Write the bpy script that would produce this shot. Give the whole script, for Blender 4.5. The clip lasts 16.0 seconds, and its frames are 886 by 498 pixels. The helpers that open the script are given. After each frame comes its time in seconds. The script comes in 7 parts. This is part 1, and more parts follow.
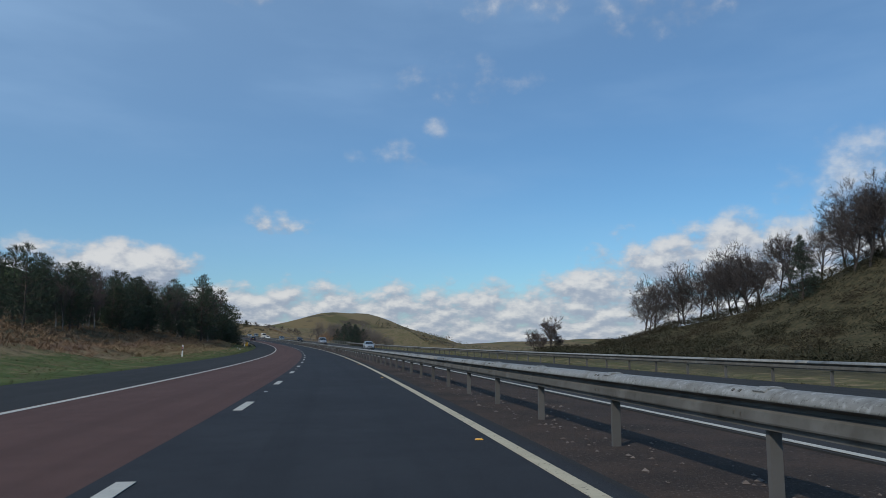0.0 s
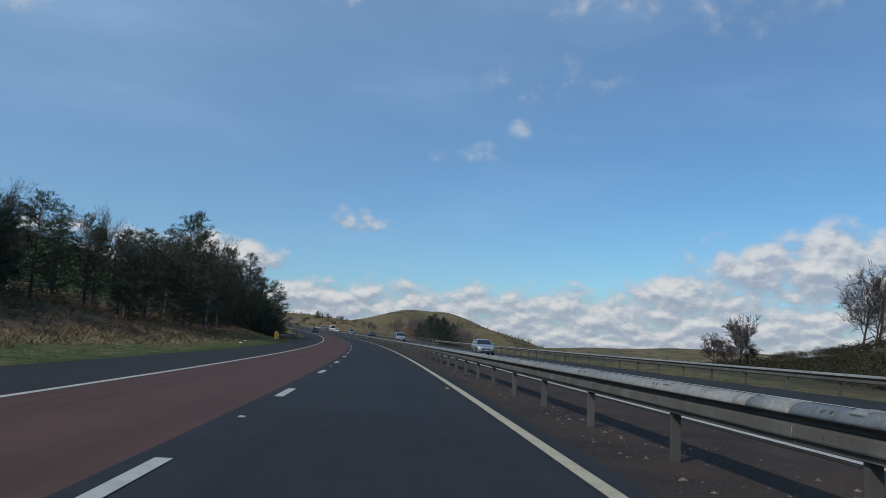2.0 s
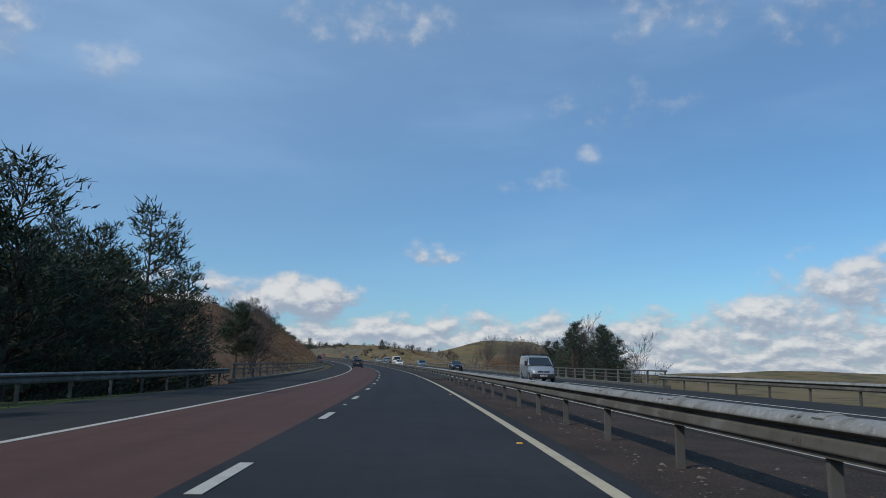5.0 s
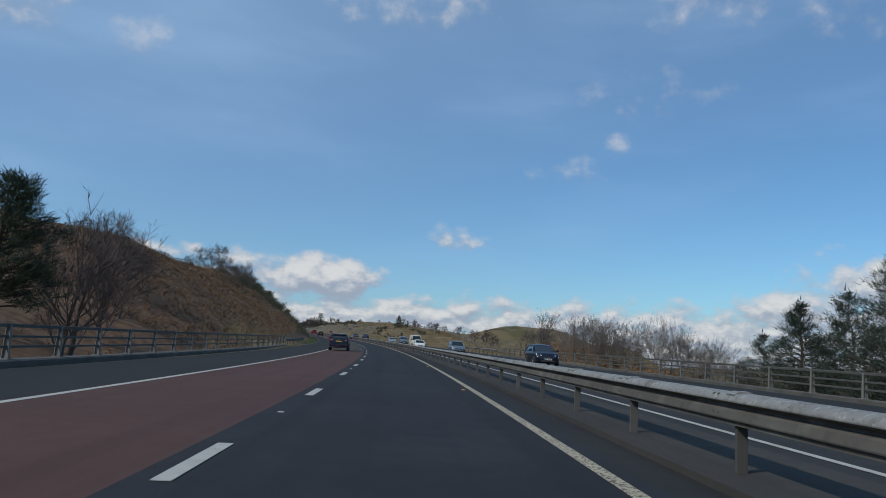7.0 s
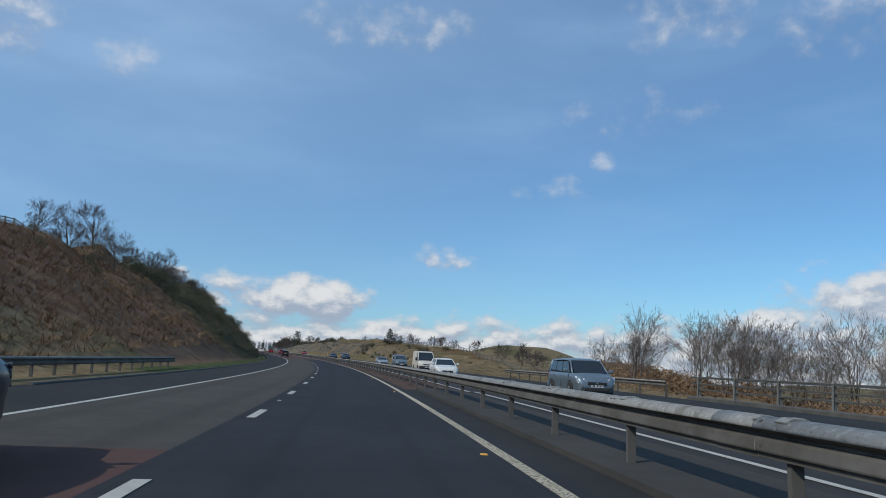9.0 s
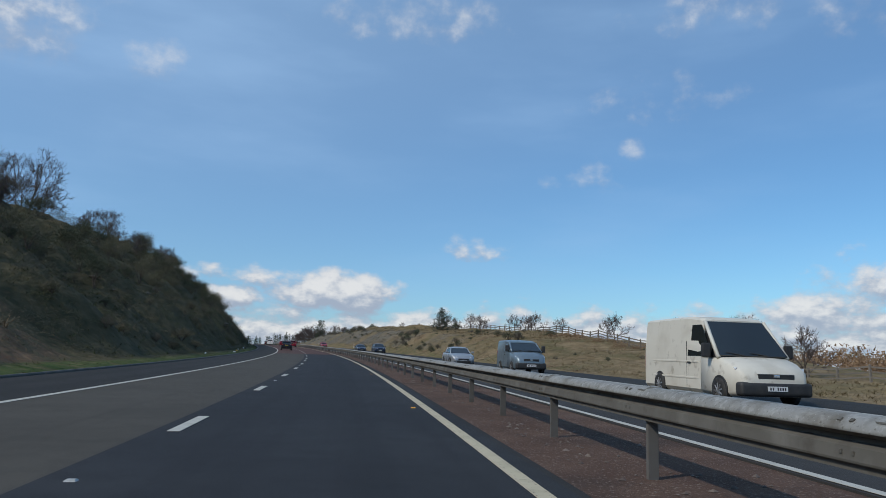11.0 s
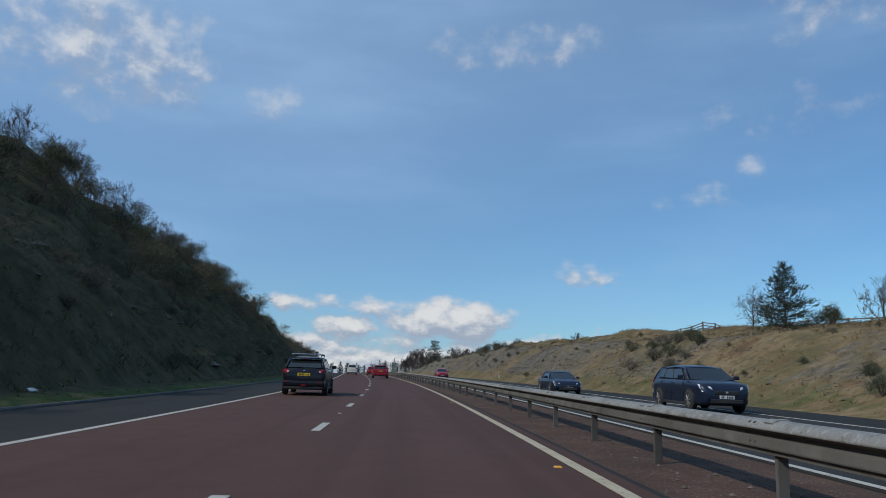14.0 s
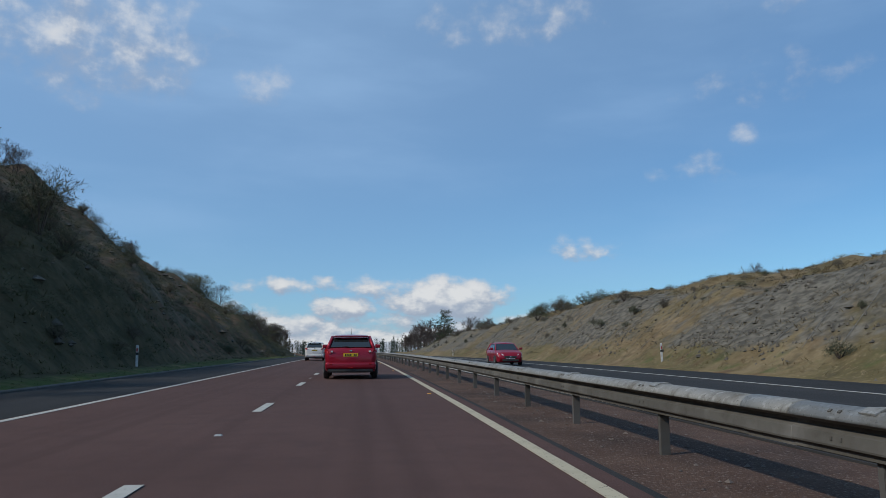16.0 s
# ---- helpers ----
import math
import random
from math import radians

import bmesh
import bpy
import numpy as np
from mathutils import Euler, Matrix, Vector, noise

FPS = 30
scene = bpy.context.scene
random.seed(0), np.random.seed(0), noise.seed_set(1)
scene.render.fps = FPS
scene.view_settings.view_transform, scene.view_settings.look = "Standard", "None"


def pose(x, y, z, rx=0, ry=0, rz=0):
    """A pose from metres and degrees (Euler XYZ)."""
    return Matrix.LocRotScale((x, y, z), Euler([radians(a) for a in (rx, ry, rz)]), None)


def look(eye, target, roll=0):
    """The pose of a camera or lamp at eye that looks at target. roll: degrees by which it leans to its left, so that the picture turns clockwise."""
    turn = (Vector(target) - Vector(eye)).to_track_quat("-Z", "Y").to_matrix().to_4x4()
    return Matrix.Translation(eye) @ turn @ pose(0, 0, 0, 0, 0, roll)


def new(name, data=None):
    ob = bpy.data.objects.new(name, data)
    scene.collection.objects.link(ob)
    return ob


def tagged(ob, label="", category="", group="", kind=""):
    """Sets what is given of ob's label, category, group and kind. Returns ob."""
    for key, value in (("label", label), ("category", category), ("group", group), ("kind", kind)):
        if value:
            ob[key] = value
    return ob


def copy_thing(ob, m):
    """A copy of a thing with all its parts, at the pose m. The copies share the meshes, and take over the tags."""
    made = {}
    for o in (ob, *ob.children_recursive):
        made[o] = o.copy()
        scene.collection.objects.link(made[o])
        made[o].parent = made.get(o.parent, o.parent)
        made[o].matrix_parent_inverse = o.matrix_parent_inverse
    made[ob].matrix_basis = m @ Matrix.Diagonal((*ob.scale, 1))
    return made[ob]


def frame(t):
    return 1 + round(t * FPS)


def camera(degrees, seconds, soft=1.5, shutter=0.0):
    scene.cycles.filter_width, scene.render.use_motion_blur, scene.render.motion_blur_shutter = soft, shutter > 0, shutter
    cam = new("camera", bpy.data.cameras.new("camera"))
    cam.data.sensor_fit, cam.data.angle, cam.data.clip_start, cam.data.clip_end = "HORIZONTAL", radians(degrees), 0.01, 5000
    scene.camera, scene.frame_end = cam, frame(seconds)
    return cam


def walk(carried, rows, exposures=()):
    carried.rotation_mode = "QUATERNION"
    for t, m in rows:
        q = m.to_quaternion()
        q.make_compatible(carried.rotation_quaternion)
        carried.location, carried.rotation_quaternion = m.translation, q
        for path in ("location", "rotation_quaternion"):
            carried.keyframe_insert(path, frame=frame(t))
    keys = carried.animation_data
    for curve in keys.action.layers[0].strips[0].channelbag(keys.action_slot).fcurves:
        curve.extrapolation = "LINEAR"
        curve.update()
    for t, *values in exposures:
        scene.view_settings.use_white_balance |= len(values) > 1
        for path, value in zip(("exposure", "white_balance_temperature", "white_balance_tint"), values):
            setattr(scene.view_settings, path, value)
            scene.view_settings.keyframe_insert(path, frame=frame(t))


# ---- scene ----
cam = camera(64.06, 16.0, soft=0.7)
PATH = [
    (0, pose(1.593, 1.110, 1.127, 97.29, -0.49, -0.16)),
    (0.5, pose(-0.518, 16.396, 0.951, 97.65, -2.17, -1.19)),
    (1, pose(-2.770, 31.218, 0.802, 98.99, -2.93, 0.02)),
    (1.5, pose(-5.274, 46.390, 0.671, 97.09, -3.75, 2.63)),
    (2, pose(-8.070, 61.907, 0.559, 97.19, -2.98, 6.12)),
    (2.5, pose(-11.087, 77.661, 0.467, 99.14, -1.92, 8.75)),
    (3, pose(-14.277, 93.745, 0.397, 99.06, -1.25, 9.43)),
    (3.5, pose(-17.524, 109.067, 0.351, 98.85, -1.91, 9.83)),
    (4, pose(-20.988, 124.386, 0.326, 98.98, -1.79, 10.23)),
    (4.5, pose(-24.608, 139.582, 0.322, 99.23, -1.40, 11.22)),
    (5, pose(-28.399, 154.708, 0.338, 99.54, -0.92, 12.40)),
    (5.5, pose(-32.371, 169.816, 0.374, 99.80, -0.54, 13.39)),
    (6, pose(-36.540, 184.958, 0.430, 99.92, -0.42, 13.80)),
    (6.5, pose(-40.803, 199.649, 0.503, 99.08, -2.46, 12.72)),
    (7, pose(-45.482, 214.854, 0.598, 98.20, -3.28, 13.99)),
    (7.5, pose(-50.082, 229.500, 0.708, 99.87, 0.45, 11.71)),
    (8, pose(-54.849, 244.088, 0.836, 100.46, -1.97, 12.49)),
    (8.5, pose(-59.912, 259.008, 0.985, 99.97, -2.53, 12.75)),
    (9, pose(-65.259, 274.205, 1.156, 99.88, -2.48, 13.05)),
    (9.5, pose(-70.859, 289.681, 1.350, 99.67, -2.26, 13.74)),
    (10, pose(-76.686, 305.202, 1.564, 99.43, -1.97, 14.56)),
    (10.5, pose(-82.695, 320.528, 1.795, 99.22, -1.75, 15.25)),
    (11, pose(-88.836, 335.427, 2.039, 99.13, -1.69, 15.55)),
    (11.5, pose(-94.961, 349.579, 2.288, 99.10, -0.97, 16.84)),
    (12, pose(-101.462, 364.063, 2.562, 99.18, -2.89, 18.84)),
    (12.5, pose(-108.190, 378.330, 2.848, 99.35, -2.25, 20.59)),
    (13, pose(-115.054, 392.247, 3.145, 101.15, 0.34, 22.75)),
    (13.5, pose(-122.110, 406.369, 3.463, 101.07, -1.69, 23.57)),
    (14, pose(-128.925, 419.565, 3.774, 101.13, -1.59, 24.58)),
    (14.5, pose(-136.10, 433.31, 4.113, 101.00, -1.60, 24.58)),
    (15, pose(-143.497, 447.195, 4.472, 100.35, -1.12, 25.09)),
    (15.5, pose(-150.862, 460.496, 4.831, 98.98, -1.77, 24.87)),
    (16, pose(-158.583, 473.950, 5.210, 99.38, 0.34, 24.55)),
]
EXPOSURES = [(0, -0.18), (3.5, -0.18), (6, -0.1), (7.5, -0.2), (8.5, -0.06), (11, 0.0), (13, -0.1), (16, -0.08)]
walk(cam, PATH, EXPOSURES)

# ---- daylight: broken cloud, sun behind and to the left of the road ----
SUN_YAW, SUN_EL = 144.0, 39.5
SUN_DIR = Vector((-math.sin(radians(SUN_YAW)) * math.cos(radians(SUN_EL)),
                  math.cos(radians(SUN_YAW)) * math.cos(radians(SUN_EL)), math.sin(radians(SUN_EL))))
sun_data = bpy.data.lights.new("sun", "SUN")
sun_data.energy, sun_data.angle, sun_data.color = 2.35, radians(0.6), (1.0, 0.94, 0.85)
sun = new("sun", sun_data)
sun.matrix_world = look(SUN_DIR * 200, (0, 0, 0))

# (azimuth to the left of +y, elevation, half width, half height, density) of each cloud, degrees
CLOUDS = [
    (0.6, 17.1, 1.2, 0.8, 0.55), (7.4, 14.6, 1.0, 0.6, 0.45), (3.5, 15.2, 1.6, 1.1, 0.2), (13.3, 9.3, 2.7, 0.8, 0.3),
    (-6.5, 27.5, 6.0, 2.0, 0.45), (-19, 26, 6.0, 2.2, 0.4), (39.3, 21.6, 2.3, 1.5, 0.6), (52.5, 24.0, 9.0, 5.0, 0.8),
    (-1.5, 20.5, 3.2, 1.0, 0.1), (24.3, 5.4, 5.6, 1.9, 1.4), (32.7, 4.6, 2.6, 1.2, 1.1), (33.5, 6.3, 6.0, 0.8, 0.4),
    (-24, 6.2, 12.0, 3.4, 1.0), (-33, 11.0, 7.0, 4.0, 0.9), (-13, 3.8, 7.0, 2.4, 0.9), (19, 27, 7.0, 1.6, 0.35),
]


def cloudy_sky():
    world = bpy.data.worlds.new("sky")
    scene.world = world
    world.use_nodes = True
    nt = world.node_tree
    nt.nodes.clear()
    N, L = nt.nodes.new, nt.links.new

    def m(op, a, b=None, c=None, clamp=False):
        n = N("ShaderNodeMath")
        n.operation, n.use_clamp = op, clamp
        for i, v in enumerate((a, b, c)):
            if v is None:
                continue
            if isinstance(v, (int, float)):
                n.inputs[i].default_value = v
            else:
                L(v, n.inputs[i])
        return n.outputs[0]

    def rng(v, a, b, c=0.0, d=1.0):
        n = N("ShaderNodeMapRange")
        n.interpolation_type = "SMOOTHSTEP"
        L(v, n.inputs[0])
        for i, q in enumerate((a, b, c, d)):
            n.inputs[i + 1].default_value = q
        return n.outputs[0]

    def mix(f, a, b):
        n = N("ShaderNodeMix")
        n.data_type = "RGBA"
        for k, v in ((0, f), (6, a), (7, b)):
            if isinstance(v, (int, float)):
                n.inputs[k].default_value = v
            elif isinstance(v, tuple):
                n.inputs[k].default_value = (*v, 1)
            else:
                L(v, n.inputs[k])
        return n.outputs[2]

    sky = N("ShaderNodeTexSky")
    sky.sky_type, sky.sun_disc = "NISHITA", False
    sky.sun_elevation, sky.sun_rotation = radians(SUN_EL), radians(-SUN_YAW)
    sky.air_density, sky.dust_density, sky.ozone_density = 1.0, 0.6, 2.5
    way = N("ShaderNodeTexCoord").outputs["Generated"]
    sep = N("ShaderNodeSeparateXYZ")
    L(way, sep.inputs[0])
    el = m("MULTIPLY", m("ARCSINE", sep.outputs[2]), 57.2958)
    az = m("MULTIPLY", m("ARCTAN2", m("MULTIPLY", sep.outputs[0], -1), sep.outputs[1]), 57.2958)

    def field(daz, de):
        a, e = m("ADD", az, daz), m("ADD", el, de)
        com = N("ShaderNodeCombineXYZ")
        L(m("MULTIPLY", a, 0.20), com.inputs[0])
        # rows of cloud crowd together towards the horizon
        L(m("ADD", m("MULTIPLY", e, 0.20), m("MULTIPLY", m("LOGARITHM", m("ADD", m("MULTIPLY", m("MAXIMUM", e, -0.5), 0.45), 1.0), 2.718), 0.8)), com.inputs[1])
        n1 = N("ShaderNodeTexNoise")
        n1.inputs["Scale"].default_value, n1.inputs["Detail"].default_value = 1.9, 8.0
        n1.inputs["Roughness"].default_value = 0.54
        L(com.outputs[0], n1.inputs["Vector"])
        best = None
        for ca, ce, wa, we, dens in CLOUDS:
            q = m("ADD", m("POWER", m("ABSOLUTE", m("DIVIDE", m("SUBTRACT", a, ca), wa)), 2.0),
                  m("POWER", m("ABSOLUTE", m("DIVIDE", m("SUBTRACT", e, ce), we)), 2.0))
            v = m("MULTIPLY", m("SUBTRACT", 1.0, q), dens)
            best = v if best is None else m("MAXIMUM", best, v)
        # low bank of cumulus along the horizon, broken further up
        bank = m("MULTIPLY", m("SUBTRACT", 4.6, e), 0.45)
        best = m("MAXIMUM", m("MAXIMUM", best, m("MINIMUM", bank, 0.8)), -1.2)
        return m("ADD", m("MULTIPLY", best, 0.55), m("MULTIPLY", m("SUBTRACT", n1.outputs[0], 0.5), 1.7)), n1.outputs[0]

    here, grain = field(0.0, 0.0)
    above, _ = field(0.2, m("ADD", m("MULTIPLY", el, 0.07), 0.28))
    # crisp cumulus low down, thin soft scraps higher up
    crisp, soft = rng(here, -0.06, 0.40), m("MULTIPLY", rng(here, -0.12, 0.85), 0.85)
    high = rng(el, 7.5, 12.0)
    cover = m("ADD", m("MULTIPLY", crisp, m("SUBTRACT", 1.0, high)), m("MULTIPLY", soft, high))
    lit = m("MULTIPLY", rng(m("SUBTRACT", here, above), -0.22, 0.36), rng(here, 0.0, 0.6, 0.5, 1.0))
    # thin high haze
    com = N("ShaderNodeCombineXYZ")
    L(m("MULTIPLY", az, 0.03), com.inputs[0])
    L(m("MULTIPLY", el, 0.11), com.inputs[1])
    hz = N("ShaderNodeTexNoise")
    hz.inputs["Scale"].default_value, hz.inputs["Detail"].default_value = 1.3, 5.0
    L(com.outputs[0], hz.inputs["Vector"])
    veil = m("ADD", m("MULTIPLY", rng(hz.outputs[0], 0.42, 0.75), 0.22), m("ADD", rng(el, 8.0, 30.0, 0.0, 0.24), rng(az, -25.0, 50.0, 0.0, 0.30)))
    body = mix(lit, (3.6, 4.2, 5.3), (7.7, 7.75, 7.8))
    tint = N("ShaderNodeMix")
    tint.data_type, tint.blend_type = "RGBA", "MULTIPLY"
    tint.inputs[0].default_value = 1.0
    L(sky.outputs[0], tint.inputs[6])
    tint.inputs[7].default_value = (*SKY_TINT, 1)
    clear = mix(veil, tint.outputs[2], (3.5, 5.5, 8.3))
    out = mix(m("MULTIPLY", cover, 0.93), clear, body)
    bg = N("ShaderNodeBackground")
    bg.inputs[1].default_value = SKY_STRENGTH
    L(out, bg.inputs[0])
    o = N("ShaderNodeOutputWorld")
    L(bg.outputs[0], o.inputs[0])


SKY_TINT, SKY_STRENGTH = (0.68, 1.02, 1.22), 0.100
cloudy_sky()

# ---- materials ----


class Mat:
    """A node material: a base colour mixed from noise layers, roughness and bump."""

    def __init__(self, name, color, rough=0.8, metal=0.0, spec=0.5):
        self.m = bpy.data.materials.new(name)
        self.m.use_nodes = True
        self.nt = self.m.node_tree
        self.b = self.nt.nodes["Principled BSDF"]
        self.b.inputs["Roughness"].default_value = rough
        self.b.inputs["Metallic"].default_value = metal
        self.b.inputs["Specular IOR Level"].default_value = spec
        self.b.inputs["Base Color"].default_value = (*color, 1)
        self.col = color
        self.tc = None

    def node(self, kind):
        return self.nt.nodes.new(kind)

    def link(self, a, b):
        self.nt.links.new(a, b)

    def coord(self, which="Object", scale=(1, 1, 1)):
        tc = self.node("ShaderNodeTexCoord")
        mp = self.node("ShaderNodeMapping")
        mp.inputs["Scale"].default_value = scale
        self.link(tc.outputs[which], mp.inputs[0])
        return mp.outputs[0]

    def noise(self, scale, detail=4, rough=0.55, where=None, which="Object", stretch=(1, 1, 1)):
        n = self.node("ShaderNodeTexNoise")
        n.inputs["Scale"].default_value, n.inputs["Detail"].default_value = scale, detail
        n.inputs["Roughness"].default_value = rough
        self.link(where or self.coord(which, stretch), n.inputs["Vector"])
        return n.outputs[0]

    def ramp(self, v, lo, hi, a=0.0, b=1.0):
        n = self.node("ShaderNodeMapRange")
        self.link(v, n.inputs[0])
        for i, q in enumerate((lo, hi, a, b)):
            n.inputs[i + 1].default_value = q
        return n.outputs[0]

    def math(self, op, a, b):
        n = self.node("ShaderNodeMath")
        n.operation = op
        for i, v in enumerate((a, b)):
            if isinstance(v, (int, float)):
                n.inputs[i].default_value = v
            else:
                self.link(v, n.inputs[i])
        return n.outputs[0]

    def over(self, fac, color):
        """Lay a colour (or socket) over what there is, by the factor."""
        n = self.node("ShaderNodeMix")
        n.data_type = "RGBA"
        if isinstance(fac, (int, float)):
            n.inputs[0].default_value = fac
        else:
            self.link(fac, n.inputs[0])
        if isinstance(self.col, tuple):
            n.inputs[6].default_value = (*self.col, 1)
        else:
            self.link(self.col, n.inputs[6])
        if isinstance(color, tuple):
            n.inputs[7].default_value = (*color, 1)
        else:
            self.link(color, n.inputs[7])
        self.col = n.outputs[2]
        self.link(self.col, self.b.inputs["Base Color"])
        return self

    def layer(self, color, scale, lo=0.4, hi=0.65, amount=1.0, detail=4, which="Object", stretch=(1, 1, 1)):
        return self.over(self.ramp(self.noise(scale, detail, which=which, stretch=stretch), lo, hi, 0, amount), color)

    def vary(self, color, amount=1.0, island=False):
        if island:
            r = self.node("ShaderNodeNewGeometry").outputs["Random Per Island"]
        else:
            r = self.node("ShaderNodeObjectInfo").outputs["Random"]
        return self.over(self.math("MULTIPLY", r, amount), color)

    def bump(self, scale, strength=0.3, dist=0.01, detail=4, which="Object"):
        n = self.node("ShaderNodeBump")
        n.inputs["Strength"].default_value, n.inputs["Distance"].default_value = strength, dist
        self.link(self.noise(scale, detail, which=which), n.inputs["Height"])
        self.link(n.outputs[0], self.b.inputs["Normal"])
        return self

    def gloss(self, scale, lo, hi, which="Object"):
        self.link(self.ramp(self.noise(scale, 3, which=which), 0.3, 0.7, lo, hi), self.b.inputs["Roughness"])
        return self


def asphalt(name, dark, light, tint):
    a = Mat(name, dark, 0.9, spec=0.15)
    a.layer(light, 0.35, 0.35, 0.7, 0.6, detail=5)
    a.layer(tint, 2.2, 0.45, 0.75, 0.5)
    # wheel tracks and joints run along the lane
    a.layer(tuple(c * 0.75 for c in dark), 1.0, 0.5, 0.62, 0.5, 3, "UV", (1.4, 0.012, 1))
    a.layer(tuple(min(1, c * 2.4) for c in light), 120, 0.58, 0.74, 0.5, 3)
    a.layer(tuple(c * 0.6 for c in dark), 60, 0.56, 0.7, 0.45, 3)
    a.bump(190, 0.5, 0.006, 3)
    return a.m


M_BLACK = asphalt("black_asphalt", (0.030, 0.032, 0.036), (0.047, 0.050, 0.054), (0.022, 0.024, 0.027))
M_RED = asphalt("red_asphalt", (0.096, 0.054, 0.045), (0.122, 0.070, 0.058), (0.070, 0.042, 0.037))
M_GREY = asphalt("worn_grey_asphalt", (0.070, 0.064, 0.054), (0.096, 0.087, 0.073), (0.050, 0.046, 0.04))
M_SHOULDER = asphalt("shoulder_asphalt", (0.034, 0.034, 0.033), (0.050, 0.048, 0.046), (0.026, 0.026, 0.026))
M_OPP = asphalt("far_carriageway_asphalt", (0.042, 0.041, 0.040), (0.060, 0.058, 0.056), (0.032, 0.032, 0.031))
M_DECK = asphalt("bridge_deck_surfacing", (0.062, 0.058, 0.052), (0.09, 0.083, 0.074), (0.045, 0.043, 0.04))

g = Mat("red_gravel", (0.098, 0.058, 0.042), 0.95, spec=0.15)
g.layer((0.138, 0.085, 0.061), 1.1, 0.4, 0.7).layer((0.045, 0.034, 0.03), 0.5, 0.5, 0.75, 0.8)
g.layer((0.26, 0.205, 0.165), 30, 0.56, 0.68, 0.8, 4).layer((0.05, 0.04, 0.035), 22, 0.55, 0.7, 0.5, 3)
g.bump(40, 0.9, 0.03, 4)
M_GRAVEL = g.m
# soil and gravel of the first stretch, its tones lowered to carry cloud shade
g = Mat("cloud_shaded_soil_and_gravel", (0.058, 0.043, 0.035), 0.95, spec=0.15)
g.layer((0.082, 0.056, 0.043), 1.1, 0.4, 0.7).layer((0.030, 0.026, 0.023), 0.6, 0.48, 0.72, 0.8)
g.layer((0.17, 0.14, 0.115), 34, 0.58, 0.68, 0.7, 4).layer((0.03, 0.026, 0.022), 20, 0.52, 0.7, 0.6, 3)
g.bump(40, 0.9, 0.03, 4)
M_SHADED_SOIL = g.m
g = Mat("gravel_stone", (0.08, 0.06, 0.05), 0.9).vary((0.19, 0.155, 0.13), 0.9, True)
M_STONE = g.m


def paint_line(name, wear, tone=(0.48, 0.465, 0.41)):
    p = Mat(name, tone, 0.85, spec=0.2)
    p.layer(tuple(c * 0.7 for c in tone), 3.0, 0.45, 0.75, 0.7)
    p.layer((0.08, 0.075, 0.07), 26, wear, wear + 0.06, 0.9, 4)
    p.bump(120, 0.3, 0.004)
    return p.m


M_LINE, M_LINE_WORN = paint_line("white_road_paint", 0.64), paint_line("worn_cream_road_paint", 0.51, (0.50, 0.44, 0.31))
M_CREAM = paint_line("cream_road_paint", 0.62, (0.50, 0.44, 0.31))

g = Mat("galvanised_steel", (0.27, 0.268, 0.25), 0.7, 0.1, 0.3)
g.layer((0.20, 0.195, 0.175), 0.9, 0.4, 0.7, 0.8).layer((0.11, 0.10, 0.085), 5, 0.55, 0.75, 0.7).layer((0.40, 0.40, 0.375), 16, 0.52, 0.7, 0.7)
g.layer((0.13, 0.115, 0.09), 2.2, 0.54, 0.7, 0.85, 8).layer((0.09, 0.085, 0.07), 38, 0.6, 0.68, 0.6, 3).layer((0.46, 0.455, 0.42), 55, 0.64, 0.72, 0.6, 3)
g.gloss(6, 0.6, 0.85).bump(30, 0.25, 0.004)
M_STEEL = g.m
g = Mat("dark_mottled_steel", (0.135, 0.127, 0.11), 0.8, 0.1, 0.25)
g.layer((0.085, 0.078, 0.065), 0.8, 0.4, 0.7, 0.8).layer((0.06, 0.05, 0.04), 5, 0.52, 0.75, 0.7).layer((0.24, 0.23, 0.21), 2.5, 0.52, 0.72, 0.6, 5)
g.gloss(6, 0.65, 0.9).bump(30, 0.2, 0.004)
M_DARKSTEEL = g.m
g = Mat("weathered_post_steel", (0.085, 0.08, 0.07), 0.85, 0.1)
g.layer((0.07, 0.06, 0.05), 6, 0.45, 0.7, 0.8).vary((0.17, 0.16, 0.15), 0.5)
M_POST = g.m
g = Mat("parapet_rail_metal", (0.075, 0.074, 0.064), 0.8, 0.1)
g.layer((0.11, 0.107, 0.095), 3, 0.45, 0.7, 0.8).vary((0.08, 0.078, 0.07), 0.4)
M_PARAPET = g.m
g = Mat("parapet_post_metal", (0.17, 0.165, 0.15), 0.75, 0.1)
g.layer((0.15, 0.145, 0.13), 4, 0.45, 0.7, 0.8).vary((0.25, 0.24, 0.22), 0.5)
M_PARAPOST = g.m
g = Mat("concrete_kerb", (0.105, 0.10, 0.09), 0.9)
g.layer((0.065, 0.062, 0.052), 1.3, 0.4, 0.7).layer((0.18, 0.17, 0.155), 18, 0.55, 0.75, 0.5).bump(30, 0.4, 0.01)
M_KERB = g.m
g = Mat("fence_timber", (0.15, 0.128, 0.10), 0.85)
g.layer((0.13, 0.11, 0.09), 5, 0.4, 0.7, 0.8).vary((0.21, 0.185, 0.155), 0.6).bump(20, 0.4, 0.01)
M_TIMBER = g.m
g = Mat("bark_brown", (0.085, 0.066, 0.052), 0.9, spec=0.2)
g.layer((0.15, 0.125, 0.105), 6, 0.45, 0.7).vary((0.05, 0.042, 0.038), 0.5)
M_BARK = g.m
g = Mat("twig_brown", (0.088, 0.070, 0.064), 0.9, spec=0.2)
g.vary((0.135, 0.108, 0.098), 0.6, True)
M_TWIG = g.m
g = Mat("dark_grey_twigs", (0.062, 0.053, 0.050), 0.9, spec=0.15)
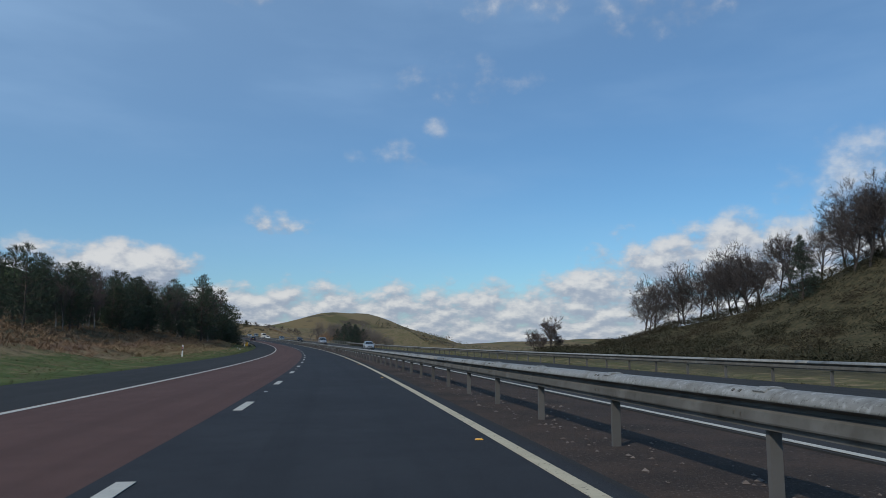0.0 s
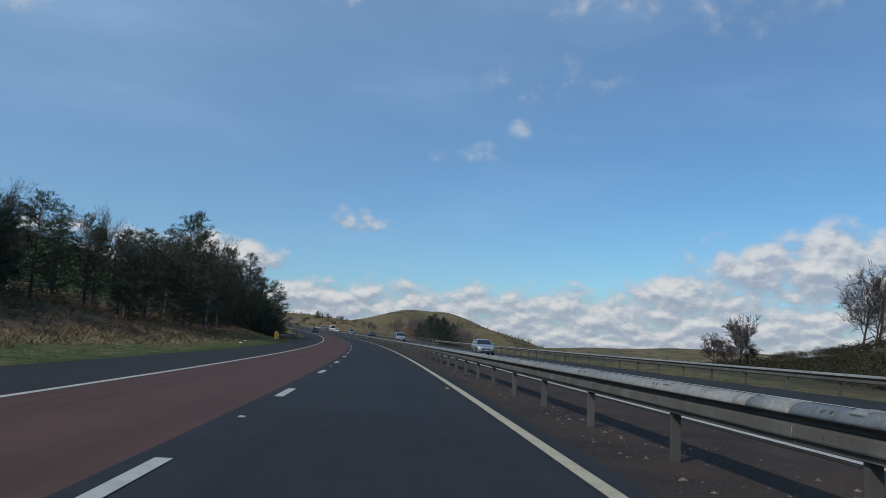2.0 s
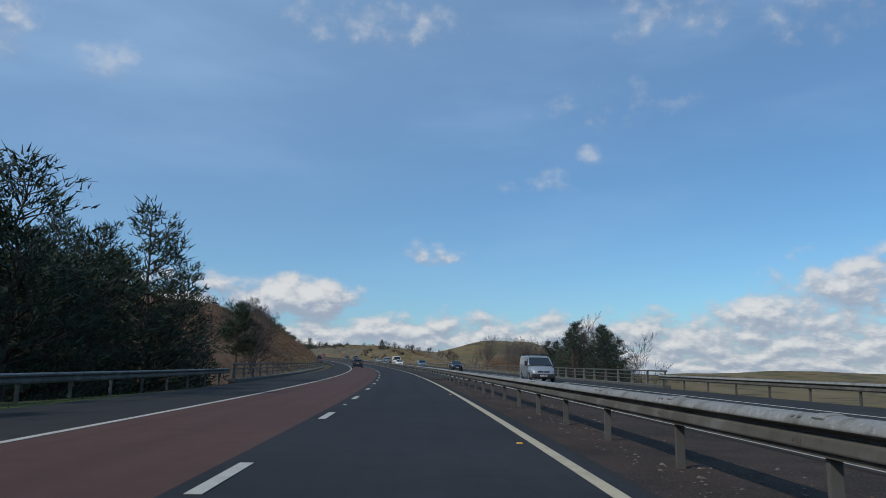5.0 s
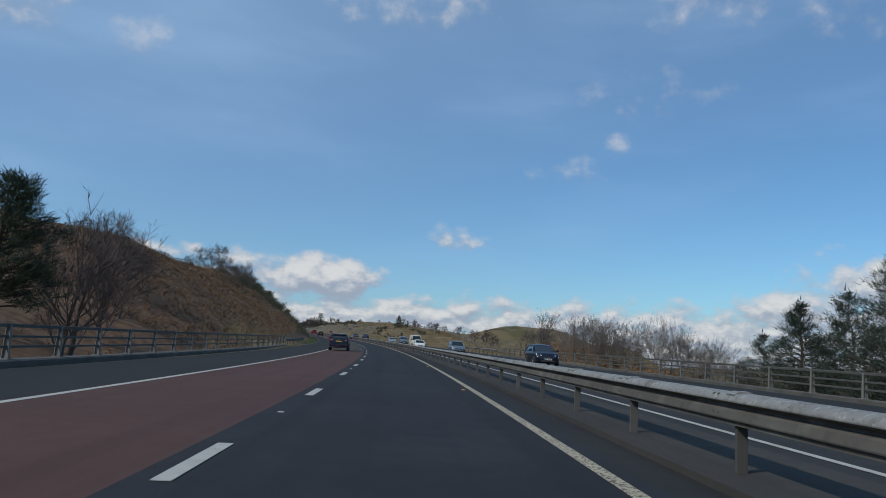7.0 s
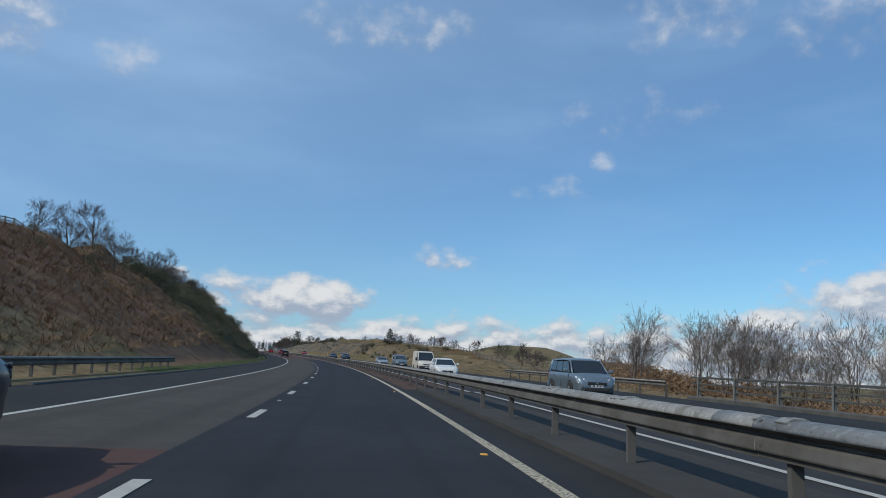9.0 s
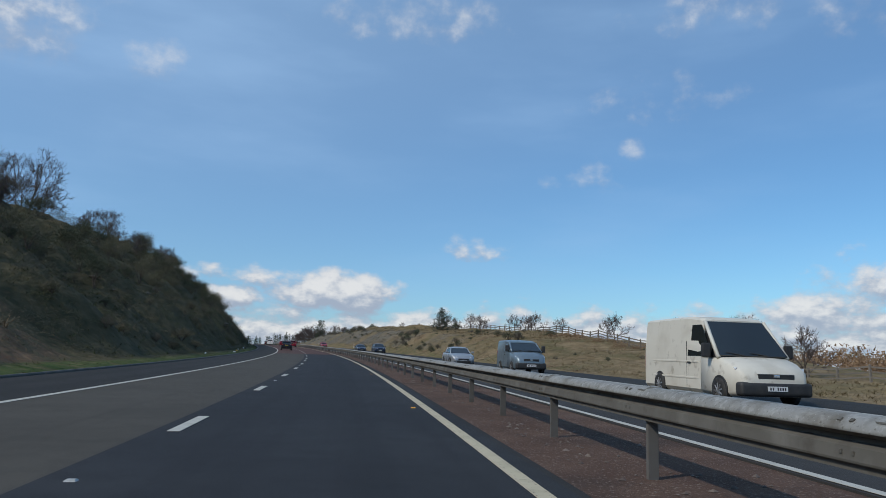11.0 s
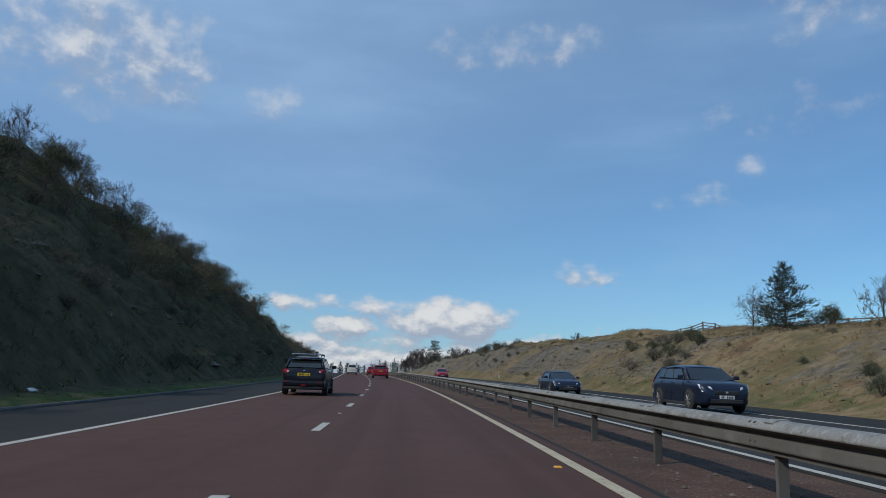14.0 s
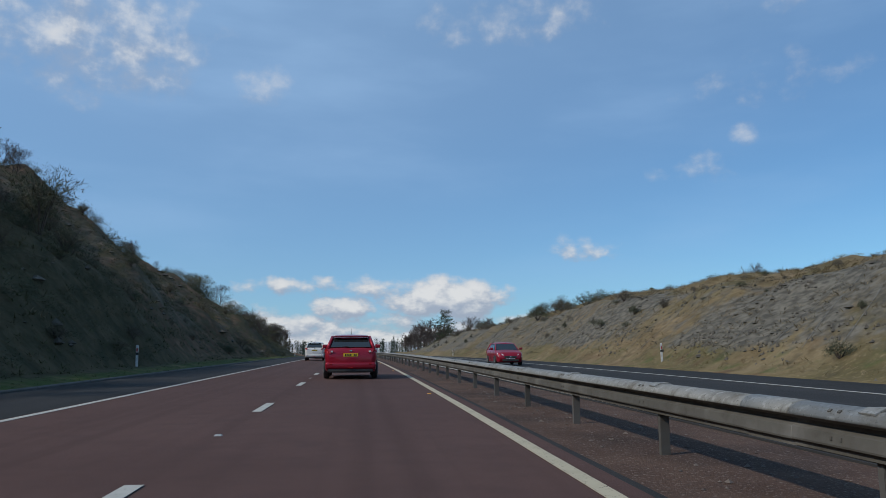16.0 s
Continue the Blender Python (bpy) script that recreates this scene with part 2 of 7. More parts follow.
g.vary((0.105, 0.090, 0.084), 0.6, True)
M_DARKTWIG = g.m
g = Mat("sapling_twigs", (0.15, 0.128, 0.115), 0.9, spec=0.2)
g.vary((0.21, 0.175, 0.15), 0.6, True)
M_SAPLING = g.m
g = Mat("pale_birch_bark", (0.30, 0.27, 0.24), 0.8)
g.layer((0.08, 0.07, 0.06), 7, 0.5, 0.62).vary((0.18, 0.16, 0.14), 0.6)
M_BIRCH = g.m
g = Mat("pine_needles", (0.044, 0.062, 0.042), 0.8, spec=0.15)
g.vary((0.070, 0.090, 0.056), 0.9, True).layer((0.05, 0.047, 0.03), 0.7, 0.45, 0.7, 0.5)
M_PINE = g.m
g = Mat("spruce_needles", (0.038, 0.054, 0.042), 0.8, spec=0.15)
g.vary((0.058, 0.076, 0.054), 0.9, True)
M_SPRUCE = g.m
g = Mat("gorse_leaves", (0.058, 0.068, 0.040), 0.8, spec=0.2)
g.vary((0.10, 0.105, 0.066), 0.9, True)
M_GORSE = g.m
g = Mat("grey_bush_twigs", (0.10, 0.088, 0.068), 0.9, spec=0.15)
g.vary((0.17, 0.15, 0.115), 0.9, True)
M_BUSH = g.m
g = Mat("mound_gorse", (0.032, 0.034, 0.020), 0.9, spec=0.1)
g.vary((0.052, 0.048, 0.030), 0.9, True).layer((0.06, 0.045, 0.03), 0.06, 0.45, 0.65, 0.7)
M_DARKGORSE = g.m
g = Mat("slope_rock", (0.10, 0.088, 0.072), 0.9, spec=0.2)
g.vary((0.165, 0.148, 0.122), 0.9, True).layer((0.08, 0.07, 0.05), 3, 0.45, 0.7, 0.7).bump(9, 0.6, 0.03)
M_ROCK = g.m
g = Mat("scrub_twigs_and_leaves", (0.125, 0.112, 0.080), 0.9, spec=0.1)
g.vary((0.175, 0.150, 0.105), 0.9, True).layer((0.10, 0.115, 0.06), 0.25, 0.42, 0.62, 0.8).layer((0.135, 0.10, 0.066), 0.11, 0.5, 0.7, 0.7)
M_SCRUB = g.m
g = Mat("dry_grass_blades", (0.22, 0.168, 0.092), 0.85, spec=0.15)
g.vary((0.33, 0.255, 0.15), 0.9, True).layer((0.19, 0.15, 0.065), 0.18, 0.48, 0.68, 0.5)
M_STRAW = g.m
g = Mat("green_verge_blades", (0.055, 0.070, 0.026), 0.85, spec=0.15)
g.vary((0.105, 0.10, 0.046), 0.9, True).layer((0.14, 0.112, 0.06), 0.4, 0.5, 0.7, 0.7)
M_GRASS = g.m
g = Mat("bracken_stalks", (0.20, 0.122, 0.072), 0.9, spec=0.1)
g.vary((0.32, 0.215, 0.13), 0.9, True).layer((0.14, 0.088, 0.055), 0.3, 0.45, 0.65, 0.6)
M_BRACKEN = g.m


def ground_material(name):
    """Straw-coloured turf; the cover attribute brings in green pasture (r), brown bracken (g), grey rock (b) and dark
    leaf litter, also used as painted cloud shade (alpha).
    """
    t = Mat(name, (0.195, 0.138, 0.074), 0.95, spec=0.1)
    t.layer((0.265, 0.195, 0.112), 0.5, 0.4, 0.65).layer((0.11, 0.078, 0.04), 1.3, 0.48, 0.68, 0.8).layer((0.135, 0.12, 0.052), 0.09, 0.52, 0.68, 0.5)
    t.layer((0.115, 0.098, 0.045), 0.21, 0.47, 0.62, 0.75, 6).layer((0.085, 0.070, 0.042), 0.75, 0.56, 0.68, 0.7, 6).layer((0.12, 0.07, 0.042), 0.33, 0.58, 0.68, 0.6, 6).layer((0.30, 0.235, 0.13), 5.0, 0.55, 0.72, 0.6, 5)
    at = t.node("ShaderNodeAttribute")
    at.attribute_name = "cover"
    sep = t.node("ShaderNodeSeparateColor")
    t.link(at.outputs["Color"], sep.inputs[0])
    edge = t.math("MULTIPLY", t.math("SUBTRACT", t.noise(0.9, 6), 0.5), 1.3)

    def f(ch):
        return t.ramp(t.math("ADD", sep.outputs[ch], edge), 0.35, 0.7)

    br = t.node("ShaderNodeMix")
    br.data_type = "RGBA"
    t.link(t.ramp(t.noise(0.8, 5), 0.35, 0.65), br.inputs[0])
    br.inputs[6].default_value, br.inputs[7].default_value = (0.13, 0.076, 0.048, 1), (0.205, 0.13, 0.082, 1)
    gr = t.node("ShaderNodeMix")
    gr.data_type = "RGBA"
    t.link(t.ramp(t.noise(0.35, 6), 0.35, 0.65), gr.inputs[0])
    gr.inputs[6].default_value, gr.inputs[7].default_value = (0.058, 0.085, 0.024, 1), (0.09, 0.112, 0.038, 1)
    ro = t.node("ShaderNodeMix")
    ro.data_type = "RGBA"
    t.link(t.ramp(t.noise(1.7, 8, stretch=(1, 1, 2.2)), 0.38, 0.62), ro.inputs[0])
    ro.inputs[6].default_value, ro.inputs[7].default_value = (0.088, 0.080, 0.064, 1), (0.19, 0.17, 0.135, 1)
    t.over(f(0), gr.outputs[2]).over(f(1), br.outputs[2]).over(f(2), ro.outputs[2])
    du = t.node("ShaderNodeMix")
    du.data_type = "RGBA"
    t.link(t.ramp(t.noise(0.9, 7), 0.35, 0.65), du.inputs[0])
    du.inputs[6].default_value, du.inputs[7].default_value = (0.047, 0.046, 0.025, 1), (0.102, 0.084, 0.048, 1)
    t.over(t.ramp(t.math("ADD", at.outputs["Alpha"], edge), 0.35, 0.7), du.outputs[2])
    t.bump(1.8, 0.8, 0.25, 8)
    return t.m


M_GROUND = ground_material("turf_bracken_and_rock")


def car_paint(name, color, metal=0.3):
    p = Mat(name, color, 0.35, metal, 0.3)
    p.b.inputs["Coat Weight"].default_value = 0.45
    p.b.inputs["Coat Roughness"].default_value = 0.06
    p.layer(tuple(c * 0.8 + 0.012 for c in color), 2.5, 0.4, 0.75, 0.5)
    p.gloss(4, 0.3, 0.45)
    return p.m


M_GLASS = Mat("tinted_car_glass", (0.016, 0.02, 0.021), 0.06, 0.0, 0.9).gloss(2, 0.03, 0.10).m
M_RUBBER = Mat("tyre_rubber", (0.018, 0.018, 0.018), 0.85).layer((0.04, 0.037, 0.033), 8).m
M_PLASTIC = Mat("black_plastic_trim", (0.022, 0.022, 0.023), 0.6).layer((0.04, 0.038, 0.035), 4).m
M_ALLOY = Mat("alloy_wheel", (0.26, 0.26, 0.26), 0.45, 0.5).layer((0.15, 0.147, 0.14), 9).m
M_DISC = Mat("brake_disc_steel", (0.09, 0.085, 0.08), 0.6, 0.4).layer((0.05, 0.045, 0.04), 9).m
M_CHROME = Mat("bright_bar", (0.75, 0.75, 0.75), 0.25, 0.9).layer((0.55, 0.55, 0.55), 5).m
M_REDLAMP = Mat("red_lamp_lens", (0.42, 0.012, 0.016), 0.15, 0.0, 0.8).layer((0.25, 0.006, 0.01), 14).m
M_CLEARLAMP = Mat("clear_lamp_lens", (0.82, 0.82, 0.80), 0.12, 0.1, 0.9).layer((0.10, 0.10, 0.11), 12, 0.5, 0.58).m
M_YELLOWPLATE = Mat("yellow_plate", (0.75, 0.52, 0.02), 0.5).layer((0.65, 0.44, 0.03), 6).m
M_WHITEPLATE = Mat("white_plate", (0.72, 0.72, 0.70), 0.5).layer((0.6, 0.6, 0.58), 6).m
M_INK = Mat("black_marking", (0.02, 0.02, 0.02), 0.6).m
M_AMBER = Mat("amber_stud", (0.75, 0.36, 0.02), 0.4).m
M_STUD = Mat("white_stud", (0.42, 0.42, 0.40), 0.5).layer((0.3, 0.3, 0.28), 20).m
M_WHITEPOST = Mat("white_marker_post", (0.72, 0.72, 0.70), 0.6).layer((0.5, 0.49, 0.45), 6).m
M_CHEVRON = Mat("yellow_marker_board", (0.72, 0.42, 0.03), 0.55).layer((0.6, 0.34, 0.03), 5).m

# ---- the line of the road: station s along it, offset a to the right of the lane line, height z over it ----
STEP = 2.0
ST = np.arange(-300.0, 1500.0 + STEP, STEP)


def bend(s):
    """Heading to the left of +y, degrees."""
    near = 7.879 + 0.03921 * s + 1.111e-5 * s * s
    far = 7.879 + 0.03921 * 520 + 1.111e-5 * 520 ** 2 + FAR_BEND * (s - 520)
    return np.radians(np.where(s < 520, near, far))


def grade(s):
    c = np.clip(s, 0, 520)
    g = -0.70 + 0.005416 * c - 2.364e-6 * c * c
    return np.radians(np.where(s > 520, np.maximum(g - FAR_DROP * (s - 520), -0.2), g))


FAR_BEND, FAR_DROP = 0.012, 0.004
_b, _g = bend(ST), grade(ST)
CX, CY, CZ = np.cumsum(-np.sin(_b)) * STEP, np.cumsum(np.cos(_b)) * STEP, np.cumsum(np.tan(_g)) * STEP
_i = int(np.argmin(np.abs(ST)))
CX, CY, CZ = CX - CX[_i], CY - CY[_i], CZ - CZ[_i]


def way(s, a=0.0, z=0.0):
    h = np.interp(s, ST, _b)
    return np.interp(s, ST, CX) + a * np.cos(h), np.interp(s, ST, CY) + a * np.sin(h), np.interp(s, ST, CZ) + z


def on_road(s, a=0.0, z=0.0, turn=0.0, tilt=True):
    """Pose of a thing that stands at (s, a), its own +y along the road."""
    x, y, zz = way(s, a, z)
    h, g = float(np.interp(s, ST, _b)), float(np.interp(s, ST, _g))
    m = Matrix.Translation((float(x), float(y), float(zz))) @ Matrix.Rotation(h, 4, "Z")
    if tilt:
        m = m @ Matrix.Rotation(g, 4, "X")
    return m @ Matrix.Rotation(radians(turn), 4, "Z")


def smooth(x, a, b):
    t = np.clip((x - a) / (b - a), 0, 1)
    return t * t * (3 - 2 * t)


def ripple(x, y, size, seed=0.0):
    """Cheap rolling noise, about -1 to 1."""
    x, y = x / size, y / size
    v = np.sin(1.7 * x + 2.3 * np.sin(0.9 * y + seed) + seed) + np.sin(2.1 * y - 1.9 * np.sin(1.1 * x - seed) + 2 * seed)
    v = v + 0.5 * np.sin(3.9 * x + 2.9 * y + 1.3 * seed + np.sin(2.2 * x)) + 0.35 * np.sin(6.1 * x - 5.3 * y + seed)
    return v / 2.4


LEFT = [  # from this station on: heights against the distance to the left
    (-300, [7.4, 13, 26, 60, 120, 300], [-0.05, 0.15, 4.0, 8, 14, 24]),
    (165, [7.4, 13, 26, 60, 120, 300], [-0.05, 0.1, 3.2, 8, 16, 30]),
    (200, [7.4, 9.9, 16, 24, 45, 110, 300], [-0.05, -0.3, -4.0, -2.5, 3.5, 26, 42]),
    (270, [7.4, 9.9, 15, 24, 40, 110, 300], [-0.05, -0.2, -2.5, 1.5, 7.0, 28, 45]),
    (312, [7.4, 10.5, 14, 30, 45, 110, 300], [-0.05, 0.2, 1.8, 11.2, 14, 30, 45]),
    (350, [7.4, 9.8, 14, 27, 40, 110, 300], [-0.05, 0.3, 2.8, 11.2, 14, 28, 42]),
    (385, [7.4, 9.5, 13.5, 28, 40, 110, 300], [-0.05, 0.3, 3.2, 12.2, 14, 27, 41]),
    (430, [7.4, 9.3, 13, 28, 40, 110, 300], [-0.05, 0.3, 3.6, 13.2, 15.2, 26, 40]),
    (462, [7.4, 9.3, 13, 28, 40, 110, 300], [-0.05, 0.3, 4.0, 15.4, 17.4, 26, 40]),
    (500, [7.4, 9.3, 13, 28, 40, 110, 300], [-0.05, 0.3, 4.3, 16.8, 18.8, 25, 38]),
    (555, [7.4, 9.3, 13, 28, 40, 110, 300], [-0.05, 0.3, 4.4, 16.8, 18.8, 24, 36]),
    (600, [7.4, 9.4, 13.5, 27, 40, 110, 300], [-0.05, 0.25, 3.5, 12.8, 14.5, 20, 30]),
    (640, [7.4, 9.5, 14, 26, 40, 110, 300], [-0.05, 0.2, 2.6, 9.5, 11, 16, 24]),
    (700, [7.4, 10, 20, 40, 110, 300], [-0.05, 0.1, 1.2, 2.5, 4, 6]),
    (1500, [7.4, 10, 20, 40, 110, 300], [-0.05, 0.1, 1.2, 2.5, 4, 6]),
]
RIGHT = [
    (-300, [17.4, 21, 40, 90, 300], [-0.05, -0.1, 0.3, 1, -12]),
    (140, [17.4, 21, 40, 90, 300], [-0.05, -0.3, -0.8, -2.5, -24]),
    (185, [17.4, 21, 40, 90, 300], [-0.05, -0.3, -0.6, -1.5, -24]),
    (208, [17.4, 19.4, 27, 60, 90, 300], [-0.05, -0.4, -5, -8, -4, -30]),
    (300, [17.4, 19.4, 27, 60, 300], [-0.05, -0.4, -3.5, -6, -30]),
    (345, [17.4, 19, 26, 40, 100, 300], [-0.05, -0.1, -0.4, -1.2, -9, -30]),
    (388, [17.4, 18.8, 25, 32, 60, 300], [-0.05, 0.0, 0.1, -0.2, -1.6, -26]),
    (412, [17.4, 18.6, 25, 32, 60, 300], [-0.05, 0.05, 1.2, 1.7, 0.2, -26]),
    (428, [17.4, 18.6, 25, 32, 60, 300], [-0.05, 0.1, 2.45, 3.2, 1.4, -26]),
    (448, [17.4, 18.5, 25, 32, 60, 300], [-0.05, 0.1, 3.2, 4.1, 2.2, -26]),
    (490, [17.4, 18.4, 25, 32, 60, 300], [-0.05, 0.15, 4.0, 5.3, 3.4, -26]),
    (530, [17.4, 18.4, 25, 32, 60, 300], [-0.05, 0.15, 4.75, 6.35, 4.6, -26]),
    (570, [17.4, 18.4, 25, 31, 60, 300], [-0.05, 0.15, 5.1, 6.6, 5.0, -26]),
    (640, [17.4, 18.6, 25, 31, 60, 300], [-0.05, 0.1, 4.5, 5.9, 4.2, -26]),
    (760, [17.4, 19, 26, 40, 100, 300], [-0.05, 0.1, 1.6, 2.5, 3, 5]),
    (1500, [17.4, 19, 26, 40, 100, 300], [-0.05, 0.1, 1.2, 2, 3, 5]),
]


def side_height(table, s, d):
    keys = [k[0] for k in table]
    prof = np.array([np.interp(d, k[1], k[2]) for k in table])
    j = np.clip(np.searchsorted(keys, s, side="right") - 1, 0, len(keys) - 2)
    ks = np.array(keys, float)
    t = (s - ks[j]) / (ks[j + 1] - ks[j])
    t = t * t * (3 - 2 * t)
    idx = np.arange(len(s))
    return prof[j, idx] * (1 - t) + prof[j + 1, idx] * t


def land(s, a):
    """Height of the ground over the road line."""
    s, a = np.atleast_1d(np.asarray(s, float)), np.atleast_1d(np.asarray(a, float))
    d = np.abs(a)
    z = np.where(a < 0, side_height(LEFT, s, np.clip(d, 7.4, 300)), side_height(RIGHT, s, np.clip(d, 17.4, 300)))
    z = np.where((a > -7.4) & (a < 17.4), -0.35, z)
    mound = 31.5 * np.exp(-(s - 105) ** 2 / (2 * np.where(s < 105, 76.0, 42.0) ** 2) - (a - 129) ** 2 / (2 * 21.1 ** 2))
    mound = mound + 9.3 * np.exp(-(s - 207) ** 2 / (2 * 40.0 ** 2) - (a - 120) ** 2 / (2 * 13.6 ** 2))
    z = z + np.where(a > 22, mound * smooth(a, 22, 55), 0)
    off = np.where(a < 0, smooth(d, 8.8, 13), smooth(d, 19.5, 25))
    steep = np.where(a < 0, smooth(s, 330, 390) * (1 - smooth(s, 620, 690)), 0.35 * smooth(s, 470, 520)) * off * (1 - smooth(d, 34, 60))
    z = z + off * (0.22 * ripple(s, a, 5.0, 1.0) + np.where(a > 0, 0.25 * (1 - 0.75 * smooth(a, 24, 29) * smooth(s, 440, 470)), 0.5) * ripple(s, a, 17.0, 2.0) + 0.07 * ripple(s, a, 1.6, 4.0))
    z = z + steep * (1.0 * ripple(s, a * 0.8, 6.5, 3.0) + 0.75 * ripple(s, a, 3.0, 5.0) + 0.18 * ripple(s, a, 1.9, 7.0))
    z = z + (a < 0) * smooth(d, 40, 90) * 1.5 * ripple(s, a, 60.0, 3.0)
    return z


def place(s, a, z=0.0):
    x, y, zz = way(s, a, z)
    return Vector((float(x), float(y), float(zz) + float(land(s, a)[0])))


# ---- mesh building ----


class Geo:
    """Points and faces gathered before they become one mesh."""

    def __init__(self):
        self.v, self.f = [], []

    def add(self, pts, faces):
        n = len(self.v)
        self.v.extend(tuple(p) for p in pts)
        self.f.extend(tuple(i + n for i in q) for q in faces)

    def box(self, c, size, m=None):
        x, y, z = (q / 2 for q in size)
        pts = [Vector((i * x, j * y, k * z)) for i in (-1, 1) for j in (-1, 1) for k in (-1, 1)]
        if m:
            pts = [m @ p for p in pts]
        self.add([p + Vector(c) for p in pts], [(0, 1, 3, 2), (4, 6, 7, 5), (0, 4, 5, 1), (2, 3, 7, 6), (0, 2, 6, 4), (1, 5, 7, 3)])

    def tube(self, pts, radii, n=6, caps=True):
        rings, pts = [], [Vector(p) for p in pts]
        for i, p in enumerate(pts):
            t = (pts[min(i + 1, len(pts) - 1)] - pts[max(i - 1, 0)]).normalized()
            u = t.cross(Vector((0.31, 0.17, 0.93)) if abs(t.z) < 0.9 else Vector((1, 0.1, 0))).normalized()
            w = t.cross(u)
            rings.append([p + (u * math.cos(2 * math.pi * k / n) + w * math.sin(2 * math.pi * k / n)) * radii[i] for k in range(n)])
        faces = [(r * n + k, r * n + (k + 1) % n, (r + 1) * n + (k + 1) % n, (r + 1) * n + k) for r in range(len(pts) - 1) for k in range(n)]
        if caps:
            faces += [tuple(range(n - 1, -1, -1)), tuple((len(pts) - 1) * n + k for k in range(n))]
        self.add([p for r in rings for p in r], faces)

    def lathe(self, prof, n=20, axis="x", at=(0, 0, 0)):
        """Turn a profile of (along, radius) round the axis."""
        pts = []
        for u, r in prof:
            for k in range(n):
                c, s_ = math.cos(2 * math.pi * k / n) * r, math.sin(2 * math.pi * k / n) * r
                p = (u, c, s_) if axis == "x" else (c, s_, u)
                pts.append(Vector(p) + Vector(at))
        q = len(prof)
        faces = [(i * n + k, (i + 1) * n + k, (i + 1) * n + (k + 1) % n, i * n + (k + 1) % n) for i in range(q - 1) for k in range(n)]
        faces += [tuple(range(n)), tuple((q - 1) * n + k for k in range(n - 1, -1, -1))]
        self.add(pts, faces)

    def mesh(self, name, mat, smoothed=False):
        me = bpy.data.meshes.new(name)
        me.from_pydata(self.v, [], self.f)
        me.materials.append(mat)
        if smoothed:
            me.polygons.foreach_set("use_smooth", [True] * len(me.polygons))
        me.update()
        return me


def part(name, geo, mat, parent=None, label="", smoothed=False, bevel=0.0):
    me = geo.mesh(name, mat, smoothed) if isinstance(geo, Geo) else geo
    if bevel:
        bm = bmesh.new()
        bm.from_mesh(me)
        bmesh.ops.recalc_face_normals(bm, faces=bm.faces)
        bmesh.ops.bevel(bm, geom=list(bm.edges), offset=bevel, segments=2, affect="EDGES", profile=0.6)
        bm.to_mesh(me)
        bm.free()
    ob = new(name, me)
    if parent is not None:
        ob.parent = parent
    if label:
        ob["label"] = label
    return ob


def thing(name, label, category, group="", kind="", m=None):
    e = new(name)
    e.empty_display_size = 0.3
    tagged(e, label, category, group, kind)
    if m is not None:
        e.matrix_world = m
    return e


# ---- the ground ----


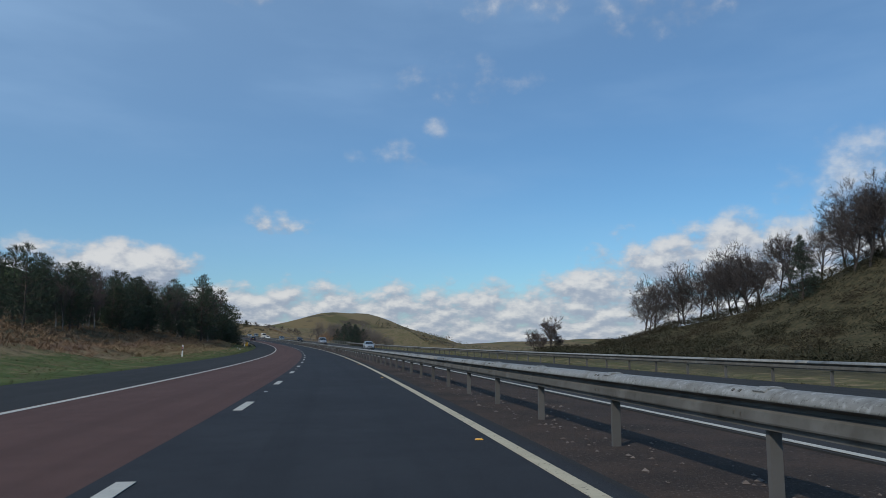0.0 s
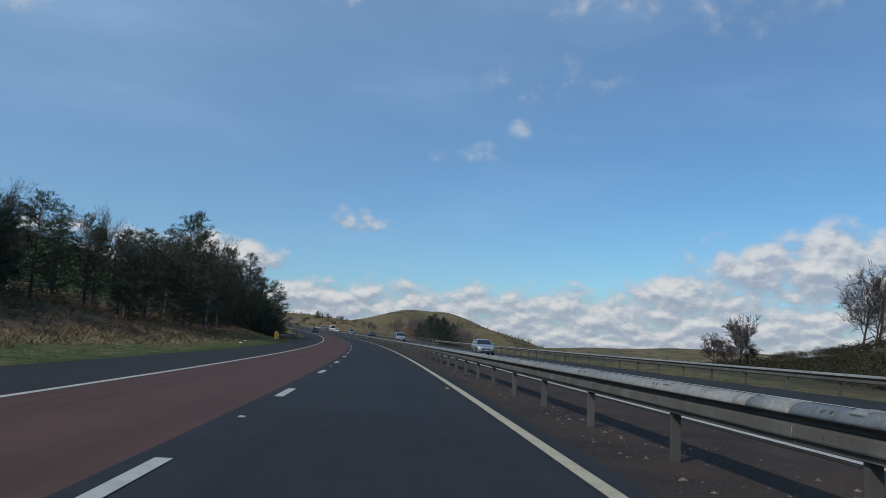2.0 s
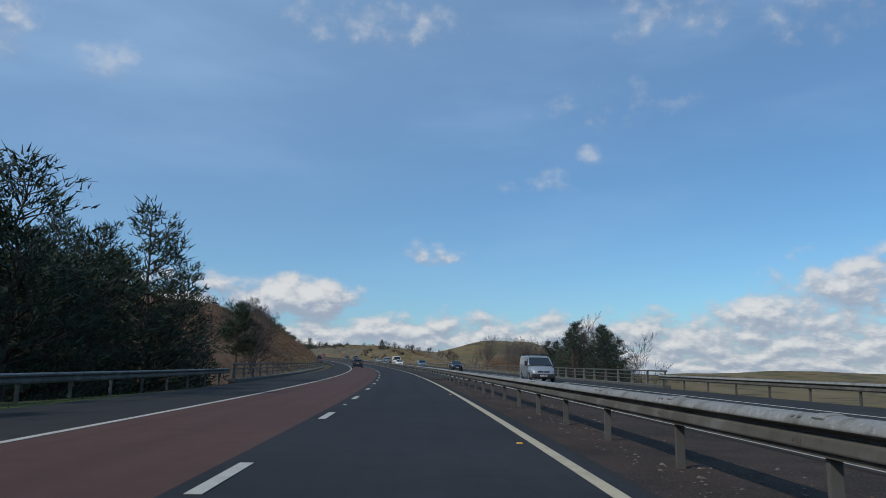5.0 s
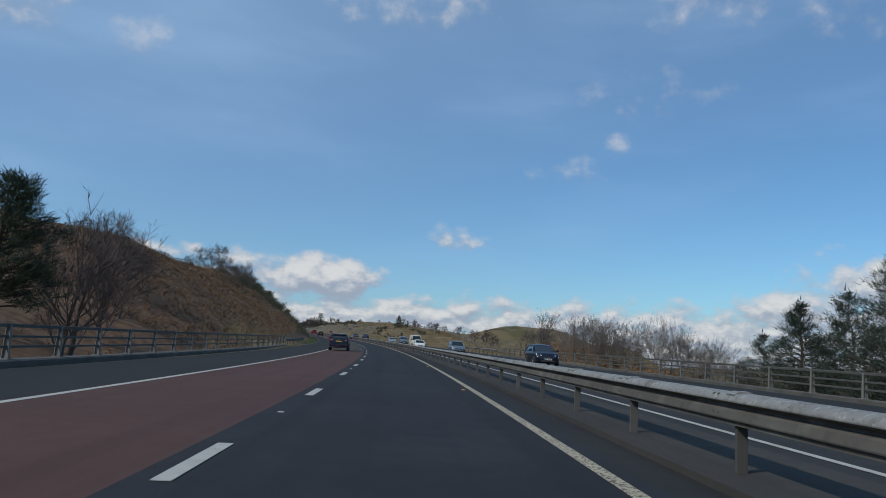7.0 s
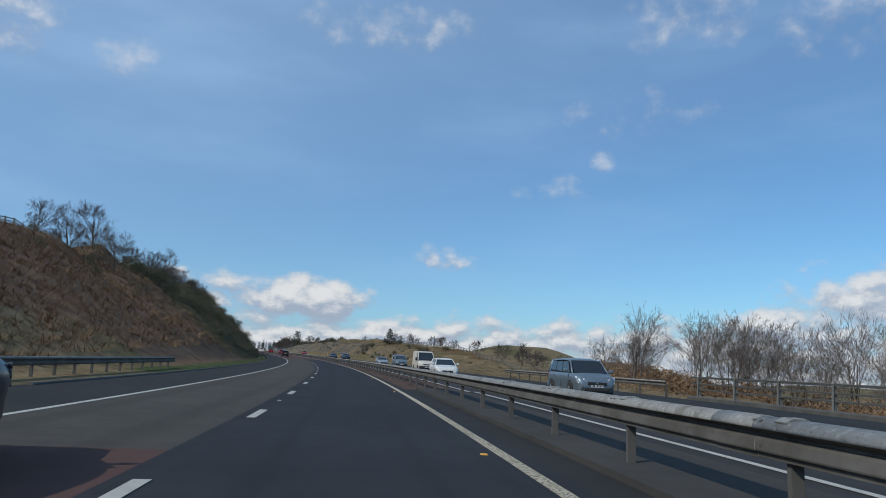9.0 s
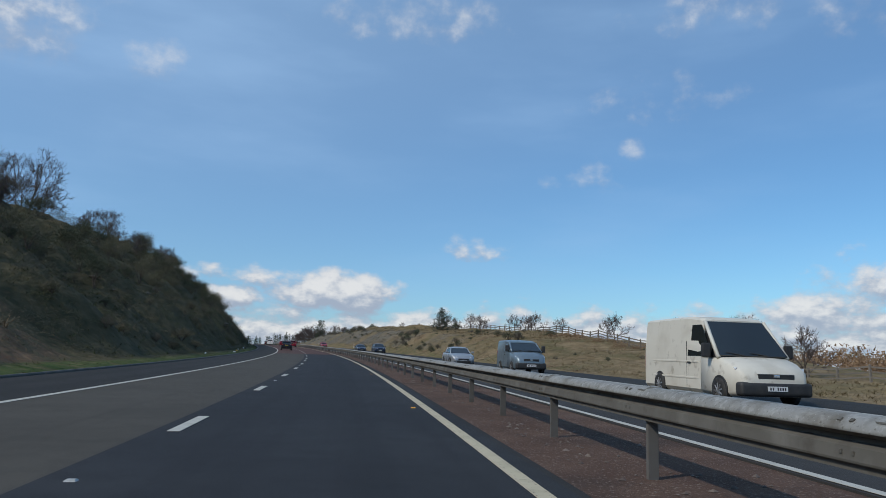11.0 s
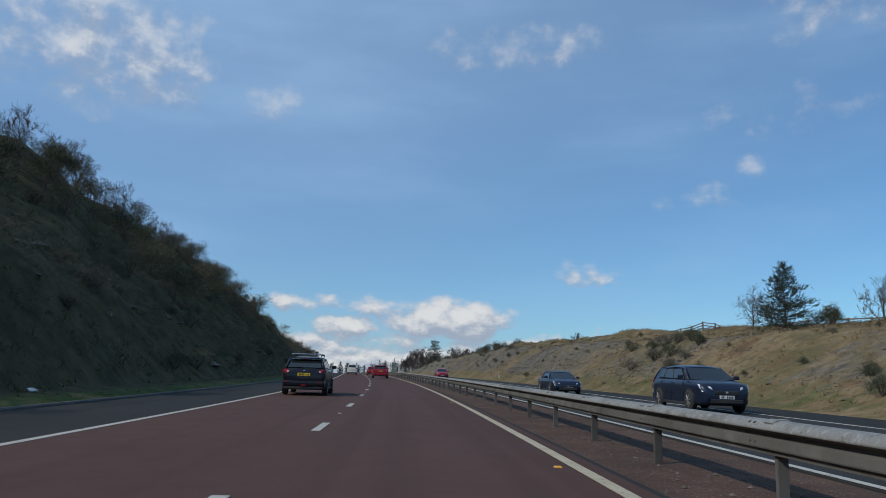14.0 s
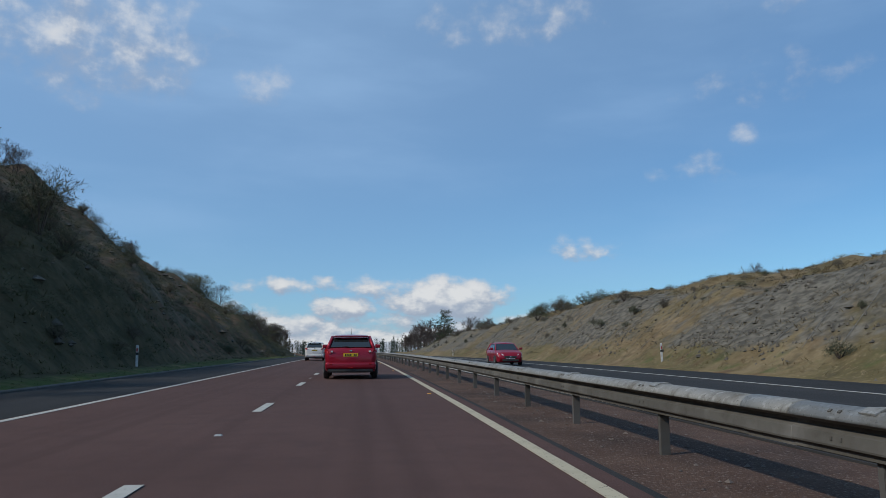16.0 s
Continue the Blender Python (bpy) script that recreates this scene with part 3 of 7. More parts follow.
def ground_sheet():
    s = np.concatenate([np.arange(-150, 0, 6.0), np.arange(0, 660, 1.6), np.arange(660, 1001, 6.0)])
    left = [-300, -240, -190, -150, -125, -105, -90, -78, -68, -60, -54, -49, -45, -41.5, -38.5, -36]
    left += list(np.arange(-34, -16, 0.9)) + list(np.arange(-16, -7.5, 0.75)) + [-7.39]
    right = [-7.3, 0, 6, 12, 17.3] + list(np.arange(17.45, 26, 0.75)) + list(np.arange(26, 40, 1.2)) + [42, 45, 50, 56, 63, 72, 82, 94, 108, 122, 136, 150, 170, 200, 240, 300]
    a = np.array(left + right)
    S, A = np.meshgrid(s, a, indexing="ij")
    z = land(S.ravel(), A.ravel())
    x, y, zz = way(S.ravel(), A.ravel(), z)
    n, k = len(s), len(a)
    idx = np.arange(n * k).reshape(n, k)
    faces = np.stack([idx[:-1, :-1], idx[:-1, 1:], idx[1:, 1:], idx[1:, :-1]], -1).reshape(-1, 4)
    me = bpy.data.meshes.new("ground")
    me.from_pydata(np.stack([x, y, zz], -1).tolist(), [], faces.tolist())
    sr, ar, d = S.ravel(), A.ravel(), np.abs(A.ravel())
    lf, rt = ar < 0, ar > 17
    green = np.where(lf, (1 - smooth(sr, 175, 215)) * (1 - smooth(d, 11.5, 14.5)) * 0.66, 0)
    green = np.maximum(green, np.where(lf, smooth(d, 40, 52) * smooth(sr, 150, 220), 0))
    green = np.maximum(green, np.where(lf & (d < 9.6) & (sr > 320), 0.7, 0))
    # pasture green, raised here partly to darken the field as under cloud
    green = np.maximum(green, np.where(rt & (sr < 320), 0.5, 0))
    green = np.maximum(green, np.where(rt, smooth(d, 36, 60) * 0.38, 0))
    green = np.maximum(green, np.where(rt & (sr > 330), (1 - smooth(d, 19.8, 23.5)) * (0.3 + 0.1 * smooth(sr, 425, 450) * (1 - smooth(sr, 505, 525))), 0))
    brown = np.where(lf, (1 - smooth(sr, 290, 335) * 0.15) * np.where(sr > 330, smooth(d, 8.2, 9.8), smooth(d, 13.5, 17)) * (1 - smooth(d, 40, 48)), 0)
    brown = np.maximum(brown, np.where(rt & (sr < 240), smooth(d, 30, 50) * 0.6, 0))
    rock = np.where(lf, smooth(sr, 365, 410) * (1 - smooth(sr, 610, 680)) * smooth(d, 10, 12.5) * (1 - smooth(d, 26, 31)) * (0.4 + 0.3 * ripple(sr, ar * 0.7, 7.0, 12.0)), 0)
    band = smooth(d, 18.8, 20.5) * (1 - smooth(d, 25.5, 29.0))
    rock = np.maximum(rock, np.where(rt, band * (0.58 + 0.4 * smooth(sr, 485, 530)) * smooth(sr, 435, 460) * (1 - smooth(sr, 700, 760)) * (0.64 + 0.34 * ripple(sr + 0.8 * ar, ar * 0.45, 6.0, 8.0)), 0))
    litter = np.where(lf, smooth(sr, 362, 392) * (1 - smooth(sr, 640, 690)) * smooth(d, 7.8, 9.2) * (1 - smooth(d, 33, 38)) * 0.95, 0)
    litter = np.maximum(litter, np.where(lf & (sr < 215), smooth(d, 15, 19) * (1 - smooth(d, 36, 44)) * 0.8, 0))
    # not leaf litter: cloud shade on the field and mound, painted with its tone
    litter = np.maximum(litter, np.where(rt & (sr < 235), 0.42 + 0.75 * smooth(d, 24, 44), 0))
    bare = np.where(lf, smooth(sr, 540, 556) * (1 - smooth(sr, 606, 622)), 0)
    litter = litter * (1 - 0.45 * bare)
    green = np.maximum(green, np.where(lf, 0.55 * smooth(sr, 385, 420) * smooth(d, 8.0, 9.0) * (1 - smooth(d, 11.5, 16)), 0))
    col = np.stack([green, brown, rock, litter], -1).astype(np.float32)
    at = me.attributes.new("cover", "FLOAT_COLOR", "POINT")
    at.data.foreach_set("color", col.ravel())
    me.materials.append(M_GROUND)
    me.polygons.foreach_set("use_smooth", [True] * len(me.polygons))
    ob = new("ground", me)
    tagged(ob, "grassy verges and rock cuttings beside the motorway", "ground", kind="structure")


def far_height(x, y):
    """Valley floor, far ridges and the round hill."""
    rr = np.hypot(x, y)
    z = -24 - 16 * smooth(rr, 500, 2500) + 5 * ripple(x, y, 260, 1) + 3 * ripple(x, y, 90, 2)
    z = z - 25 * (1 - smooth(np.hypot(x + 60, y - 250), 250, 600))
    for az, dist, h, wa, wd in ((7.7, 2500, 113, 180, 300), (2.2, 2450, 58, 190, 280), (13.4, 2300, 62, 220, 260), (-7, 4000, 30, 500, 500), (-16, 4100, 42, 420, 400),
                                (-30, 3900, 40, 700, 500), (30, 2600, 70, 500, 500), (60, 1800, 60, 500, 400), (-60, 3000, 40, 900, 600)):
        c, q = math.cos(radians(az)), math.sin(radians(az))
        dx, dy = x + dist * q, y - dist * c
        u, v = dx * c + dy * q, -dx * q + dy * c
        z = z + h * np.exp(-np.abs(u / wa) ** 2.4 - (v / wd) ** 2)
    return z


def far_land():
    """The land beyond the road corridor, out to the horizon."""
    r = np.concatenate([[0, 150, 300, 450], np.arange(600, 4700, 90.0)])
    th = np.radians(np.arange(0, 360, 1.0))
    R, T = np.meshgrid(r, th, indexing="ij")
    x, y = (-R * np.sin(T)).ravel() - 60, (R * np.cos(T)).ravel() + 250
    z = far_height(x, y)
    n, k = len(r), len(th)
    idx = np.arange(n * k).reshape(n, k)
    nx = np.roll(idx, -1, axis=1)
    faces = np.stack([idx[:-1], nx[:-1], nx[1:], idx[1:]], -1).reshape(-1, 4)
    me = bpy.data.meshes.new("far_ground")
    me.from_pydata(np.stack([x, y, z], -1).tolist(), [], faces.tolist())
    t = Mat("far_fields", (0.17, 0.128, 0.066), 0.95, spec=0.1)
    t.layer((0.105, 0.098, 0.046), 0.006, 0.5, 0.56, 0.9, 3).layer((0.19, 0.145, 0.08), 0.004, 0.5, 0.6, 0.9, 4).layer((0.075, 0.06, 0.042), 0.011, 0.54, 0.62, 0.9, 5)
    me.materials.append(t.m)
    me.polygons.foreach_set("use_smooth", [True] * len(me.polygons))
    tagged(new("far_ground", me), "distant fields, woods and a round grassy hill", "hills", kind="structure")


ground_sheet()
far_land()


# ---- the carriageways ----
def strip(name, a0, a1, s0, s1, mat, label, category="road", z=0.0, parent=None, kind="structure", step=4.0, drop=0.3, cols=1):
    """A band of surfacing between two offsets, with its edges down into the ground."""
    n = max(2, int(round((s1 - s0) / step)) + 1)
    s = np.linspace(s0, s1, n)
    offs = np.linspace(a0, a1, cols + 1)
    lanes = [(a0, z - drop)] + [(o, z) for o in offs] + [(a1, z - drop)]
    pts, uv = [], []
    for q in s:
        for a, h in lanes:
            x, y, zz = way(q, a, h)
            pts.append((float(x), float(y), float(zz)))
            uv.append((a, q))
    k = len(lanes)
    faces = [(i * k + j, i * k + j + 1, (i + 1) * k + j + 1, (i + 1) * k + j) for i in range(n - 1) for j in range(k - 1)]
    faces += [tuple(range(k)), tuple((n - 1) * k + j for j in reversed(range(k)))]
    me = bpy.data.meshes.new(name)
    me.from_pydata(pts, [], faces)
    lay = me.uv_layers.new(name="along")
    for lp in me.loops:
        lay.data[lp.index].uv = uv[lp.vertex_index]
    me.materials.append(mat)
    ob = new(name, me)
    if parent is not None:
        ob.parent = parent
    if category:
        tagged(ob, label, category, kind=kind)
    return ob


S0, S1 = -60.0, 980.0
RED_END, BLACK_END = 291.0, 439.0
SEAM = -0.28
strip("shoulder_near", -7.45, -3.9, S0, S1, M_SHOULDER, "dark asphalt hard shoulder beside the verge", "hard shoulder")
strip("road_lane_1", -3.9, SEAM, S0, RED_END, M_RED, "red asphalt inside lane", "road", z=0.002)
strip("road_lane_2", -3.9, SEAM, RED_END, BLACK_END, M_GREY, "worn grey-brown asphalt inside lane", "road", z=0.002)
strip("road_lane_3", SEAM, 4.05, S0, BLACK_END, M_BLACK, "smooth black asphalt outside lane", "road", z=0.004)
strip("road_lane_4", -3.9, 4.05, BLACK_END, S1, M_RED, "red asphalt across both lanes", "road", z=0.002, cols=2)
strip("road_edge", 4.05, 4.15, S0, S1, M_SHOULDER, "dark asphalt strip along the central reserve", "road", z=-0.002)
strip("reserve_1", 4.15, 7.28, S0, 214, M_SHADED_SOIL, "soil and gravel of the central reserve, darkened in colour for cloud shade", "central reserve", z=-0.03)
strip("road_edge_bridge", 4.15, 4.62, 214, 312, M_SHOULDER, "dark asphalt strip along the raised central reserve", "road", z=-0.004)
strip("reserve_2", 4.62, 6.35, 214, 312, M_DECK, "raised grey surfaced central reserve on the bridge", "central reserve", z=0.075)
strip("reserve_3", 4.15, 6.76, 312, S1, M_GRAVEL, "reddish gravel central reserve under the barrier", "central reserve", z=-0.03)
for nm, a, s0, s1 in (("road_far_1", 7.28, S0, 214), ("road_far_2", 6.35, 214, 312), ("road_far_3", 6.76, 312, S1)):
    strip(nm, a, 14.2, s0, s1, M_OPP, "grey asphalt of the oncoming carriageway", "road", z=-0.004, cols=2)
strip("shoulder_far", 14.2, 17.45, S0, S1, M_SHOULDER, "dark asphalt hard shoulder of the oncoming carriageway", "hard shoulder", z=-0.006)

for nm, a, w in (("edge_line_near", -3.75, 0.15), ("edge_line_far_shoulder", 14.05, 0.16)):
    strip(nm, a - w / 2, a + w / 2, S0, S1, M_LINE, "solid white painted edge line", "road marking", z=0.008, drop=0.004)
for nm, a, s0, s1 in (("edge_line_far_lane_1", 7.42, S0, 214), ("edge_line_far_lane_2", 7.12, 214, 312), ("edge_line_far_lane_3", 6.88, 312, S1)):
    strip(nm, a - 0.07, a + 0.07, s0, s1, M_LINE, "solid white painted edge line", "road marking", z=0.008, drop=0.004)
strip("edge_line_reserve_a", 3.675, 3.835, S0, 216, M_CREAM, "solid cream-white ribbed edge line", "road marking", z=0.01, drop=0.004)
strip("edge_line_reserve_b", 3.675, 3.835, 216, 300, M_LINE_WORN, "flaking worn white edge line", "road marking", z=0.01, drop=0.004)
strip("edge_line_reserve_c", 3.675, 3.835, 300, S1, M_CREAM, "solid cream-white ribbed edge line", "road marking", z=0.01, drop=0.004)


def lane_marks(name, a, first, pitch, label):
    g = Geo()
    g.box((0, 0, 0.0), (0.16, 2.0, 0.006))
    me = g.mesh("lane_mark", M_LINE)
    e = thing(name, label, "road marking", kind="structure")
    k = 0
    while first + k * pitch < 700:
        ob = new("lane_mark", me)
        ob.parent = e
        ob.matrix_world = on_road(first + k * pitch, a, 0.011)
        k += 1


lane_marks("lane_line_near", 0.0, -2.5, 8.8, "dashed white lane line")
lane_marks("lane_line_far", 10.45, -6.0, 8.8, "dashed white lane line of the oncoming carriageway")


# ---- barriers, parapets and fences ----
def sweep(prof, s0, s1, a, z=0.0, step=4.0, lift=None):
    """A profile of (offset, height) drawn along the road."""
    g = Geo()
    n = max(2, int(round((s1 - s0) / step)) + 1)
    k = len(prof)
    pts = []
    for s in np.linspace(s0, s1, n):
        for o, h in prof:
            pts.append(tuple(float(q) for q in way(s, a + o, z + h + (lift(s) if lift else 0.0))))
    faces = [(i * k + j, i * k + (j + 1) % k, (i + 1) * k + (j + 1) % k, (i + 1) * k + j) for i in range(n - 1) for j in range(k)]
    faces += [tuple(range(k - 1, -1, -1)), tuple((n - 1) * k + j for j in range(k))]
    g.add(pts, faces)
    return g


# open box beam: broad top, flared sides
BEAM = [(-0.142, 0.672), (-0.140, 0.690), (-0.122, 0.720), (-0.085, 0.748), (-0.03, 0.764), (0.03, 0.764), (0.085, 0.748), (0.122, 0.720), (0.140, 0.690), (0.142, 0.672), (0.110, 0.655), (0.055, 0.640), (0.055, 0.612),
        (0.112, 0.585), (0.122, 0.51), (0.118, 0.496), (0.088, 0.49), (0.086, 0.448), (0.06, 0.445), (-0.06, 0.445), (-0.086, 0.448), (-0.088, 0.49), (-0.118, 0.496), (-0.122, 0.51), (-0.112, 0.585), (-0.055, 0.612), (-0.055, 0.640), (-0.110, 0.655)]
WBEAM = [(-0.04, 0.74), (0.02, 0.75), (0.05, 0.70), (0.05, 0.66), (-0.02, 0.61), (-0.02, 0.58), (0.05, 0.53), (0.05, 0.49), (0.02, 0.44),
         (-0.04, 0.45), (-0.02, 0.50), (-0.02, 0.53), (-0.07, 0.58), (-0.07, 0.61), (-0.02, 0.66), (-0.02, 0.70)]


def darker_flanks(ob, prof):
    """All but the rail's top faces take the darker mottled steel."""
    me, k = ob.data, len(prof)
    me.materials.append(M_DARKSTEEL)
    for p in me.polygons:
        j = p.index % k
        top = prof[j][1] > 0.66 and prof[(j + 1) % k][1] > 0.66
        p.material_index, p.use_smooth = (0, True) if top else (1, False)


def barrier(name, label, prof, a, s0, s1, pitch, phase=0.0, flip=False, post=(0.095, 0.055), top=0.49, near=620.0, joint=True, group="crash barriers", lift=None, bracket=False, stations=None):
    e = thing(name, label, "crash barrier", group, "structure")
    pr = [(-o, h) for o, h in prof][::-1] if flip else prof
    length = 44.0
    s = s0
    while s < s1 - 1:
        q = min(s + length, s1)
        darker_flanks(part("beam", sweep(pr, s, q - 0.012, a, lift=lift), M_STEEL, e, smoothed=True), pr)
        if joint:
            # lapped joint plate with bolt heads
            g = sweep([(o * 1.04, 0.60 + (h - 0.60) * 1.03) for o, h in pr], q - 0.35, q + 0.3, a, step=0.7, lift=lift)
            darker_flanks(part("joint_sleeve", g, M_STEEL, e), pr)
        s = q
    g = Geo()
    w, d = post
    # a folded channel post
    for o in ((-w / 2, 0.0), (w / 2, 0.0)):
        g.box((o[0], 0, (top - 0.35) / 2), (0.008, d, top + 0.35))
    g.box((0, -d / 2, (top - 0.35) / 2), (w, 0.008, top + 0.35))
    g.box((0, 0, top), (w * 1.7, d * 1.4, 0.02))
    me = g.mesh("post", M_POST)
    # a lapped plate with bolt heads on the beam over each post
    g = Geo()
    for o, z, t in ((-0.078, 0.756, 0.42), (0.0, 0.769, 0.0), (0.078, 0.756, -0.42)):
        g.box((o, 0, z), (0.08, 0.15, 0.012), Matrix.Rotation(-t, 3, "Y"))
    plate = g.mesh("bracket", M_STEEL)
    g = Geo()
    for o in (0.26, 0.36):
        g.box((-0.112, o, 0.731), (0.026, 0.028, 0.012), Matrix.Rotation(-0.65, 3, "Y"))
        g.box((-0.119, o, 0.55), (0.012, 0.024, 0.024))
    bolts = g.mesh("bolts", M_DARKSTEEL)
    far = Geo()
    for s in (stations if stations is not None else np.arange(s0 + phase, s1, pitch)):
        s = float(s)
        if s < near:
            ob = new("post", me)
            ob.parent = e
            up = lift(s) if lift else 0.0
            ob.matrix_world = on_road(s, a, up - 0.03, turn=rnd.uniform(-3, 3))
            if bracket:
                for nm, bit in (("bracket", plate), ("bolts", bolts)):
                    ob = new(nm, bit)
                    ob.parent = e
                    ob.matrix_world = on_road(s, a, up)
        else:
            x, y, z = way(s, a, 0)
            far.box((float(x), float(y), float(z) + 0.2), (w, d, 0.5))
    if far.v:
        tagged(part("distant_posts", far, M_POST, e), kind="stuff")
    return e


def rail_rise(s):
    """The reserve and its barrier ride a little over or under the near carriageway."""
    return float(np.interp(s, [0, 100, 195, 227, 273, 344, 433, 510], [0.08, 0.055, 0.04, 0.08, 0.06, 0.085, 0.01, -0.04]))


rnd = random.Random(11)
barrier("crash_barrier_reserve", "long galvanised steel box-beam crash barrier on posts", BEAM, 5.1, -20, 900, 3.2, lift=rail_rise, bracket=True,
        stations=np.interp(np.arange(-8, 270), [-8, 0, 30, 35, 109, 124, 134, 148, 157, 270], [-19.4, 6.1, 102.1, 118.0, 354.4, 403.6, 434.4, 480.1, 510.2, 871.8]))
barrier("crash_barrier_far_shoulder", "galvanised steel crash barrier beyond the oncoming shoulder", BEAM, 18.2, -20, 202, 3.2, phase=1.0)
barrier("crash_barrier_far_bridge_end", "short steel crash barrier past the bridge parapet", WBEAM, 18.5, 318, 352, 3.2, flip=True, joint=False)
barrier("crash_barrier_near_bridge_start", "steel crash barrier running up to the bridge", WBEAM, -9.1, 155.5, 203, 3.2, joint=False)
barrier("crash_barrier_near_bridge_end", "short steel crash barrier leaving the bridge", WBEAM, -8.9, 300.2, 330, 2.0, joint=False)


def parapet(name, label, a, s0, s1, pitch):
    e = thing(name, label, "bridge parapet", "bridge parapets", "structure")
    part("plinth", sweep([(-0.26, -0.6), (-0.26, 0.05), (-0.23, 0.08), (0.20, 0.08), (0.26, 0.04), (0.26, -0.6)], s0, s1, a), M_KERB, e, "low concrete plinth")
    for h in (0.42, 0.70, 1.00):
        b = 0.034 if h < 0.9 else 0.05
        part("rail", sweep([(-b, h - b), (-b, h + b * 0.6), (-b * 0.6, h + b), (b * 0.6, h + b), (b, h + b * 0.6), (b, h - b)], s0, s1, a, step=3.0), M_PARAPET, e)
    # a post of two flanges and a web, broader at its foot
    g = Geo()
    g.box((0, 0, 0.095), (0.26, 0.24, 0.03))
    for sd in (-1, 1):
        x0, x1 = sd * 0.085, sd * 0.045
        pts = [(x0 - 0.012, -0.055, 0.1), (x0 + 0.012, -0.055, 0.1), (x0 + 0.012, 0.055, 0.1), (x0 - 0.012, 0.055, 0.1), (x1 - 0.012, -0.05, 1.0), (x1 + 0.012, -0.05, 1.0), (x1 + 0.012, 0.05, 1.0), (x1 - 0.012, 0.05, 1.0)]
        g.add(pts, [(3, 2, 1, 0), (4, 5, 6, 7), (0, 1, 5, 4), (1, 2, 6, 5), (2, 3, 7, 6), (3, 0, 4, 7)])
    g.box((0, 0, 0.54), (0.11, 0.02, 0.90))
    g.box((0, 0, 1.0), (0.13, 0.13, 0.03))
    me = g.mesh("post", M_PARAPOST)
    s = s0 + 0.3
    while s < s1:
        ob = new("post", me)
        ob.parent = e
        ob.matrix_world = on_road(s, a, 0.0)
        s += pitch
    return e


parapet("bridge_parapet_near", "grey metal bridge parapet with three rails on a low concrete plinth", -8.9, 203, 299.5, 3.05)
parapet("bridge_parapet_far", "grey metal parapet across the oncoming carriageway's bridge", 18.9, 203, 316, 3.2)


def timber_fence(name, label, a, s0, s1, pitch, height=1.15):
    e = thing(name, label, "fence", "post and rail fences")
    st = np.arange(s0, s1, pitch)
    off = [a(s) for s in st] if callable(a) else [a] * len(st)
    tops = [place(s, o) for s, o in zip(st, off)]
    g = Geo()
    g.box((0, 0, height / 2 - 0.2), (0.13, 0.11, height + 0.4))
    g.add([(-0.065, -0.055, height), (0.065, -0.055, height), (0.065, 0.055, height), (-0.065, 0.055, height), (0, 0, height + 0.05)], [(0, 1, 4), (1, 2, 4), (2, 3, 4), (3, 0, 4)])
    me = g.mesh("post", M_TIMBER)
    for s, p in zip(st, tops):
        ob = new("post", me)
        ob.parent = e
        h = float(np.interp(s, ST, _b))
        ob.matrix_world = Matrix.Translation(p) @ Matrix.Rotation(h + rnd.uniform(-0.06, 0.06), 4, "Z") @ Matrix.Rotation(rnd.uniform(-0.05, 0.05), 4, "Y")
    for h in (height - 0.70, height - 0.40, height - 0.10):
        for i in range(0, len(tops) - 1, 2):
            run = tops[i:i + 3]
            g = Geo()
            for p, q in zip(run, run[1:]):
                d = (q - p)
                m = d.to_track_quat("Y", "Z").to_matrix()
                g.box((p + q) / 2 + Vector((0, 0, h + rnd.uniform(-0.02, 0.02))), (0.045, d.length + 0.02, 0.10), m)
            part("rail", g, M_TIMBER, e)
    return e


timber_fence("timber_fence", "weathered timber post-and-rail fence along the crest of the cutting", lambda q: 33.2 + 1.4 * float(smooth(q, 420, 450)) + 1.6 * float(smooth(q, 468, 512)), 372, 566, 2.7, 1.02)
timber_fence("timber_fence", "dark timber post-and-rail fence on top of the brown slope", -33.5, 300, 372, 2.4)


# ---- kerb along the near shoulder ----
kerb = thing("kerb", "low weathered concrete kerb along the near shoulder", "kerb", kind="structure")
s = 304.0
while s < 640:
    part("kerb_stone", sweep([(-0.09, -0.2), (-0.09, 0.06), (-0.05, 0.075), (0.05, 0.075), (0.08, 0.04), (0.08, -0.2)], s, s + 3.96, -7.2, step=2.0), M_KERB, kerb)
    s += 4.0


# ---- studs, marker posts, marker board ----
def studs(name, a, first, pitch, mat, label):
    g = Geo()
    g.add([(-0.05, -0.05, 0), (0.05, -0.05, 0), (0.05, 0.05, 0), (-0.05, 0.05, 0), (-0.035, -0.025, 0.016), (0.035, -0.025, 0.016), (0.035, 0.025, 0.016), (-0.035, 0.025, 0.016)],
          [(3, 2, 1, 0), (4, 5, 6, 7), (0, 1, 5, 4), (1, 2, 6, 5), (2, 3, 7, 6), (3, 0, 4, 7)])
    me = g.mesh("road_stud", mat)
    s = first
    while s < 620:
        ob = tagged(new("road_stud", me), label, "road stud", "road studs")
        ob.matrix_world = on_road(s, a, 0.003)
        s += pitch


studs("lane", 0.0, 1.9, 17.6, M_STUD, "white reflective stud between the lane marks")
studs("reserve", 3.5, 9.8, 17.6, M_AMBER, "amber reflective stud beside the edge line")


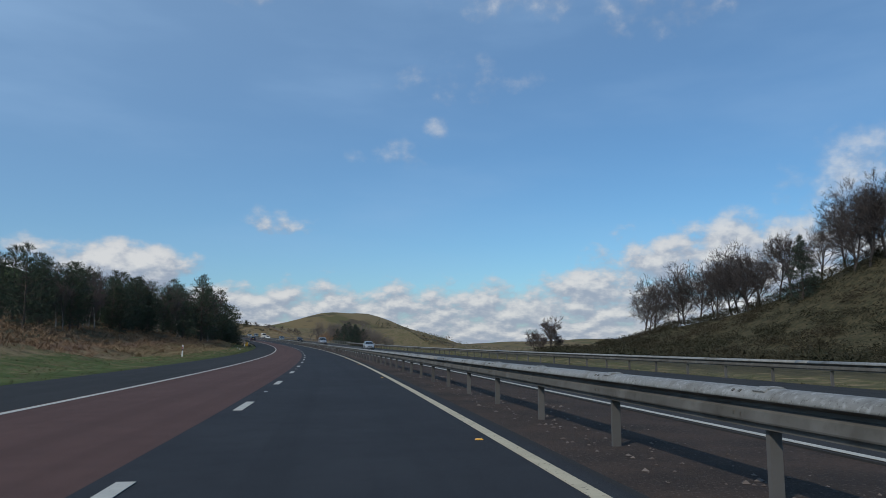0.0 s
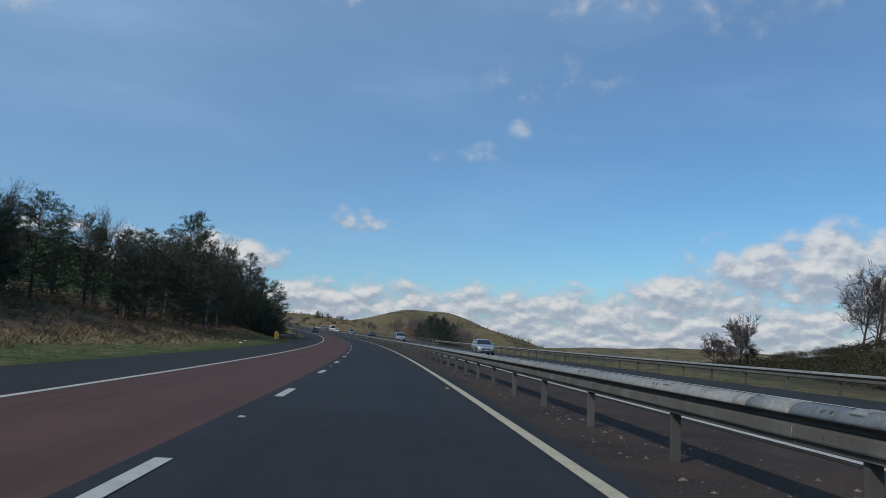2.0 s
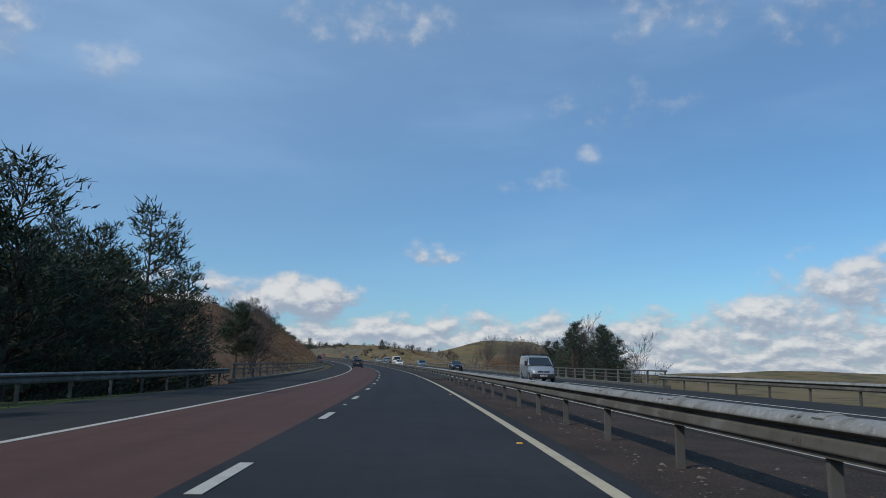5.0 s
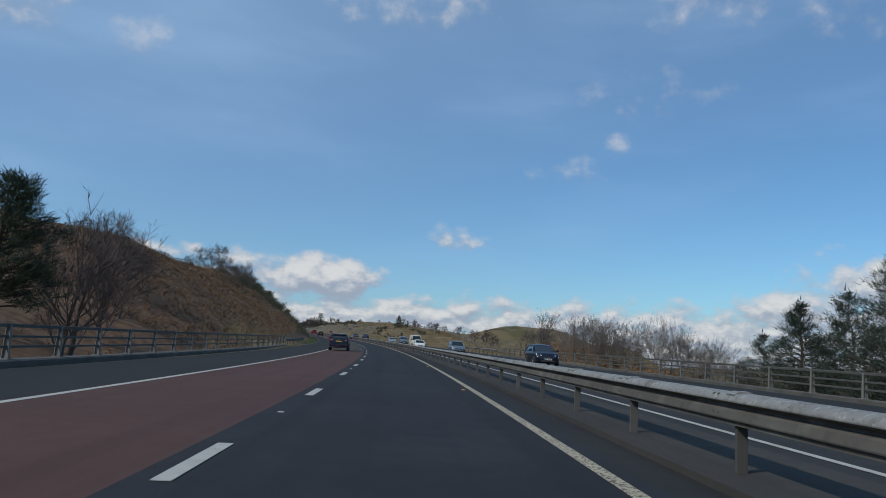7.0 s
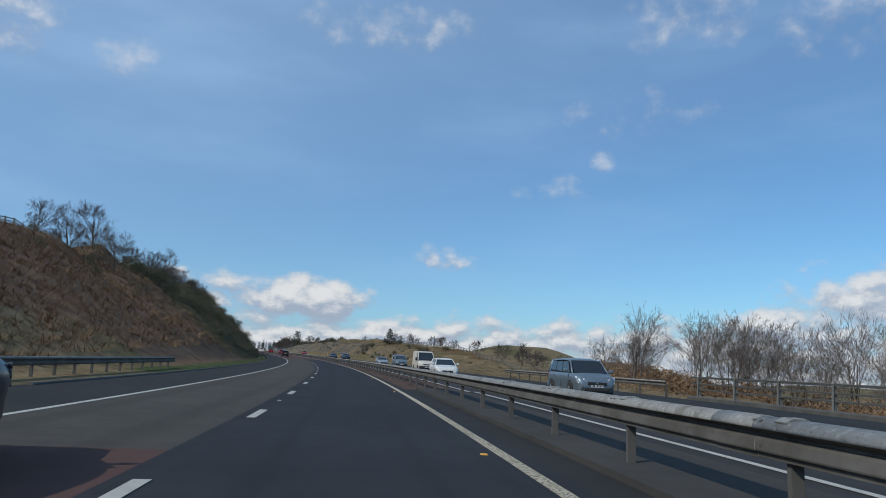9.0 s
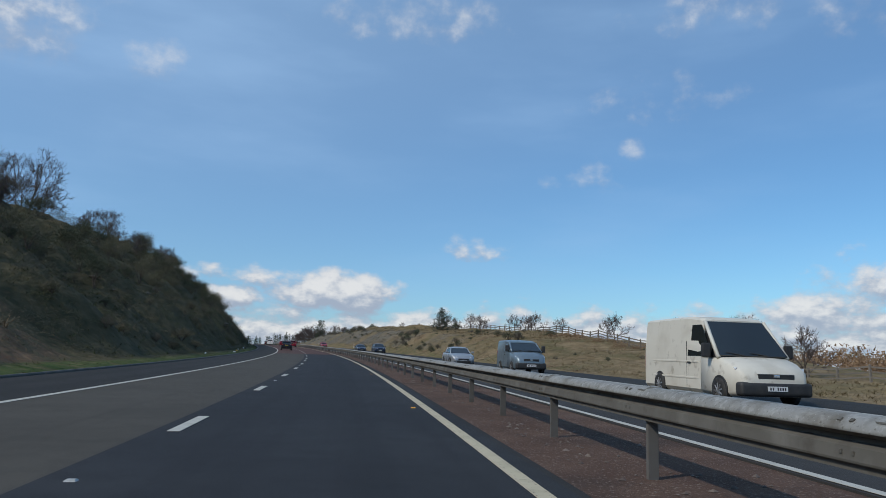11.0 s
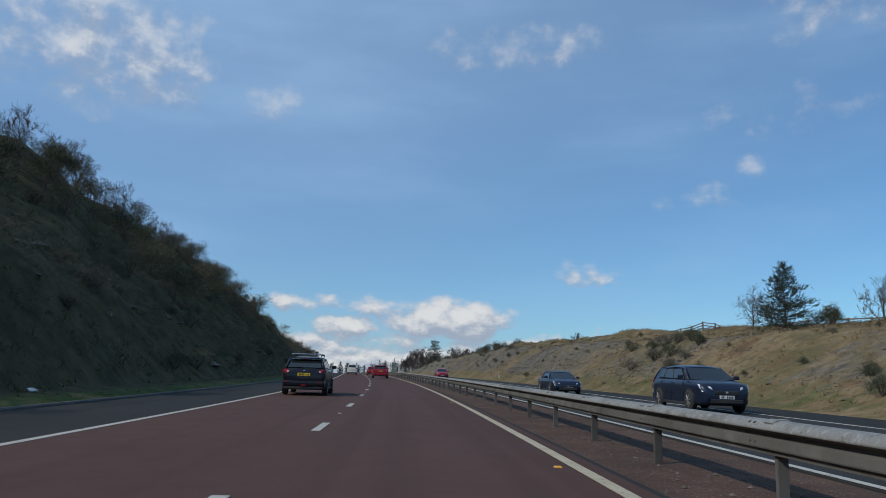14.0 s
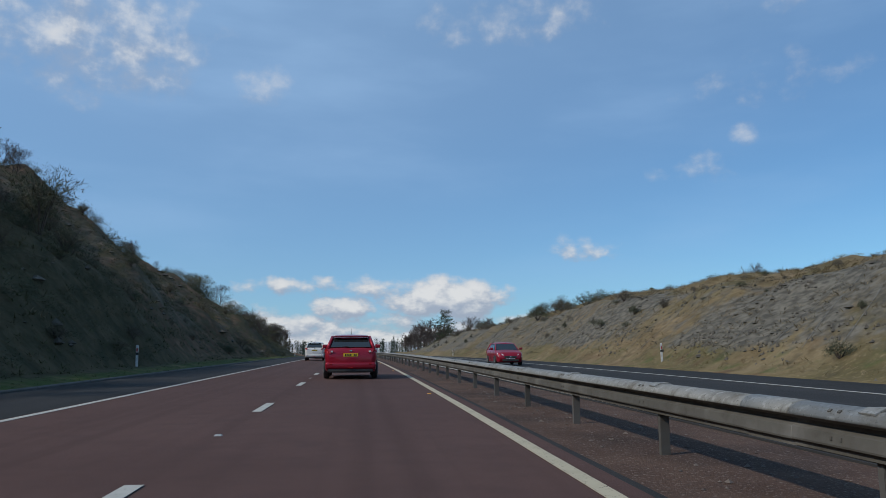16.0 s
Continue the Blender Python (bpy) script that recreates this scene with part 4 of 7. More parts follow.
def marker_post(s, a, lean=0.0):
    e = thing("marker_post", "white plastic marker post with a red reflector on the verge", "marker post", "marker posts")
    g = Geo()
    g.box((0, 0, 0.45), (0.11, 0.05, 1.1))
    g.add([(-0.055, -0.025, 1.0), (0.055, -0.025, 1.0), (0.055, 0.025, 1.0), (-0.055, 0.025, 1.0), (-0.05, 0, 1.05), (0.05, 0, 1.05)], [(0, 1, 5, 4), (2, 3, 4, 5), (1, 2, 5), (3, 0, 4)])
    part("post", g, M_WHITEPOST, e)
    g = Geo()
    g.box((0, -0.029, 0.82), (0.06, 0.006, 0.16))
    part("reflector", g, M_REDLAMP, e)
    g = Geo()
    g.box((0, 0, 0.63), (0.114, 0.054, 0.12))
    part("band", g, M_INK, e)
    h = float(np.interp(s, ST, _b))
    e.matrix_world = Matrix.Translation(place(s, a)) @ Matrix.Rotation(h, 4, "Z") @ Matrix.Rotation(lean, 4, "Y")


for s, a, ln in ((67, -10.6, 0.03), (539.4, -9.0, -0.03), (540.7, 18.6, -0.02), (640, -8.6, 0.0), (160, -9.9, 0.05), (620, 18.4, 0.0)):
    marker_post(s, a, ln)


def marker_board(s, a):
    e = thing("marker_board", "yellow and black striped board on the barrier's end", "marker board", m=on_road(s, a, 0.0))
    g = Geo()
    g.box((0, 0, 0.62), (0.52, 0.03, 0.78))
    part("board", g, M_CHEVRON, e, bevel=0.008)
    for k in range(4):
        g = Geo()
        z0 = 0.30 + k * 0.2
        g.add([(-0.24, -0.02, z0 + 0.1), (0.24, -0.02, z0 - 0.06), (0.24, -0.02, z0 + 0.02), (-0.24, -0.02, z0 + 0.18)], [(0, 1, 2, 3)])
        part("stripe", g, M_INK, e)
    g = Geo()
    g.box((0, 0.04, 0.3), (0.08, 0.05, 0.9))
    part("stand", g, M_POST, e)


marker_board(155.0, -9.35)


# ---- trees and shrubs ----
def bare_tree(name, label, seed, height, spread=0.75, fork=0.35, bark=None, twig=None, lean=0.06, trunk=0.016, kids=(9, 6, 6, 5), slip=0.012, stem=0.46):
    """A leafless tree: a tapered trunk, and a crown of limbs that end in fine twigs."""
    r = random.Random(seed)
    wood, fine = Geo(), Geo()

    def grow(p, d, length, rad, lvl):
        if lvl >= 3:
            # the finest twigs: narrow tapering slips
            length = min(length, 0.085 * height)
            tip = p + (d + Vector((r.gauss(0, 0.22), r.gauss(0, 0.22), r.gauss(0.05, 0.2)))) * length
            s_ = d.cross(Vector((r.gauss(0, 1), r.gauss(0, 1), r.gauss(0, 1)))).normalized() * (slip if lvl == 4 else slip * 1.3)
            fine.add([p - s_, p + s_, tip], [(0, 1, 2)])
            pts, rads, n, dd = [p, tip], [rad, rad * 0.5], 1, (tip - p).normalized()
        else:
            n = (5, 4, 2)[lvl]
            pts, rads, q, dd = [p], [rad], Vector(p), Vector(d)
            for i in range(n):
                dd = (dd + Vector((r.uniform(-1, 1), r.uniform(-1, 1), r.uniform(-0.6, 0.9))) * (0.13 + 0.07 * lvl)).normalized()
                q = q + dd * (length / n)
                pts.append(q.copy())
                rads.append(rad * (1 - 0.6 * (i + 1) / n))
            (wood if lvl == 0 else fine).tube(pts, rads, (7, 5, 3)[lvl], caps=False)
        if lvl >= 4:
            return
        for k in range(kids[lvl]):
            f = fork + (1 - fork) * (k + r.random()) / kids[0] if lvl == 0 else r.uniform(0.3, 1.0)
            i = min(int(f * n), n - 1)
            base = pts[i].lerp(pts[i + 1], f * n - i)
            ang = 2.4 * k + r.uniform(-0.5, 0.5) if lvl == 0 else r.uniform(0, 2 * math.pi)
            tilt = (r.uniform(0.75, 1.15) if lvl == 0 else r.uniform(0.4, 1.1)) * spread * (1.15 - 0.45 * f if lvl == 0 else 1.0)
            side = dd.cross(Vector((math.cos(ang), math.sin(ang), 0.2))).normalized()
            nd = (dd * math.cos(tilt) + side * math.sin(tilt) + Vector((0, 0, 0.14))).normalized()
            grow(base, nd, length * r.uniform(0.5, 0.78) * (1.2 - 0.35 * f if lvl == 0 else 1.0), max(rads[i] * (0.6 if lvl else 0.5), 0.009), lvl + 1)

    d0 = Vector((r.uniform(-lean, lean), r.uniform(-lean, lean), 1)).normalized()
    grow(Vector((0, 0, -0.3)), d0, height * stem, height * trunk, 0)
    e = thing(name, label, "tree")
    k = height / max(v[2] for v in fine.v)
    for g in (wood, fine):
        g.v = [(x * k, y * k, z * k) for x, y, z in g.v]
    part("trunk", wood, bark or M_BARK, e, smoothed=True)
    part("crown", fine, twig or M_TWIG, e)
    return e


def needles(g, r, c, size, n, flat=0.7, up=0.25, wide=1.0, loose=0.55):
    """A clump of needle sprays round a point."""
    for _ in range(n):
        d = Vector((r.gauss(0, 1), r.gauss(0, 1), r.gauss(up, flat))).normalized()
        s = d.cross(Vector((r.gauss(0, 1), r.gauss(0, 1), r.gauss(0, 1)))).normalized()
        b = Vector(c) + Vector((r.gauss(0, 1), r.gauss(0, 1), r.gauss(0, 0.8))) * size * loose
        L_, w = size * r.uniform(0.6, 1.1), size * wide * r.uniform(0.16, 0.34)
        g.add([b - s * w * 0.75, b + s * w * 0.75, b + d * L_ * 1.15], [(0, 1, 2)])


def sprays(g, r, c, way_, size, n, slim=0.09):
    """Slender needle shoots that lean outwards and up along their branch."""
    for _ in range(n):
        d = (way_ * 0.75 + Vector((r.gauss(0, 0.55), r.gauss(0, 0.55), r.gauss(0.35, 0.45)))).normalized()
        s_ = d.cross(Vector((r.gauss(0, 1), r.gauss(0, 1), r.gauss(0, 1)))).normalized()
        b = Vector(c) + Vector((r.gauss(0, 1), r.gauss(0, 1), r.gauss(0, 0.55))) * size * 0.5
        L_, w = size * r.uniform(0.7, 1.3), size * slim * r.uniform(0.7, 1.3)
        g.add([b - s_ * w, b + s_ * w, b + d * L_], [(0, 1, 2)])


def pine_tree(name, label, seed, height, width, bare=0.25, clumps=6, mat=None, droop=0.0, cone=False, sparse=1.0, tuft_n=10, slim=0.10):
    r = random.Random(seed)
    wood, leaf = Geo(), Geo()
    pts = []
    n = 9
    for i in range(n + 1):
        pts.append(Vector((r.uniform(-0.02, 0.02) * height * (i / n), r.uniform(-0.02, 0.02) * height * (i / n), -0.3 + (height + 0.3) * i / n)))
    wood.tube(pts, [max(0.02, height * 0.017 * (1 - 0.92 * i / n)) for i in range(n + 1)], 7, caps=False)
    z = bare * height
    while z < height * 0.985:
        f = (z - bare * height) / (height * (1 - bare))
        prof = (1 - f) ** 0.85 if cone else (math.sin(math.pi * min(1, 0.30 + 0.70 * f)) ** 0.75 * 0.95 + 0.10)
        i = min(int(z / height * n), n - 1)
        base = pts[i].lerp(pts[i + 1], z / height * n - i)
        for _ in range(max(3, int(round(5 * sparse * (0.6 + 0.5 * prof))))):
            a = r.uniform(0, 2 * math.pi)
            L_ = width / 2 * prof * (r.uniform(0.8, 1.06) if cone else r.uniform(0.6, 1.12)) + 0.15
            up = (0.15 + 0.55 * f if not cone else 0.05 + 0.6 * f) - droop
            d = Vector((math.cos(a), math.sin(a), up)).normalized()
            tip = base + d * L_ + Vector((0, 0, r.uniform(-0.1, 0.25) * L_))
            mid = base.lerp(tip, 0.55) + Vector((0, 0, -0.06 * L_))
            wood.tube([base, mid, tip], [0.012 + 0.014 * L_, 0.01 + 0.006 * L_, 0.008], 3, caps=False)
            k = max(2, int(clumps * (0.4 + 0.6 * prof)))
            for j in range(k):
                t = 0.3 + 0.72 * (j + r.random()) / k
                c = (base.lerp(mid, t / 0.55) if t < 0.55 else mid.lerp(tip, (t - 0.55) / 0.45)) + Vector((r.gauss(0, 0.16), r.gauss(0, 0.16), r.gauss(0.05, 0.12))) * L_ * 0.7
                sprays(leaf, r, c, d, (0.34 if cone else 0.40) * (0.75 + 0.25 * height / 10), tuft_n, slim)
        z += height * (0.045 if not cone else 0.038) / max(0.6, sparse)
    needles(leaf, r, pts[-1], 0.4, 8, up=1.0)
    e = thing(name, label, "tree")
    part("trunk", wood, M_BARK, e, smoothed=True)
    part("crown", leaf, mat or M_PINE, e)
    return e


def larch(name, label, seed, height):
    """A leafless larch: straight trunk, many thin level branches."""
    r = random.Random(seed)
    wood, fine = Geo(), Geo()
    wood.tube([(0, 0, -0.3), (0.05, 0, height * 0.5), (0, 0.05, height)], [height * 0.014, height * 0.009, 0.012], 6, caps=False)
    z = height * 0.2
    while z < height * 0.99:
        f = z / height
        for _ in range(4):
            a = r.uniform(0, 2 * math.pi)
            L_ = height * 0.2 * (1.08 - f) * r.uniform(0.6, 1.2)
            d = Vector((math.cos(a), math.sin(a), r.uniform(0.05, 0.5)))
            b = Vector((0, 0, z))
            tip = b + d * L_
            fine.tube([b, b + d * L_ * 0.5 - Vector((0, 0, 0.04 * L_)), tip], [0.022, 0.014, 0.007], 3, caps=False)
            for _ in range(5):
                t = r.uniform(0.3, 1)
                c = b.lerp(tip, t)
                e_ = c + Vector((r.gauss(0, 1), r.gauss(0, 1), r.gauss(-0.1, 0.8))).normalized() * L_ * 0.3
                fine.tube([c, e_], [0.011, 0.006], 3, caps=False)
        z += height * 0.022
    e = thing(name, label, "tree")
    part("trunk", wood, M_BARK, e, smoothed=True)
    part("crown", fine, M_TWIG, e)
    return e


def gorse(name, label, seed, w, h, mat=None, category="bush", n=300, size=0.0, wide=0.38):
    r = random.Random(seed)
    leaf, wood = Geo(), Geo()
    for _ in range(7):
        a = r.uniform(0, 2 * math.pi)
        tip = Vector((math.cos(a) * w * 0.32, math.sin(a) * w * 0.32, h * r.uniform(0.4, 0.75)))
        wood.tube([(0, 0, -0.15), tip * 0.5 + Vector((0, 0, 0.08)), tip], [0.04, 0.025, 0.01], 4, caps=False)
    for _ in range(n):
        a, u = r.uniform(0, 2 * math.pi), r.random() ** 0.6
        rad = w / 2 * u * (0.75 + 0.25 * math.sin(3 * a + seed))
        top = h * math.sqrt(max(0.06, 1 - 0.9 * u * u)) * r.uniform(0.7, 1.0)
        needles(leaf, r, (math.cos(a) * rad, math.sin(a) * rad, max(0.1, top * r.uniform(0.45, 1.0))), size or 0.13 + 0.04 * h, 4, up=0.5, wide=wide)
    e = thing(name, label, category)
    part("stem", wood, M_BARK, e)
    part("foliage", leaf, mat or M_GORSE, e)
    return e


def spot(s, a, turn=0.0, scale=1.0, sink=0.0):
    m = Matrix.Translation(place(s, a, -sink)) @ Matrix.Rotation(turn, 4, "Z")
    return m, scale


def scatter(kinds, spots, group, r):
    """Copies of the kinds on the spots (s, a, scale); the first ones are the kinds themselves."""
    used = set()
    for s, a, sc in spots:
        k = r.choice(kinds)
        m = Matrix.Translation(place(s, a)) @ Matrix.Rotation(r.uniform(0, 2 * math.pi), 4, "Z")
        if id(k) in used:
            ob = copy_thing(k, m)
        else:
            ob = k
            used.add(id(k))
            ob.matrix_basis = m
        ob.scale = (sc * r.uniform(0.92, 1.08), sc * r.uniform(0.92, 1.08), sc)
        tagged(ob, group=group)
    for k in kinds:
        if id(k) not in used:
            for c in list(k.children):
                bpy.data.objects.remove(c)
            bpy.data.objects.remove(k)


rt = random.Random(5)
# the wood beside the near verge: pines with bare birch and larch along its edge
pines = [pine_tree("pine_tree", "dark green pine in the roadside wood", 20 + i, h, w, bare=b, clumps=4, tuft_n=11) for i, (h, w, b) in enumerate(((11, 6.2, 0.08), (12.5, 6.0, 0.12), (9.5, 5.6, 0.05), (11.5, 5.2, 0.1)))]
birches = [bare_tree("birch_tree", "leafless pale-stemmed birch at the edge of the wood", 40 + i, h, 0.55, 0.3, M_BIRCH, None, trunk=0.010) for i, h in enumerate((10.5, 11.5, 9))]
larches = [larch("larch_tree", "leafless larch with thin level branches", 50 + i, h) for i, h in enumerate((12.5, 11.0))]
wood_spots, birch_spots, larch_spots = [], [], []
for i in range(36):
    s = rt.uniform(52, 212)
    f = float(smooth(s, 100, 165))
    a = -(25 - 7.5 * f + (11 - 3 * f) * rt.random())
    if s > 192:
        a = -rt.uniform(13.6, 26)
    wood_spots.append((s, a, rt.uniform(0.44, 0.56) + (0.40 * f + 0.22 * float(smooth(s, 178, 205))) * rt.uniform(0.8, 1.05)))
for i in range(44):
    s = rt.uniform(62, 138)
    wood_spots.append((s, -rt.uniform(21, 29) + 3.0 * float(smooth(s, 100, 135)), rt.uniform(0.47, 0.60) + 0.14 * float(smooth(s, 95, 135))))
for s, a, sc in ((199, -13.2, 1.12), (204, -14.0, 1.0), (194, -14.5, 1.1), (209, -15.0, 0.85), (188, -15.0, 1.1), (182, -15.5, 1.08), (176, -16.0, 1.0), (170, -17.0, 0.95),
                 (163, -17.5, 0.85), (157, -18.0, 0.95), (150, -17.5, 0.9), (143, -17.5, 0.98), (138, -17.2, 1.0), (146, -20, 0.95), (134, -20, 0.75), (213, -13.8, 0.6), (196, -17, 1.1), (190, -18, 1.12), (207, -13.4, 0.92), (202, -16.5, 1.05), (211, -16.5, 0.8), (186, -20, 1.15), (180, -19, 1.1), (191, -14.2, 0.7), (184, -14.4, 0.6), (174, -15.2, 0.55), (201, -12.8, 0.6)):
    wood_spots.append((s, a, sc))
for i in range(28):
    s = rt.uniform(70, 186)
    birch_spots.append((s, -rt.uniform(16.5, 21) - 5 * (1 - float(smooth(s, 100, 150))), rt.uniform(0.5, 0.7) + 0.4 * float(smooth(s, 90, 160))))
for i in range(12):
    larch_spots.append((rt.uniform(150, 172), -rt.uniform(16.5, 20), rt.uniform(0.75, 0.95)))
scatter(pines, wood_spots, "roadside wood", rt)
scatter(birches, birch_spots, "roadside wood", rt)
scatter(larches, larch_spots, "roadside wood", rt)

# broad bare trees on the mound beyond the oncoming carriageway
oaks = [bare_tree("bare_tree", "broad leafless tree on the dark mound", 60 + i, h, 0.95, 0.2, twig=M_DARKTWIG, bark=M_DARKTWIG, slip=0.027, kids=(11, 8, 7, 5), stem=0.5) for i, h in enumerate((14, 12.5, 13, 15))]
spots = [(199, 111.5, 1.35), (197, 113.5, 1.4), (193, 109, 0.95), (186, 114, 1.05), (183, 124, 1.2)]
for i in range(27):
    s = 90 + 3.6 * i + rt.uniform(-2, 2)
    spots.append((s, 111 + (190 - s) * 0.06 + rt.uniform(-3, 11), rt.uniform(1.05, 1.35)))
for s in (85, 78, 70, 64):
    spots.append((s, rt.uniform(96, 112), 1.3))
scatter(oaks, spots, "trees on the mound", rt)
spruce = pine_tree("spruce_tree", "single dark spruce among bare trees on the mound", 70, 14, 9, bare=0.03, mat=M_SPRUCE, cone=True, clumps=7, tuft_n=22)
spruce.matrix_basis = spot(131, 106)[0]
lone = bare_tree("bare_tree", "dense upright leafless tree standing alone in the field", 75, 9.8, 0.82, 0.12, slip=0.036, kids=(11, 7, 6, 5))
lone.matrix_basis = spot(180.5, 70.3)[0]
for s, a, sc in ((182, 66, 0.62), (180, 67.5, 0.5), (183, 74, 0.42)):
    ob = copy_thing(lone, spot(s, a, 1.0)[0])
    ob.scale = (sc * 1.4, sc * 1.4, sc)

# beside the bridge: pine and bare trees on the near side, conifers and saplings on the far side
big = pine_tree("pine_tree", "tall open-crowned pine beside the bridge parapet", 81, 9.4, 6.0, bare=0.3, clumps=8, tuft_n=24, slim=0.06)
big.matrix_basis = spot(259, -19.5)[0]
alders = [bare_tree("bare_tree", "many-stemmed leafless tree below the bridge", 84 + i, h, 0.85, 0.08) for i, h in enumerate((9.5, 8.5, 8))]
scatter(alders, [(268, -19, 1.35), (264, -18, 1.15), (275, -20, 1.2), (282, -21, 1.1), (262, -24, 1.0), (252, -30, 0.8), (246, -24, 0.55), (290, -25, 0.8), (236, -30, 0.5), (228, -27, 0.45)], "trees by the bridge", rt)
cons = [pine_tree("spruce_tree", "ragged dark conifer beyond the far parapet", 90 + i, h, w, bare=0.06, mat=M_SPRUCE, cone=True, clumps=10, droop=0.1, sparse=1.0, tuft_n=15, slim=0.055) for i, (h, w) in enumerate(((10.5, 9.0), (9.5, 8.5)))]
scatter(cons, [(254, 31, 0.9), (246, 24.5, 0.9), (258, 24.5, 0.8), (236, 25, 0.9), (252, 26, 0.98), (258, 27.5, 1.0), (263, 30, 0.85), (248, 29, 0.98), (240, 27, 0.95), (268, 28, 0.75), (262, 27, 0.9), (254, 27.5, 1.1), (249.5, 27, 1.0), (245.5, 28.5, 1.02), (250, 32, 1.0)], "conifers by the bridge", rt)
thin = [bare_tree("bare_tree", "thin upright leafless tree among the conifers", 95 + i, h, 0.55, 0.2, trunk=0.009, stem=0.62) for i, h in enumerate((11.5, 10.5))]
scatter(thin, [(255, 29, 1.05), (246, 26, 1.05), (261, 33, 0.9), (237, 30, 1.0)], "conifers by the bridge", rt)
gnarled = [bare_tree("bare_tree", "crooked leafless tree at the end of the bridge", 110 + i, h, 1.05, 0.3, slip=0.012, kids=(8, 5, 5, 4)) for i, h in enumerate((8.5, 7.0))]
scatter(gnarled, [(374, 38, 1.0), (368, 40, 0.9)], "trees by the bridge", rt)
saplings = [bare_tree("sapling", "leafless upright sapling in a thicket", 100 + i, h, 0.62, 0.06, trunk=0.008, kids=(8, 6, 5, 4), slip=0.013, stem=0.62, twig=M_SAPLING) for i, h in enumerate((9, 8, 7.5, 10))]
sp = []
for i in range(70):
    s = rt.uniform(336, 369)
    sp.append((s, 40 + (370 - s) * 0.80 + rt.uniform(-4, 6), rt.uniform(0.95, 1.3) * (0.75 + 0.35 * float(smooth(s, 336, 353)))))
for i in range(7):
    s = rt.uniform(378, 400)
    sp.append((s, 48 + (s - 375) * 0.12 + rt.uniform(-6, 10), rt.uniform(0.7, 1.1)))
scatter(saplings, sp, "thicket beyond the far parapet", rt)

# crest and foot of the brown slope and of the rock cutting
crest = [bare_tree("bare_tree", "leafless scrubby tree on the crest of the cutting", 120 + i, h, 0.9, 0.12) for i, h in enumerate((6.5, 5.5, 6.0))]
cs = [(366, -23, 0.9), (378, -29, 1.0), (384, -30, 0.9), (372, -30, 1.05), (390, -29, 0.9), (368, -32, 0.95), (366, -28, 0.7), (322, -34, 0.45), (326, -26, 0.4)]
cs += [(423.2, -28, 1.15), (420, -29.5, 1.0), (427, -30, 0.9), (453.6, -28, 0.85), (458, -29, 0.7), (446, -28.5, 0.6)]
for i in range(34):
    s = rt.uniform(395, 545)
    cs.append((s, -rt.uniform(23, 31), rt.uniform(0.45, 0.8)))
for i in range(9):
    cs.append((rt.uniform(560, 612), -rt.uniform(24.5, 28), rt.uniform(0.25, 0.42)))
for i in range(14):
    cs.append((rt.uniform(615, 690), -rt.uniform(13, 26), rt.uniform(0.5, 0.9)))
scatter(crest, cs, "trees on the cutting", rt)
shrubs = [gorse("shrub", "tall rounded dark shrub on the rock cutting", 400 + i, w, h, M_SCRUB, n=300, size=0.30, wide=0.2) for i, (w, h) in enumerate(((3.4, 2.6), (2.8, 2.2), (4.2, 3.0), (3.2, 2.4)))]
shrubs += [gorse("shrub", "olive-green evergreen shrub on the rock cutting", 410 + i, w, h, M_GORSE, n=300, size=0.24, wide=0.34) for i, (w, h) in enumerate(((3.0, 2.3), (3.8, 2.6)))]
hs = []
for i in range(30):
    hs.append((rt.uniform(378, 548), -rt.uniform(23.5, 30), rt.uniform(0.5, 0.95)))
for i in range(70):
    d = 11.5 + 12.5 * rt.random() ** 0.85
    hs.append((rt.uniform(378, 550), -d, rt.uniform(0.3, 0.8)))
for i in range(16):
    hs.append((rt.uniform(552, 612), -rt.uniform(23.5, 28), rt.uniform(0.25, 0.6)))
for i in range(26):
    hs.append((rt.uniform(548, 615), -rt.uniform(11, 23), rt.uniform(0.12, 0.3)))
for i in range(26):
    hs.append((rt.uniform(613, 690), -rt.uniform(11.5, 27), rt.uniform(0.5, 1.2)))
hs += [(346, -24, 0.5), (350, -26, 0.55), (352, -21, 0.45), (356, -23, 0.6), (360, -19, 0.5), (343, -29, 0.45)]
scatter(shrubs, hs, "shrubs on the cutting", rt)



def thicket_tree(name, label, seed, w, h, mat, n=430):
    """A low many-stemmed tree whose crown is a lumpy dome of fine twigs."""
    r = random.Random(seed)
    leaf, wood = Geo(), Geo()
    lobes = [(r.uniform(-0.28, 0.28) * w, r.uniform(-0.28, 0.28) * w, h * r.uniform(0.5, 0.78), r.uniform(0.24, 0.36) * w) for _ in range(7)]
    for x, y, z, rad in lobes:
        wood.tube([(0, 0, -0.3), (x * 0.4, y * 0.4, z * 0.45), (x, y, z)], [0.07, 0.045, 0.015], 4, caps=False)
    for _ in range(n):
        x, y, z, rad = r.choice(lobes)
        d = Vector((r.gauss(0, 1), r.gauss(0, 1), r.gauss(0.25, 0.8))).normalized()
        c = Vector((x, y, z)) + Vector((d.x, d.y, d.z * 0.8)) * rad * r.random() ** 0.4
        sprays(leaf, r, (c.x, c.y, max(c.z, 0.15)), d, 0.36, 4, 0.07)
    e = thing(name, label, "tree")
    part("stem", wood, M_BARK, e)
    part("crown", leaf, mat, e)
    return e


